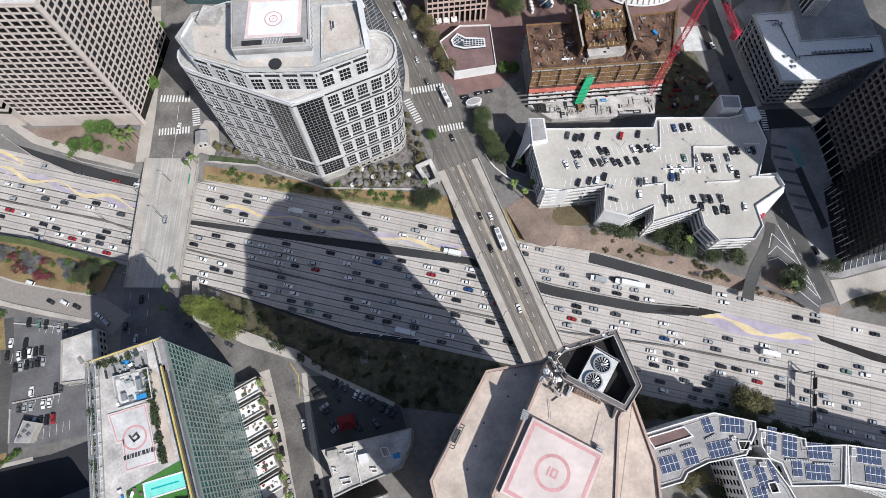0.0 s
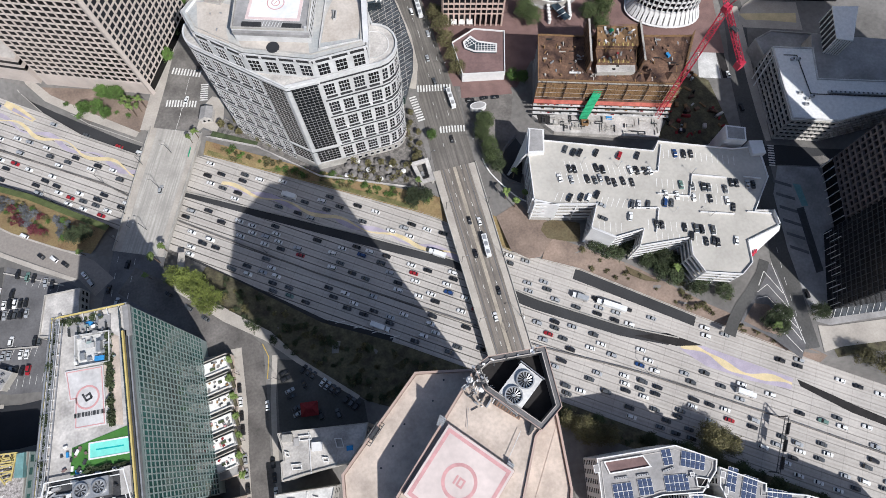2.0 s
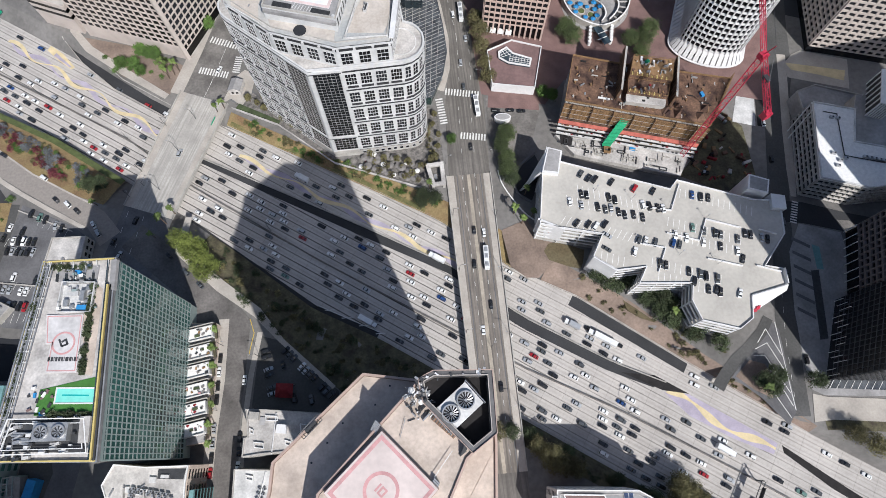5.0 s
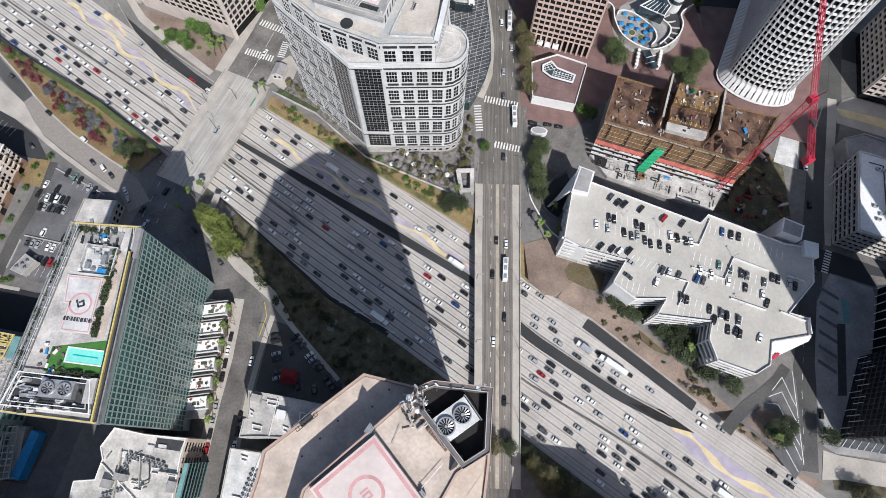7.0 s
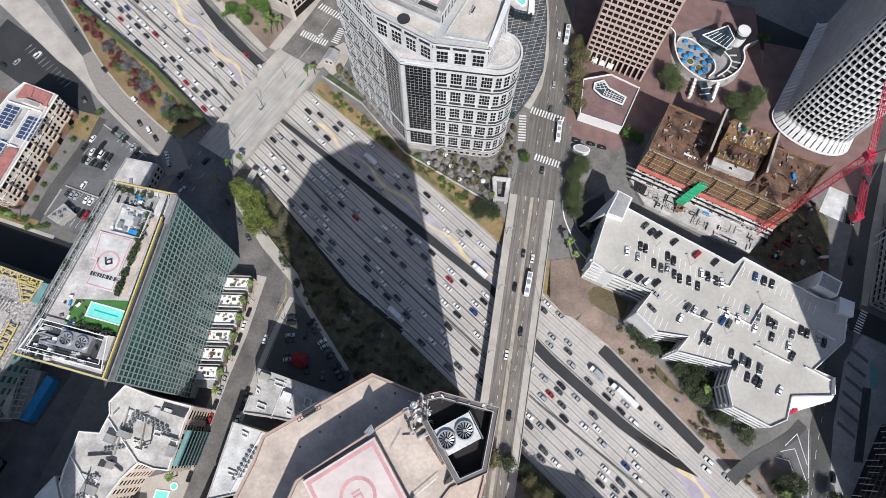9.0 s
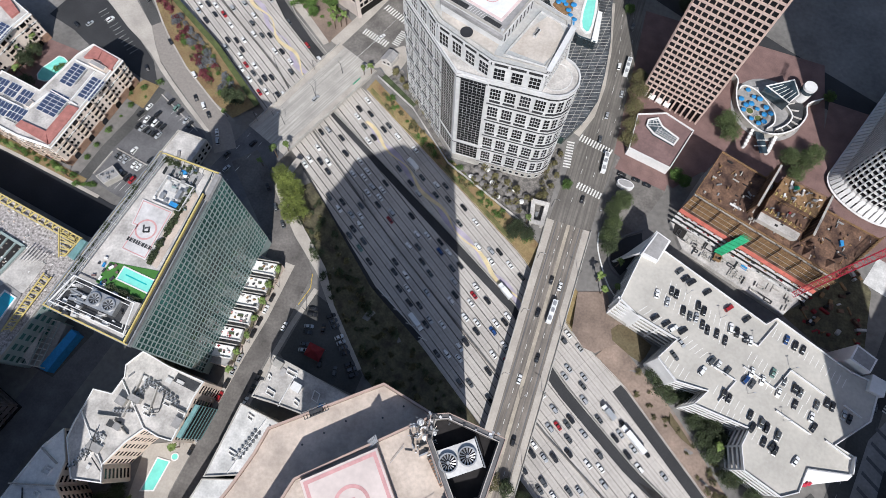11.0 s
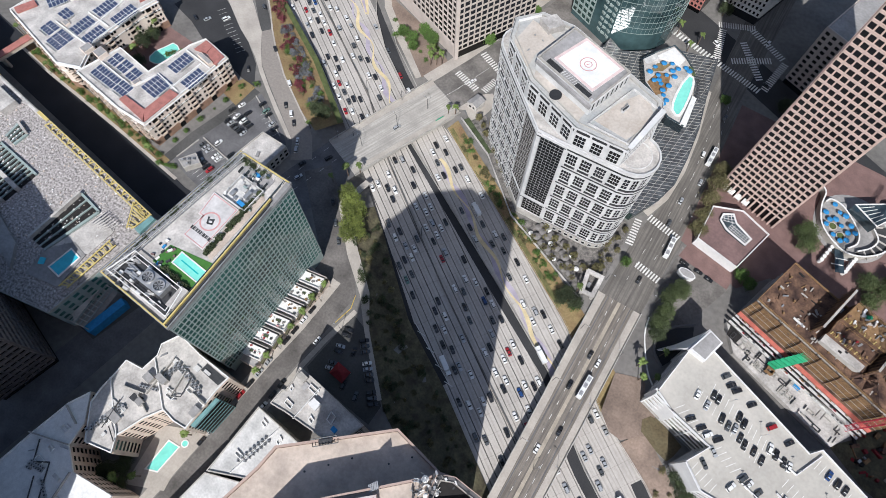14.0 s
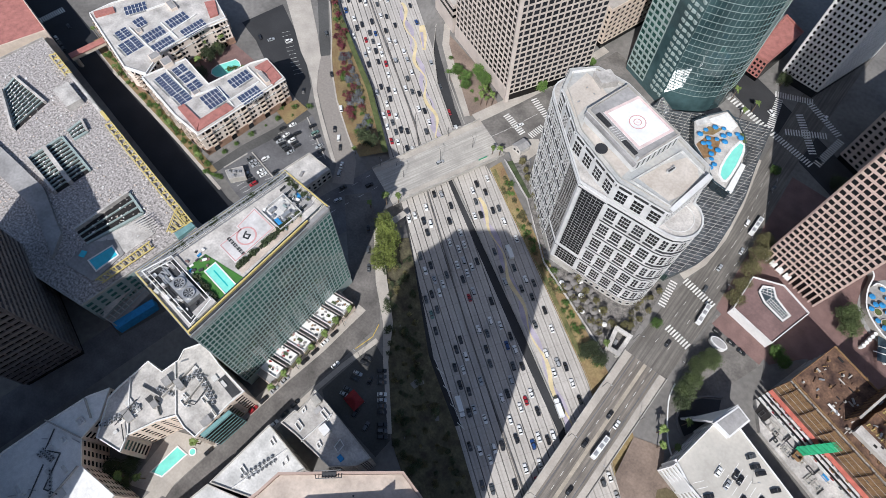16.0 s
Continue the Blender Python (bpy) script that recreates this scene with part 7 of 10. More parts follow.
    for i in range(60):
        p = Vector((174, 82)) + Vector((random.uniform(0, 30), random.uniform(-14, 24)))
        if inside(deck, p) or inside(deck, p, 1.5):
            continue
        part("site_debris", Shape().box((p.x, p.y, 0.1), (random.uniform(0.6, 5), random.uniform(0.4, 2), random.uniform(0.3, 2.2)), random.uniform(0, 180)),
             random.choice([M["timber"], M["steel"], M["rustdeck"], M["blackvoid"], M["redcloth"], M["redcloth"], M["roof_lt"]]), t)


construction()
# brown earth in the darker scrub colour, which holds part of its shade
lay("excavation", [(166, 74), (184, 63), (206, 58), (209, 98), (198, 112), (177, 84)], 0.03, M["scrub"], 0.05, "brown dug-over earth of the building site, darkened for shade", "ground patch")
lay("site_road", [(208, 137), (218, 136), (223.6, 122), (216.4, 97), (204.6, 101.7), (212, 118)], 0.06, M["roof_white"], 0.05, "pale sheeted strip beside the site", "ground patch")
# black sheet laid flat for the shade inside the slot
lay("site_slot", [(223.4, 120.6), (227.6, 121), (221.6, 95.6), (217.6, 97)], 0.07, M["blackvoid"], 0.05, "long black sheet for the shade in a slot along the site edge", "ground patch")
lay("yellow_forecourt", [(246.4, 134.4), (279, 124), (276, 117.6), (262, 124), (248.6, 129)], 0.1, M["mural_y"], 0.08, "tan and yellow paved forecourt band", "pavement")
lay("plain_forecourt", [(244.8, 124.6), (246.4, 134.4), (252, 139), (258, 141), (283, 131), (277, 112)], 0.08, M["walk_c"], 0.08, "pale paved forecourt below the beige block", "pavement")


# tower crane
def crane_body():
    t = thing("tower_crane", (169.5, 84.8, 0), "dark red lattice tower crane with a long jib", "crane")
    top = 86.0

    def lattice(a, b, w, step, nm):
        a, b = Vector(a), Vector(b)
        d = (b - a).normalized()
        x = d.orthogonal().normalized() if abs(d.z) > 0.9 else Vector((0, 0, 1)).cross(d).normalized()
        y = d.cross(x)
        ln = (b - a).length
        cs = [(x * sx + y * sy) * w / 2 for sx, sy in ((1, 1), (1, -1), (-1, -1), (-1, 1))]
        for c in cs:
            part(nm + "_chord", Shape().rod(a + c, b + c, 0.16, 5), M["crane"], t)
        s = Shape()
        k = 0
        while k * step < ln - 0.1:
            p, q = a + d * k * step, a + d * min(ln, (k + 1) * step)
            for i in range(4):
                c0, c1 = cs[i], cs[(i + 1) % 4]
                s.rod(p + (c0 if k % 2 else c1), q + (c1 if k % 2 else c0), 0.09, 3)
                s.rod(q + c0, q + c1, 0.08, 3)
            k += 1
        part(nm + "_bracing", s, M["crane"], t)

    lattice((169.5, 84.8, 0), (169.5, 84.8, top), 2.4, 2.6, "mast")
    part("cab", Shape().box((169.5, 84.8, top), (3.2, 3.0, 2.6), 20), M["crane"], t)
    jd = Vector((0.27, 0.963, 0))
    base = Vector((169.5, 84.8, top + 2))
    lattice(base + jd * 2, base + jd * 56 + Vector((0, 0, 4)), 1.6, 2.4, "jib")
    lattice(base - jd * 1, base - jd * 28, 1.8, 2.4, "counter_jib")
    q = base - jd * 27
    part("counterweight", Shape().box((q.x, q.y, q.z - 3.2), (3.0, 2.6, 3.6), 15), M["crane"], t)
    part("winch", Shape().box((base.x - jd.x * 12, base.y - jd.y * 12, base.z), (1.8, 3, 1.5), 15), M["steel_dk"], t)
    part("a_frame", Shape().rod(base, base + Vector((0, 0, 9)) - jd * 3, 0.22, 5), M["crane"], t)
    part("stay", Shape().rod(base + Vector((0, 0, 9)) - jd * 3, base + jd * 48 + Vector((0, 0, 10)), 0.07, 4), M["steel_dk"], t)
    part("stay", Shape().rod(base + Vector((0, 0, 9)) - jd * 3, base - jd * 19, 0.07, 4), M["steel_dk"], t)


crane_body()

# curved ramp walls at the car park's corner
rw = thing("ramp_walls", (80, 82, 0), "curved concrete ramp walls round a dark drive", "ramp")
rw.name = "curved_ramp"
pathwall("outer_wall", smooth([(92, 99), (84, 94), (77.5, 86), (78.6, 77), (85, 70.6)]), 0, 1.3, 0.7, M["crownwall"], rw)
pathwall("kerb", smooth([(70.5, 92), (71.8, 82.2), (78.9, 67.1), (84.2, 60.8)]), 0, 0.5, 0.6, M["umb_white"], rw)
lay("ramp_drive", [(92, 98), (84, 93), (78, 86), (79, 77.4), (85, 72), (90, 80), (94, 90)], 0.09, M["asphalt_dk"], 0.06, "dark curved drive beside the car park", "driveway")
lay("bare_soil", [(66, 58), (80, 62), (84, 52), (92, 46.5), (92, 39), (88, 36.3), (80, 30), (74, 31), (67, 38)], 0.12, M["soil_grey"], 0.05, "bare grey-brown earth beside the car park", "ground patch")
lay("dry_grass", [(119, 14), (130, 15), (138, 8), (138, 3), (134, -2), (126, 2), (120, 7)], -0.6, M["scrub_ol"], 0.6, "patch of dry olive grass on the bare slope", "ground patch")
lay("dry_grass", [(87, 38.4), (85.4, 43.6), (88.4, 47), (92, 47.2), (100, 44), (106, 41), (104, 35), (102, 31.4), (96.6, 33.2)], 0.16, M["scrub_ol"], 0.05, "patch of dry olive grass on the bare slope", "ground patch")

# brown-roofed pavilion at the plaza
pav = block("mall_pavilion", [(75.8, 141), (98.8, 135), (108, 161), (92, 168), (77, 163)], 6.5, M["white"], M["roof_brown"], "low pavilion with brown roof and angular skylight", "pavilion", rim=1.1)
sk = ccw([(83, 160.5), (88, 163), (91, 158.5), (100.5, 153.5), (98.5, 148.5), (87, 152.5), (82.6, 156.5)])
part("skylight", Shape().prism(sk, 6.6, 8.0), M["glass_bl"], pav)
part("skylight_frame", Shape().ring(sk, 7.9, 8.3, 0.25, 0.9), M["white"], pav)
bars = Shape()
for i in range(8):
    p = Vector((87.4, 152.6)).lerp(Vector((98.4, 148.7)), i / 7)
    bars.wallstrip(p, p + Vector((1.9, 5.0)), 8.0, 8.15, 0.22)
for k in (0.28, 0.52, 0.76):
    bars.wallstrip(Vector((87.4, 152.6)) + Vector((1.9, 5.0)) * k, Vector((98.4, 148.7)) + Vector((1.9, 5.0)) * k, 8.0, 8.13, 0.2)
for k in (0.2, 0.5, 0.8):
    bars.wallstrip(Vector((83, 160.2)).lerp(Vector((87.6, 162.6)), k), Vector((83, 156.6)).lerp(Vector((90.4, 157.4)), k), 8.0, 8.13, 0.22)
    bars.wallstrip(Vector((83, 160.2)).lerp(Vector((83.4, 155.8)), k), Vector((87.8, 162.6)).lerp(Vector((90.6, 157)), k), 8.0, 8.13, 0.22)
part("glazing_bar", bars, M["white"], pav)

# sunken rotunda with parasols
rot = thing("rotunda", (148, 190, 0), "round sunken court with grey balconies, white rims and blue parasols", "rotunda")
OUT = smooth([(126, 206), (128.7, 202.2), (128.6, 193.1), (131.5, 182.9), (138.9, 175.6), (147.0, 172.3), (155.6, 174.3), (163.7, 180.9), (167.8, 189.3), (168.1, 197.1), (176, 203)])
INN = smooth([(131, 198.5), (133.1, 201.4), (139.5, 200.3), (146.5, 194.0), (151.3, 187.7), (151.8, 181.3), (148.1, 176.6)])
SEC = smooth([(155.4, 196.4), (156.3, 194.4), (160.5, 188.0), (158.2, 181.6), (152.4, 176.3)])
part("court_floor", Shape().disc((148, 191), 20.2, 0.13, 0.3, 40), M["roof_grey"], rot)
part("upper_court", Shape().prism(ccw(INN[6:] + [(148, 175), (156, 176), (163, 182.5), (166.6, 190), (166, 197), (158, 205), (143, 204)]), 0.3, 1.6), M["roof_grey"], rot)
part("upper_balcony", Shape().prism(ccw(SEC + [(155.6, 175.6), (163, 182), (166.8, 189.6), (166.4, 198)]), 1.6, 3.0), M["steel_dk"], rot)
for nm, line, z0, z1 in (("outer_wall", OUT, 0.1, 4.6), ("inner_wall", INN, 0.3, 2.6), ("balcony_wall", SEC, 1.6, 3.8)):
    pathwall(nm, line, z0, z1, 0.45, M["wallc"], rot)
    pathwall(nm + "_rim", line, z1, z1 + 0.25, 0.75, M["umb_white"], rot)
for i in range(7):
    p = Vector(SEC[min(len(SEC) - 1, 2 + i * 2)])
    part("stair_rib", Shape().wallstrip(p, p + (p - Vector((147, 190))).normalized() * 5.5, 3.0, 3.8, 0.5), M["roof_lt"], rot)
for c in ((138.6, 186.9), (143.6, 183.2)):
    part("flower_bed", Shape().disc(c, 1.9, 0.3, 0.8, 14), M["lawn"], rot)
    part("bed_edge", Shape().hoop(c, 1.9, 2.3, 0.3, 0.9, 18), M["roof_be"], rot)
gl = ccw([(142.7, 199.3), (157.4, 207.7), (160.7, 198.7), (155.7, 191.6)])
part("glass_bridge", Shape().prism(gl, 0.3, 8.6), M["glass_bl"], rot)
part("bridge_frame", Shape().ring(gl, 8.6, 9.0, 0.2, 0.6), M["umb_white"], rot)
for i in range(7):
    p, q = Vector((142.7, 199.3)).lerp(Vector((155.7, 191.6)), i / 6), Vector((150, 203.5)).lerp(Vector((160.7, 198.7)), i / 6)
    part("roof_bar", Shape().wallstrip(p, q, 8.65, 8.9, 0.3), M["umb_white"], rot)
part("stair_drum", Shape().disc((165, 203), 3.6, 0.1, 12, 20), M["white"], rot)
part("drum_band", Shape().hoop((165, 203), 3.4, 3.75, 8, 10.5, 20), M["glass_bl"], rot)
for i in range(6):
    for x, y in ((141.1 - i * 0.72, 175.3 - i * 2.4), (153.0 - i * 0.6, 171.9 - i * 1.9)):
        part("column_cap", Shape().disc((x, y), 1.0, 0.1, 3.4, 12), M["umb_white"], rot)
part("pergola", Shape().box((145.6, 166.5, 3.2), (4.5, 13, 0.3), 16), M["glass_bl"], rot)
for i in range(2):
    part("pergola_beam", Shape().box((145.0 + i * 1.2, 164 + i * 4, 3.5), (6, 0.4, 0.3), 16), M["umb_white"], rot)

# L-shaped block to the east, with a raised part
LB = [(237, 96.5), (225.5, 54), (247.7, 45), (285, 43), (291, 55.7), (300, 82), (262, 98), (257.2, 89)]
lb = block("east_block", LB, 19, M["wallc"], M["roof_grey"], "grey concrete block with a pale L-shaped roof", "office block", rim=0)
mem = ccw([(237, 96.5), (225.5, 54), (247.7, 45), (285, 43), (291, 55.7), (250, 71), (257.2, 89)])
part("white_membrane", Shape().prism(mem, 19.1, 20.0), M["umb_white"], lb)
part("membrane_kerb", Shape().ring(mem, 20.0, 20.7, 0.1, 0.6), M["roof_white"], lb)
pent = ccw([(262, 85), (268.5, 81.6), (282, 99), (270, 103)])
part("penthouse", Shape().prism(pent, 19.1, 31), M["darkstone"], lb)
part("penthouse_roof", Shape().prism(offset(pent, 0.6), 31, 31.6), M["umb_white"], lb)
for P, Q in zip(pent, pent[1:] + pent[:1]):
    for i in range(6):
        p = Vector(P).lerp(Vector(Q), i / 6)
        part("penthouse_fin", Shape().box((p.x, p.y, 19.1), (0.7, 0.7, 12), -25), M["umb_white"], lb)
for P, Q, m in (((237, 96.5), (225.5, 54), 12), ((225.5, 54), (247.7, 45), 8), ((247.7, 45), (285, 43), 12)):
    facade(lb, P, Q, 1, 18.8, m, 5, M["wallc"], M["glass_dk"], 0.22, 0.42, 0.5, 20)
    d = (Vector(Q) - Vector(P)).normalized()
    n = Vector((d.y, -d.x))
    for k in range(5):
        part("sill_band", Shape().wallstrip(P, Q, 0.8 + k * 3.56, 1.3 + k * 3.56, 0.5, 0.7), M["roof_lt"], lb)
    for i in range(m + 1):
        p = Vector(P).lerp(Vector(Q), i / m)
        part("fin", Shape().wallstrip(p, p + n * 0.75, 0, 19.0, 0.3), M["wallc"], lb)
for k in (0.0, 0.1):
    p = Vector((237, 96.5)).lerp(Vector((225.5, 54)), k)
    part("brace_beam", Shape().rod((p.x, p.y, 19.5), (p.x - 4.6, p.y - 5.5, 0.5), 0.35, 5), M["umb_white"], lb)
lowr = ccw([(238.5, 109.5), (238, 98), (257.4, 90), (264, 99), (274, 101.5), (250, 112)])
part("low_roof", Shape().prism(lowr, 0, 9.5), M["roof_grey"], lb)
part("low_parapet", Shape().ring(lowr, 9.5, 10.6, 0.0, 0.5), M["wallc"], lb)
units([(251.5 + i * 2.2, 61.6 - i * 0.86) for i in range(14)] + [(236.5, 66), (238.4, 61.6), (236.2, 59), (241.5, 62.4), (243, 86), (246, 85)], 20.0, -22, 1.1)
for a, b in (((240, 90), (246.5, 87.6)), ((246.5, 87.6), (241.6, 64)), ((241.6, 64), (281, 49)), ((281, 49), (283, 53.5))):
    part("roof_pipe", Shape().rod((*a, 20.4), (*b, 20.4), 0.25, 6), M["steel_dk"], lb)

# small kiosk, gatehouse, plaza pavilion
kk = thing("oval_kiosk", (78.6, 122, 0), "oval white kiosk with a grey roof", "kiosk")
part("wall", Shape().disc((78.6, 122), 4.6, 0.1, 3.2, 28, 2.4, radians(-8)), M["white"], kk)
part("roof", Shape().disc((78.6, 122), 3.9, 3.2, 3.4, 28, 1.8, radians(-8)), M["roof_grey"], kk)
pv = thing("plaza_gateway", (37, 92.5, 0), "white open frame gateway at the cafe plaza", "gateway")
gp = ccw([(32.4, 99.4), (42.0, 99.4), (41.6, 86.0), (34, 86.0)])
part("beam", Shape().ring(gp, 3.6, 4.6, 0.0, 2.2), M["wallc"], pv)
part("cap", Shape().ring(gp, 4.6, 4.75, 0.05, 2.0), M["roof_lt"], pv)
for p in offset(gp, -1.0):
    part("pillar", Shape().box((*p, 0.1), (1.4, 1.4, 3.6)), M["wallc"], pv)
part("table", Shape().box((37, 93, 0.1), (1.5, 3, 0.75)), M["steel"], pv)
hut = thing("gatehouse", (-64.4, 163.8, 0), "small pale gatehouse with a grey pitched roof", "gatehouse")
hp = ccw([(-68.6, 160.6), (-66.0, 168.0), (-60.3, 166.0), (-62.5, 159.6)])
part("wall", Shape().prism(hp, 0, 4.6), M["roof_lt"], hut)
ridge = [((hp[0][0] + hp[3][0]) / 2, (hp[0][1] + hp[3][1]) / 2), ((hp[1][0] + hp[2][0]) / 2, (hp[1][1] + hp[2][1]) / 2)]
ho = offset(hp, 0.4)
part("roof", Shape().quad((*ho[0], 4.5), (*ho[1], 4.5), (*ridge[1], 6.0), (*ridge[0], 6.0)).quad((*ho[2], 4.5), (*ho[3], 4.5), (*ridge[0], 6.0), (*ridge[1], 6.0)), M["roof_grey"], hut)
for k in (0.3, 0.7):
    p = Vector(hp[3]).lerp(Vector(hp[0]), k)
    part("window", Shape().box((p.x, p.y, 1.4), (1.2, 0.2, 1.5), math.degrees(math.atan2(hp[0][1] - hp[3][1], hp[0][0] - hp[3][0]))), M["glass_dk"], hut)
lay("gate_path", [(-70, 158), (-58, 164), (-52, 156), (-60, 150)], 0.07, M["asphalt_lot"], 0.1, "grey paved path behind the gatehouse", "path")
lay("hedge_bed", [(-66, 151.4), (-44, 137.4), (-42, 139.6), (-64, 154)], 0.5, M["leaf_d"], 0.5, "clipped dark hedge behind a white wall", "hedge", kind="")
pw = Shape().wallstrip((-68, 151.6), (-43.4, 137.2), -0.2, 1.4, 0.5).wallstrip((-43.4, 137.2), (-15.4, 109.6), -0.2, 1.2, 0.5).wallstrip((-15.4, 109.6), (26, 89.2), -0.2, 1.1, 0.6).wallstrip((26, 89.2), (35, 84.6), -0.2, 1.1, 0.6)
tagged(part("garden_wall", pw, M["roof_lt"]), "long low pale garden wall above the slope", "wall", kind="structure")

# small roof by the parking lot, and the white sheds beside it
lowb = block("lot_building", [(-60.7, -14.6), (-52.7, -16), (-23.4, -22.4), (-26.2, -28), (-35, -35), (-55.8, -33.6), (-63.2, -33.6), (-62, -26.3), (-60.6, -26), (-60.2, -20.6)], 27, M["wallc"], M["roof_lt"], "low flat-roofed block with pale roof and blue tarpaulin", windows=(4, 4, M["wallc"], M["glass_dk"]))
part("stair_head", Shape().box((-46, -25, 27.1), (4.2, 3.6, 2.4), -13), M["white"], lowb)
part("tarp", Shape().box((-33.4, -29.8, 27.1), (2.6, 2.0, 0.9), -13), M["umb_blue"], lowb, "blue tarpaulin")
part("skylight", Shape().box((-54, -20.5, 27.1), (2.2, 3.2, 0.5), -13), M["roof_grey"], lowb)
wr = block("white_shed", [(-70.4, -37.4), (-45, -42), (-56, -64), (-74.4, -70)], 15, M["wallc"], M["roof_white"], "row building with white membrane roof", windows=(4, 4, M["wallc"], M["glass_dk"]))
for x, y, w, h, own, z in ((-50, -20, 5, 2.2, lowb, 27.15), (-37, -26.4, 3.0, 4.0, lowb, 27.15), (-56, -30, 4, 2.4, lowb, 27.15), (-44, -31, 2.4, 2.0, lowb, 27.15), (-58.6, -24, 1.6, 2.0, lowb, 27.15), (-64, -42, 3, 2, wr, 15.15), (-54, -45, 2, 3, wr, 15.15), (-66, -58, 4, 2, wr, 15.15)):
    part("roof_curb", Shape().ring(ccw([(x - w / 2, y - h / 2 + 0.5), (x + w / 2, y - h / 2 - 0.5), (x + w / 2, y + h / 2 - 0.5), (x - w / 2, y + h / 2 + 0.5)]), z, z + 0.9, 0.0, 0.3), M["umb_white"], own)
part("roof_screen", Shape().wallstrip((-59, -17.4), (-55, -18.4), 27.15, 29.4, 3.0), M["wallc"], lowb)
part("roof_divide", Shape().wallstrip((-48, -18.2), (-51, -34.4), 27.15, 27.9, 0.35), M["white"], lowb)
part("roof_divide", Shape().wallstrip((-57, -40.5), (-65, -66), 15.15, 15.9, 0.35), M["white"], wr)
units([(-60 - i * 0.7, -47 - i * 1.9) for i in range(8)] + [(-58 - i * 0.7, -47.5 - i * 1.9) for i in range(7)], 15.2, 20, 0.8)
wr2 = block("white_shed", [(-75, -71), (-56, -66), (-52, -110), (-84, -110)], 14, M["wallc"], M["roof_white"], "row building with white membrane roof")

# apartment blocks south of the hotel
apA = block("apartment_block", [(-116.7, -28), (-103.7, -31.1), (-86.2, -33.2), (-87.6, -40), (-89.4, -59.6), (-95.9, -59.6), (-102.5, -58), (-107.7, -64.8), (-113, -75.6), (-110.2, -82.2), (-123, -84), (-132, -69.8), (-132.1, -63.8), (-131, -55.1), (-130.4, -48.6), (-121.8, -48.3), (-119.9, -40.4), (-121.5, -35.5)], 24, M["stucco"], M["roof_lt"],
            "cream apartment block with stepped white roofs", "apartment block", rim_m=M["umb_white"], windows=(3.6, 3.4, M["stucco"], M["glass_dk"]))
for a, b in (((-112, -38), (-113, -56)), ((-116, -58), (-108, -62)), ((-124, -58), (-114, -56.4)), ((-96, -46), (-88, -47.4)), ((-104, -40), (-103, -52))):
    part("roof_upstand", Shape().wallstrip(a, b, 24.2, 25.9, 0.4), M["wallc"], apA)
for x, y, sx, sy, h in ((-116, -50, 4, 3, 2.6), (-110.6, -47.6, 5, 2.4, 3.0), (-113, -60, 3, 2.4, 2.2), (-90, -52, 3, 4, 1.6), (-119, -70, 6, 3, 1.4)):
    part("roof_house", Shape().box((x, y, 24.2), (sx, sy, h), -12), M["wallc"], apA)
    part("roof_house_lid", Shape().box((x, y, 24.2 + h), (sx + 0.3, sy + 0.3, 0.15), -12), M["roof_grey"], apA)
for a, b in (((-100, -41), (-99, -50)), ((-99, -50), (-104, -52)), ((-118, -74), (-112, -78)), ((-121, -63), (-120, -76))):
    part("roof_pipe", Shape().rod((*a, 25.7), (*b, 25.7), 0.22, 6), M["steel_dk"], apA)
# dark sheet on the roof paints the shade down in the well
part("roof_well", Shape().prism(ccw([(-98.4, -32.7), (-87.2, -34.3), (-88.4, -38.4), (-99.1, -36.5)]), 24.2, 24.3), M["steel_dk"], apA)
part("teal_bay", Shape().prism(ccw([(-86.4, -43), (-84.6, -43), (-87.0, -57.6), (-89, -57.6)]), 0, 23.2), M["tealwall"], apA, "teal clad bay")
for k in range(6):
    part("bay_window_band", Shape().wallstrip((-84.5, -43.4), (-86.9, -57.4), 2 + k * 3.6, 3.6 + k * 3.6, 0.3), M["glass_dk"], apA)
units([(-109.6 + i * 1.16, -39.1 - i * 0.36 + (0.7 if i % 2 else -0.7)) for i in range(15)] + [(-111.1 + i * 0.36 + (0.5 if i % 2 else -0.5), -47.7 + i * 1.1) for i in range(8)]
      + [(-124.8 + i * 0.4 + (0.6 if i % 2 else -0.6), -79.5 + i * 0.98) for i in range(16)] + [(-117.3 + i * 1.4, -54.6 + i * 0.4) for i in range(6)], 24.3, -17, 0.85)
part("wing_wall", Shape().wallstrip((-102.5, -58), (-119.9, -42), 24.1, 25.2, 0.35), M["umb_white"], apA)
part("wing_wall", Shape().wallstrip((-113, -75.6), (-131.4, -58), 24.1, 25.2, 0.35), M["umb_white"], apA)
# dark sheet on the roof paints the shade in the gap
part("roof_gap", Shape().prism(ccw([(-118.4, -58.3), (-112.9, -57.9), (-113.8, -61.5), (-118.9, -61.0)]), 24.2, 24.3), M["steel_dk"], apA)
apB = block("apartment_block", [(-150, -110.7), (-145, -91.7), (-139.9, -74.9), (-134.9, -66.8), (-128.4, -78), (-127.9, -88), (-119, -95.3), (-99.1, -94.8), (-98, -126), (-148, -128)], 24, M["stucco"], M["umb_white"],
            "cream apartment block with pale roof in half shade", "apartment block", rim_m=M["umb_white"], windows=(3.6, 3.4, M["stucco"], M["glass_dk"]))
units([(-137 + (i % 6) * 1.2, -100 - (i // 6) * 1.4) for i in range(14)] + [(-128 + i * 1.2, -104 - i * 0.9) for i in range(10)], 24.2, 15, 0.8)
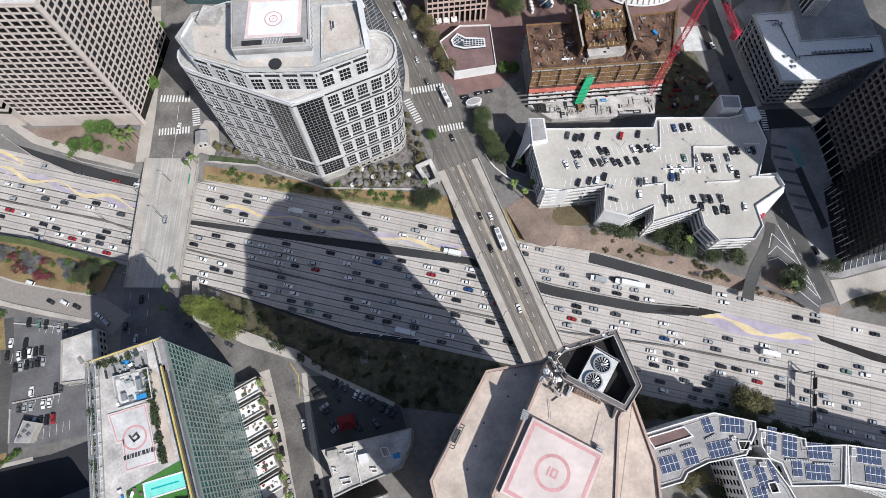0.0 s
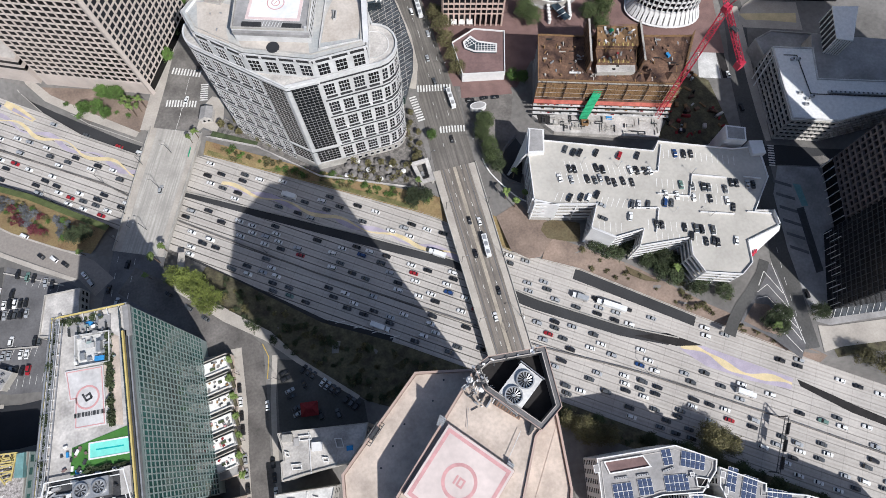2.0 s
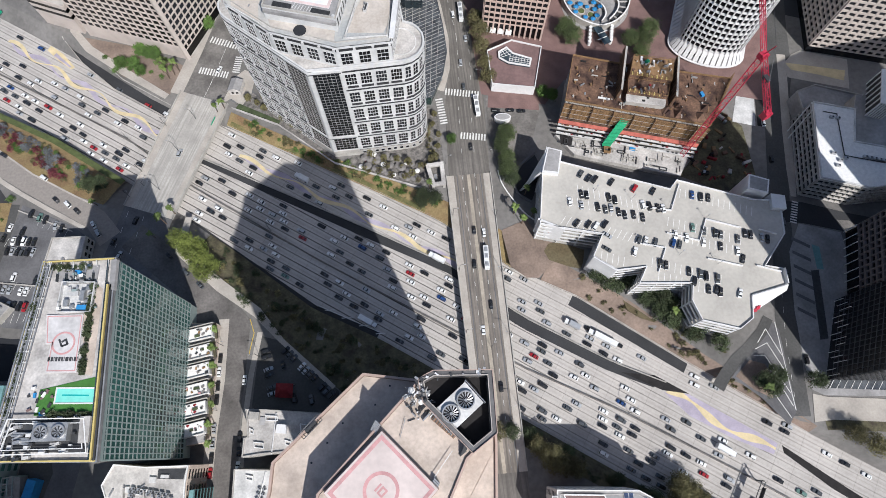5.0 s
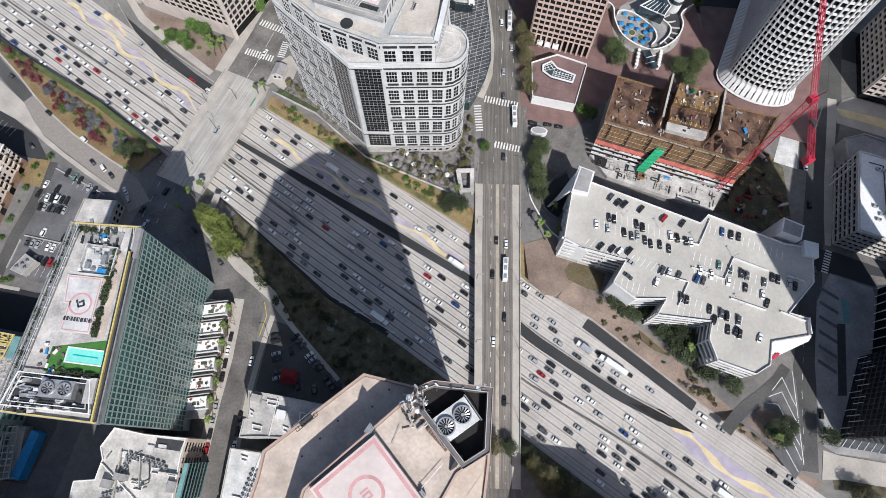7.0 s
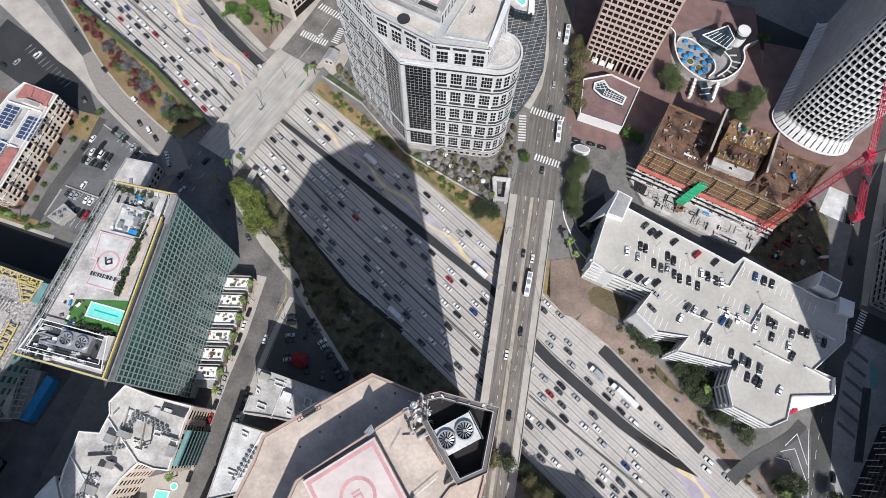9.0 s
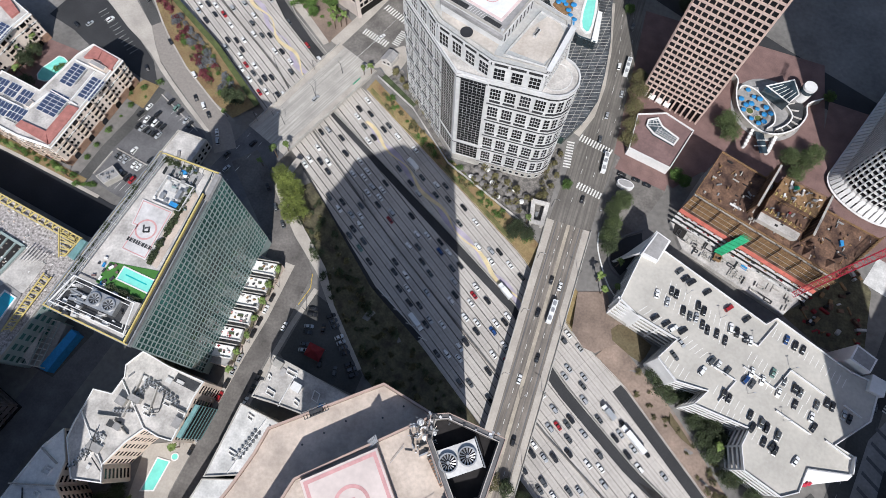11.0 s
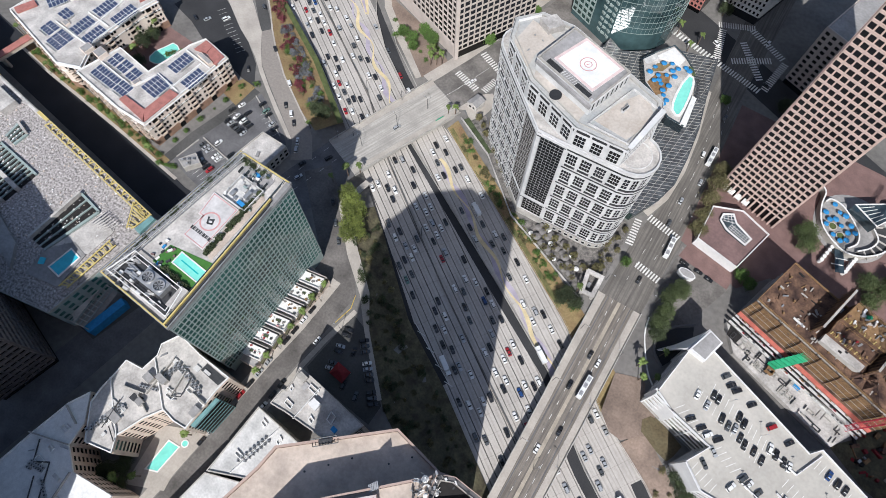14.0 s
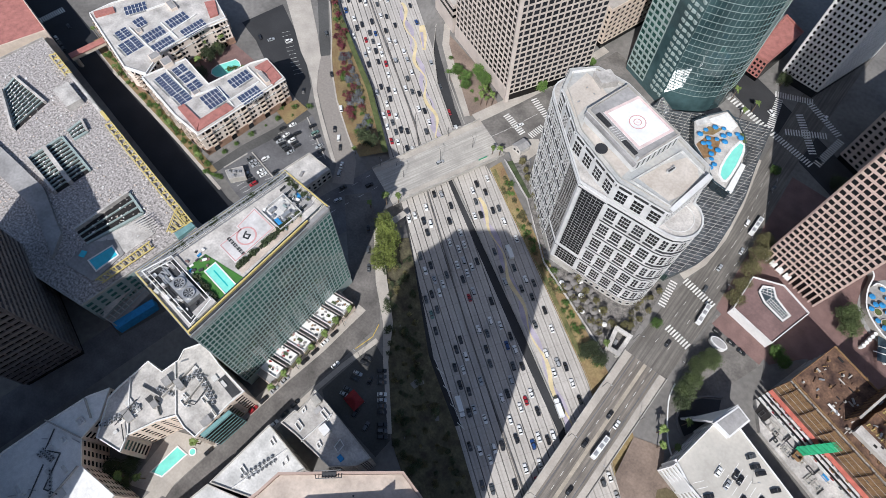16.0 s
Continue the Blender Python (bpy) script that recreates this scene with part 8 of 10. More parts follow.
for a, b in (((-140, -92), (-136, -100)), ((-136, -100), (-130, -97)), ((-130, -97), (-124, -110)), ((-124, -110), (-118, -108)), ((-132, -104), (-126, -116))):
    part("roof_pipe", Shape().rod((*a, 24.9), (*b, 24.9), 0.3, 6), M["steel_dk"], apB)
for a, b in (((-146, -92), (-128, -88)), ((-140, -76), (-131, -80)), ((-120, -96), (-118, -124))):
    part("roof_upstand", Shape().wallstrip(a, b, 24.2, 25.6, 0.5), M["wallc"], apB)
random.seed(123)
for own, cx, cy, rx, ry, n, poly_ in ((apA, -106, -46, 16, 12, 26, [(-120, -30), (-88, -34), (-87, -55), (-107, -54), (-122, -48)]), (apA, -117, -70, 7, 10, 12, [(-126, -62), (-112, -62), (-111, -80), (-121, -81)]), (apB, -128, -100, 20, 22, 26, [(-147, -108), (-136, -72), (-129, -86), (-120, -97), (-101, -97), (-100, -124), (-146, -126)])):
    for i in range(n):
        p = (cx + random.uniform(-rx, rx), cy + random.uniform(-ry, ry))
        if not inside(ccw(poly_), p, 1.2):
            continue
        w, h = random.uniform(1.2, 4.5), random.uniform(1.0, 3.0)
        yw = radians(-10)
        q = [(p[0] + sx * w / 2 * math.cos(yw) - sy * h / 2 * math.sin(yw), p[1] + sx * w / 2 * math.sin(yw) + sy * h / 2 * math.cos(yw)) for sx, sy in ((-1, -1), (1, -1), (1, 1), (-1, 1))]
        if i % 3 == 0:
            part("roof_curb", Shape().ring(q, 24.15, 25.1, 0.0, 0.3), M["umb_white"], own)
        elif i % 3 == 1:
            part("roof_hatch", Shape().prism(q, 24.15, 24.9), M["roof_white"], own)
        else:
            part("roof_duct", Shape().wallstrip(q[0], q[2], 24.15, 24.8, 0.4), M["steel"], own)
lay("pool_deck", [(-110, -66), (-94, -60), (-91, -88), (-108, -94)], 0.12, M["walk_c"], 0.1, "pale paved pool deck between apartment blocks", "terrace")
sp = thing("swimming_pool", (-100, -77, 0.1), "turquoise courtyard pool with a pale edge", "pool")
pp = ccw([(-102.3, -70.1), (-96.9, -70.1), (-98.8, -82.8), (-103.8, -84.2)])
part("edge", Shape().ring(pp, 0.12, 0.4, 0.6, 0.6), M["umb_white"], sp)
part("water", Shape().prism(pp, 0.1, 0.3), M["water"], sp)
hot = thing("spa_pool", (-95.2, -67.4, 0.1), "small round turquoise spa pool", "pool")
part("edge", Shape().hoop((-95.2, -67.4), 1.3, 1.8, 0.12, 0.45, 20), M["umb_white"], hot)
part("water", Shape().disc((-95.2, -67.4), 1.3, 0.1, 0.35, 20), M["water"], hot)

# podium roof strewn with gravel, west of the hotel
pod = block("gravel_podium", [(-163.5, 12), (-177, -49), (-205, -52), (-350, -30), (-330, 48)], 22, M["wallc"], M["gravel"], "unfinished podium block with a gravel-strewn roof", "podium", windows=(5, 4.4, M["mullion"], M["glass_gr"]))
def light_well(poly, walls):
    """An open shaft in the podium roof: black sheet for its shade, pale edge walls, teal beams across, glass below
    them.
    """
    A, B, C, D = [Vector(p) for p in poly]
    # the roof stays closed; this black sheet is the shaft's painted shade
    part("light_well", Shape().prism(ccw(poly), 22.2, 22.3), M["blackvoid"], pod)
    n = max(3, int((D - A).length / 2.6))
    lamps = Shape()
    for i in range(1, n):
        p, q = A.lerp(D, i / n), B.lerp(C, i / n)
        part("well_beam", Shape().wallstrip(p, q, 22.4, 23.2, 0.6), M["mullion"], pod)
        for k in (0.2, 0.45, 0.7):
            c = p.lerp(q, k + 0.05 * (i % 2))
            lamps.box((c.x, c.y, 23.2), (0.8, 0.8, 0.3), 14)
    if lamps.v:
        part("well_lamp", lamps, M["umb_white"], pod)["kind"] = "stuff"
    for a, b, h in walls:
        part("well_wall", Shape().wallstrip(poly[a], poly[b], 22.2, 22.2 + h, 1.2), M["roof_lt"] if h > 2 else M["mullion"], pod)


light_well([(-313.6, 9.1), (-317, 19.2), (-288.1, 17.8), (-286, -4.3)], ((0, 1, 1.2), (1, 2, 2.4), (3, 0, 3.5)))
light_well([(-264.9, -11.5), (-262.2, 8.3), (-233, 2.9), (-236.2, -16.3)], ((0, 1, 1.2), (1, 2, 1.2), (3, 0, 3.0)))
light_well([(-262.7, 12.5), (-262.6, 22), (-254.1, 18.8), (-255.8, 10.7)], ((0, 1, 1.0), (1, 2, 2.2), (2, 3, 1.0)))
light_well([(-210.6, -24.7), (-205.9, 5.6), (-191.3, 1.9), (-200.4, -26.2)], ((0, 1, 2.6), (1, 2, 1.2), (2, 3, 1.2)))
part("well_bridge", Shape().wallstrip((-263, -2), (-234, -8), 22.4, 25.4, 2.2), M["roof_lt"], pod)
part("grey_slab", Shape().prism(ccw([(-207, -41), (-236, -29), (-300, -24), (-300, -14), (-243, -18), (-214, -30)]), 22.2, 24.4), M["roof_grey"], pod)
part("plant_house", Shape().box((-280, 28, 22.2), (16, 9, 4), -12), M["roof_lt"], pod)
part("plant_house", Shape().box((-296, -18, 22.2), (12, 9, 3), 14), M["roof_grey"], pod)
part("teal_frame", Shape().prism(ccw([(-168.9, 2.9), (-166.8, 12.2), (-163.8, 11.8), (-165.4, 1.9)]), 22.2, 24.6), M["tealwall"], pod)
pe = Vector((-330, 48)), Vector((-163.5, 12))
dd = (pe[1] - pe[0]).normalized()
nn = Vector((dd.y, -dd.x))
part("yellow_edge", Shape().wallstrip(pe[0].lerp(pe[1], 0.12) + nn * 1.2, pe[0].lerp(pe[1], 0.46) + nn * 1.2, 22.2, 23.2, 1.6), M["roof_lt"], pod)
part("yellow_plate", Shape().wallstrip(pe[0].lerp(pe[1], 0.43) + nn * 0.6, pe[0].lerp(pe[1], 0.48) + nn * 0.6, 23.2, 23.6, 1.8), M["yellow"], pod)
for k0, k1 in ((0.10, 0.22), (0.49, 0.98)):
    a, b = pe[0].lerp(pe[1], k0) + nn * 1.6, pe[0].lerp(pe[1], k1) + nn * 1.6
    part("yellow_rail", Shape().wallstrip(a - nn * 1.6, b - nn * 1.6, 23.4, 23.9, 0.55), M["yellow"], pod)
    part("yellow_rail", Shape().wallstrip(a + nn * 1.8, b + nn * 1.8, 23.4, 23.9, 0.55), M["yellow"], pod)
    m = int((b - a).length / 2.2)
    for i in range(m):
        p = a.lerp(b, (i + 0.5) / m)
        part("yellow_rung", Shape().wallstrip(p - nn * 1.5, p + nn * 1.5 + dd * (1.3 if i % 2 else -1.3), 23.3, 23.8, 0.5), M["yellow"], pod)
part("terrace_pool_deck", Shape().prism(ccw([(-200, -39.6), (-200.8, -25.6), (-190.9, -16.1), (-181.6, -18.9), (-182.1, -37.5)]), 22.2, 22.8), M["roof_grey"], pod)
part("terrace_floor", Shape().prism(ccw([(-199, -24), (-190, 0), (-178, -3), (-181, -18)]), 22.2, 22.6), M["roof_lt"], pod)
for i in range(7):
    part("pergola_bar", Shape().wallstrip((-189.5 + i * 1.6, -6 + 0.3 * i), (-187 + i * 1.6, 3 - 0.3 * i), 24.6, 24.9, 0.4), M["roof_lt"], pod)
ppool = ccw([(-192.1, -31.5), (-189.2, -20), (-183.4, -21.5), (-185.3, -32.8)])
part("terrace_pool", Shape().prism(ppool, 22.8, 23.0), M["water_bl"], pod, "blue podium pool")
part("pool_rim", Shape().ring(ppool, 22.8, 23.2, 0.7, 0.7), M["umb_white"], pod)
part("spa", Shape().box((-197.5, -31, 22.8), (3, 3.4, 0.25), 20), M["water_bl"], pod)
for A, B, C, D, n in (((-181, -36.8), (-175.8, -7.2), (-171.7, -8), (-177.1, -35.7), 16), ((-179.6, 14.4), (-173, 1.4), (-170.8, 2.2), (-167.5, 12.4), 8)):
    A, B, C, D = Vector(A), Vector(B), Vector(C), Vector(D)
    for P, Q in ((A, B), (D, C)):
        part("yellow_rail", Shape().wallstrip(P, Q, 23.6, 24.0, 0.55), M["yellow"], pod)
    for i in range(n):
        p, q = A.lerp(B, (i + 0.5) / n), D.lerp(C, (i + (0.1 if i % 2 else 0.9)) / n)
        part("yellow_brace", Shape().wallstrip(p, q, 23.5, 23.8, 0.5), M["yellow"], pod)
fl = thing("steel_frame", (-175, -37, 0), "open grey steel roof frame beside the podium", "steel frame")
FA, FB, FC, FD = [Vector(p) for p in ((-183.5, -48.4), (-182.9, -25.8), (-166.8, -25.4), (-166.7, -47))]
for i in range(9):
    part("rafter", Shape().wallstrip(FA.lerp(FB, i / 8), FD.lerp(FC, i / 8), 9.6, 10.2, 0.5), M["roof_lt"], fl)
for i in range(8):
    part("purlin", Shape().wallstrip(FA.lerp(FD, i / 7), FB.lerp(FC, i / 7), 10.2, 10.6, 0.35), M["mullion"], fl)
part("floor", Shape().prism(ccw([tuple(FA), tuple(FB), tuple(FC), tuple(FD)]), 0, 5.5), M["roof_grey"], fl)
part("centre_slab", Shape().prism(ccw([tuple(FA.lerp(FC, 0.3)), tuple(FB.lerp(FC, 0.35)), tuple(FC.lerp(FB, 0.35)), tuple(FD.lerp(FA, 0.3))]), 10.6, 10.8), M["roof_lt"], fl)
for p in (FA, FB, FC, FD):
    part("post", Shape().box((p.x, p.y, 0), (0.6, 0.6, 9.8)), M["mullion"], fl)
random.seed(21)
heaps = collections.defaultdict(Shape)
for i in range(1500):
    p = (random.uniform(-325, -170), random.uniform(-40, 44))
    if inside(ccw([(-163.5, 12), (-177, -49), (-205, -52), (-350, -30), (-330, 48)]), p, 3):
        heaps[random.choice(("umb_white", "wallc", "roof_grey", "roof_lt", "stucco"))].box((*p, 22.2), (random.uniform(0.25, 0.9), random.uniform(0.2, 0.7), random.uniform(0.15, 0.5)), random.uniform(0, 180))
for k, sh in heaps.items():
    part("rubble", sh, M[k], pod)["kind"] = "stuff"
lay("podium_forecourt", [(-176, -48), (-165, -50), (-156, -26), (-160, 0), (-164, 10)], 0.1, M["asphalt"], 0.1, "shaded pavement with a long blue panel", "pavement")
lay("blue_hoarding", [(-169.5, -47.6), (-163.4, -27), (-159.6, -28.6), (-165.2, -48.2)], 6.0, M["umb_blue"], 5.9, "long blue awning in the shade", "awning", kind="")

# apartments with red-tiled roof edges and solar panels, north-west
def balcony_mesh():
    s = Shape()
    s.box((0, -0.7, 0), (3.4, 1.6, 0.22))
    s.box((0, -1.45, 0.2), (3.4, 0.12, 0.95))
    for x in (-1.65, 1.65):
        s.box((x, -0.75, 0.2), (0.12, 1.4, 0.95))
    return s.mesh("balcony", M["stucco"])


BALCONY = balcony_mesh()
RECESS = Shape().box((0, 0, 0.2), (3.1, 0.12, 2.5)).mesh("balcony_door", M["glass_dk"])
SMALL_WINDOW = Shape().box((0, 0, 0), (1.25, 0.16, 1.6)).mesh("window", M["glass_dk"])
CORNICE_H = 0.5


def courtyard_block(name, poly, h, label, tiles, arrays, ridges, houses):
    t = block(name, poly, h, M["creamwall"], M["roof_lt"], label, "apartment block", rim=1.0, rim_m=M["umb_white"])
    q = ccw(poly)
    part("cornice", Shape().ring(q, h - 1.2, h - 1.2 + CORNICE_H, 0.5, 0.8), M["umb_white"], t)
    part("base", Shape().ring(q, 0, 4.6, 0.3, 0.5), M["arcade"], t, "brown stone arcade base")
    part("string_course", Shape().ring(q, 14.0, 14.4, 0.3, 0.5), M["umb_white"], t)
    for P, Q in zip(q, q[1:] + q[:1]):
        P, Q = Vector(P), Vector(Q)
        ln = (Q - P).length
        d = (Q - P) / ln
        n = Vector((d.y, -d.x))
        if ln < 7:
            continue
        yaw = Matrix.Rotation(math.atan2(d.y, d.x), 4, "Z")
        m = max(1, round(ln / 11.5))
        for i in range(m):
            c = P + d * (ln * (i + 0.5) / m)
            for k in range(4):
                z = 5.2 + k * 3.5
                for off, me, nm in ((0.0, RECESS, "balcony_door"), (0.0, BALCONY, "balcony"), (-3.2, SMALL_WINDOW, "window"), (3.2, SMALL_WINDOW, "window"), (5.1, SMALL_WINDOW, "window")):
                    if n.dot(Vector((0.91, -0.41))) < -0.2 and nm == "balcony":
                        continue
                    if off > 5 and ln / m < 11:
                        continue
                    p = c + d * off + n * 0.04
                    ob = part(nm, me, None, t)
                    ob.matrix_basis = Matrix.Translation((p.x, p.y, z + (0.9 if nm == "window" else 0))) @ yaw
            arch = Shape()
            w, N = 1.7, 8
            arc_p = [(-w, 0.0)] + [(w * math.cos(math.pi - math.pi * j / N), 2.2 + 1.5 * math.sin(math.pi * j / N)) for j in range(N + 1)] + [(w, 0.0)]
            for dep in (0.36, 0.2):
                arch.v += [(*(c + d * x + n * dep), z + 0.1) for x, z in arc_p]
            K = len(arc_p)
            arch.f = [tuple(range(K - 1, -1, -1))] + [(j, (j + 1) % K, K + (j + 1) % K, K + j) for j in range(K)]
            part("arch_opening", arch, M["glass_dk"], t)
    for q in tiles:
        part("tiled_edge", Shape().prism(ccw(q), h + 0.15, h + 1.5), M["redtile"], t, "red clay tile roof")
    for a, b in ridges:
        part("roof_ridge", Shape().wallstrip(a, b, h + 0.1, h + 1.2, 0.5), M["umb_white"], t)
    for x, y, sx, sy, hh in houses:
        part("roof_house", Shape().box((x, y, h + 0.1), (sx, sy, hh), -14), M["creamwall"], t)
        part("roof_house_lid", Shape().box((x, y, h + 0.1 + hh), (sx - 0.6, sy - 0.6, 0.12), -14), M["roof_grey"], t)
    for (x, y, cn, rn, yw) in arrays:
        panel_array("solar_array", (x, y), cn, rn, h + 0.2, yw, w=2.2, h=3.9)
        co, si = math.cos(radians(yw)), math.sin(radians(yw))
        off = rn * 1.95 + 0.9
        units([(x + (i - cn * 0.5) * 1.3 * co + off * si, y + (i - cn * 0.5) * 1.3 * si - off * co) for i in range(int(cn * 1.4))], h + 0.2, yw, 0.55)
    return t


cA = courtyard_block("courtyard_apartments", [(-207.6, 53.6), (-196, 111), (-214, 115.8), (-219, 108), (-227.5, 82), (-252, 87.5), (-262, 62.8), (-226, 55)], 20,
                     "cream apartment block with red tiled corners and solar panels",
                     [[(-207.4, 54.4), (-202.9, 77.4), (-209.0, 77.8), (-212.6, 60.8)], [(-208.4, 54.6), (-228.6, 59.4), (-227.6, 63.2), (-212.4, 60.8)], [(-197.4, 103), (-196.8, 110), (-206.8, 113.2), (-206.4, 107.4), (-200.6, 104)], [(-206.9, 107.6), (-207, 113.2), (-212.4, 114.6), (-214.6, 106.4)]],
                     [(-217.6, 76.9, 6, 3, 79), (-215.8, 95.3, 6, 2, 79), (-202.8, 90.1, 6, 2, 79), (-250.2, 68.8, 4, 2, -10), (-241.4, 67.4, 4, 2, -10), (-232.2, 66.4, 4, 2, -10), (-248.6, 79.6, 3, 2, -10), (-241.0, 78.4, 3, 2, -10), (-233.2, 76.4, 3, 2, -10)],
                     [((-221.6, 83.3), (-205, 79)), ((-218.4, 104), (-199.4, 100)), ((-254.4, 74.6), (-230.6, 70)), ((-228.5, 69.4), (-222, 82)), ((-209.6, 79), (-205.4, 100))], [(-204.6, 103.4, 10, 2.6, 2.4), (-257.6, 78.4, 6, 5.6, 3.0), (-228.4, 73, 3, 4, 1.2)])
cB = courtyard_block("courtyard_apartments", [(-262, 66), (-276, 62), (-326, 78), (-322, 92), (-300, 130), (-272, 132), (-257, 125), (-262, 112), (-268, 84)], 20,
                     "cream apartment block with red tiled corners and solar panels",
                     [[(-262, 124), (-272, 131), (-276, 126), (-264, 119)], [(-324, 80), (-318, 90), (-314, 88), (-320, 78)]],
                     [(-285.5, 75.4, 5, 3, -10), (-296.4, 79.0, 4, 2, -10), (-281.6, 89.5, 6, 2, 79), (-271.0, 87.5, 6, 2, 79), (-279.2, 106.2, 6, 2, 79), (-266.0, 107.3, 7, 2, 79), (-306.9, 97.6, 6, 2, 60), (-295.8, 91.4, 3, 2, 79)],
                     [((-297, 84.4), (-270, 80)), ((-285, 98.5), (-268, 96)), ((-276, 86), (-273, 116)), ((-300, 100), (-290, 122))], [(-266.6, 77.4, 5, 6, 2.6), (-290.4, 86, 4, 3, 1.4), (-290, 112, 8, 4, 2.0)])
lay("courtyard", [(-262, 64), (-228, 84), (-220, 110), (-216, 118), (-258, 124), (-266, 90)], 0.1, M["brickpave"], 0.1, "red-brown paved courtyard with a pool", "courtyard")
cp2 = thing("courtyard_pool", (-242, 106, 0.1), "turquoise pool in a red-brown courtyard", "pool")
pp = ccw([(-243.0, 99.4), (-241.6, 106), (-240.6, 112.4), (-243.4, 114.2), (-246.6, 114.4), (-249.4, 109), (-252.0, 104.6), (-252.4, 100), (-250.4, 97.4), (-246.4, 97.4)])
part("edge", Shape().ring(pp, 0.12, 0.4, 0.5, 0.5), M["umb_white"], cp2)
part("water", Shape().prism(pp, 0.1, 0.3), M["water"], cp2)
cC = block("far_apartments", [(-345, 20), (-330, 52), (-420, 75), (-440, 40)], 24, M["stucco"], M["redtile"], "cream block with red tiled roof", "apartment block", rim=1.2)
# red-roofed footbridge across the dark street
fb = thing("footbridge", (-316, 63, 0), "footbridge with a red-brown roof across the dark street", "footbridge")
part("deck", Shape().wallstrip((-313.8, 75.4), (-320.8, 51.8), 7.2, 7.8, 4.0), M["wallc"], fb)
part("roof", Shape().wallstrip((-313.8, 75.4), (-320.8, 51.8), 9.6, 10.0, 4.6), M["redtile"], fb)
for a, b in (((-315.6, 75.6), (-322.6, 52.2)), ((-312.0, 75.0), (-319.0, 51.4))):
    part("side_wall", Shape().wallstrip(a, b, 7.8, 9.6, 0.25), M["stucco"], fb)
for x, y in ((-314.4, 73.4), (-320.2, 53.8)):
    part("pier", Shape().box((x, y, 0), (3.2, 1.4, 7.2), 16), M["wallc"], fb)
lotb = block("lot_office", [(-162, 65.4), (-157, 85.2), (-140.4, 83.6), (-144.6, 60)], 8, M["wallc"], M["roof_lt"], "low office with a pale flat roof at the parking lot", windows=(3.4, 3.6, M["wallc"], M["glass_dk"]))
part("vent", Shape().box((-151, 72, 8.2), (1.6, 3.2, 0.8), 15), M["roof_grey"], lotb)
kio = block("parking_shed", [(-190, 50), (-184, 47), (-178, 54), (-184, 58)], 4, M["wallc"], M["roof_grey"], "small cluttered shed roof at the parking lot", rim=0.3)
units([(-187, 51), (-184.5, 52.5), (-183, 50.4), (-182.4, 54)], 4.2, 30, 0.9)

# solar apartments south of the freeway: stepped white-edged roofs with courts between them
def solar_block(poly, h, arrays, boxes, brown=None, shaft=None):
    t = block("solar_apartments", poly, h, M["umb_white"], M["roof_grey"], "white-edged apartment block with solar panels", "apartment block", rim=1.1, windows=(3.4, 3.2, M["umb_white"], M["glass_dk"]))
    part("inner_coping", Shape().ring(offset(ccw(poly), -1.6), h + 0.15, h + 0.45, 0.0, 0.25), M["roof_lt"], t)
    if brown:
        part("brown_roof", Shape().prism(ccw(brown), h + 0.16, h + 0.3), M["roof_brown"], t)
        part("brown_coping", Shape().ring(ccw(brown), h + 0.2, h + 1.0, 0.2, 0.5), M["umb_white"], t)
    if shaft:
        # black sheet on the roof paints the shade down the shaft
        part("light_shaft", Shape().prism(ccw(shaft), h + 0.16, h + 0.2), M["blackvoid"], t)
        part("shaft_coping", Shape().ring(ccw(shaft), h + 0.2, h + 1.1, 0.4, 0.4), M["umb_white"], t)
    for x, y, cn, rn, yw in arrays:
        panel_array("solar_array", (x, y), cn, rn, h + 0.3, yw)
    for x, y, sx, sy, hh, yw in boxes:
        part("roof_house", Shape().box((x, y, h + 0.15), (sx, sy, hh), yw), M["umb_white"], t)
        part("roof_house_lid", Shape().box((x, y, h + 0.15 + hh), (sx - 0.5, sy - 0.5, 0.05), yw), M["roof_grey"], t)
    return t


solar_block([(63.1, -66.3), (96.8, -71.9), (110.9, -82.6), (108.5, -86.6), (99.6, -92.4), (83.5, -88.2), (73.5, -87.9), (70, -90), (57.1, -87.7)], 24,
            [(91.5, -75.2, 2, 2, -10), (101.2, -79.8, 5, 2, -30), (68.5, -81.6, 4, 2, -12), (78.1, -83.0, 3, 2, -12), (91, -85.6, 5, 2, -14)],
            [(61.4, -70, 2.4, 3.2, 1.6, -10), (98.5, -84.4, 1.8, 1.4, 1.0, -15)], [(65.6, -68.6), (82, -71.4), (83.4, -76.4), (66, -73.6)], [(99.6, -86.4), (103.8, -88.4), (102.4, -91.0), (98.8, -89.4)])
units([(68 + i * 1.0, -76.2 - i * 0.2) for i in range(5)] + [(77 + i * 1.0, -78.0 - i * 0.2) for i in range(5)] + [(88 + i * 1.0, -79.8) for i in range(5)] + [(96 + i, -84.8 - 0.3 * i) for i in range(5)], 24.2, -12, 0.6)
solar_block([(110.6, -85.6), (114.8, -88.8), (126.1, -97.6), (124.6, -100.1), (140.3, -107.0), (130.0, -119.9), (109.4, -110.6), (110.9, -101.4), (107.6, -97.4), (107.3, -92.4)], 24,
            [(113.3, -91.6, 2, 3, -36), (118.6, -97.0, 3, 3, -36), (128.6, -104.4, 5, 2, -30), (116.0, -106.0, 2, 2, -30), (122.9, -111.0, 5, 2, -30)],
            [(110.2, -88.6, 2.0, 2.6, 1.8, -36), (108.9, -94.6, 1.6, 3.0, 1.4, -36)])
units([(114 + i * 0.95, -101.2 - i * 0.5) for i in range(10)] + [(124 + i * 0.95, -107.6 - i * 0.5) for i in range(8)], 24.2, -30, 0.6)
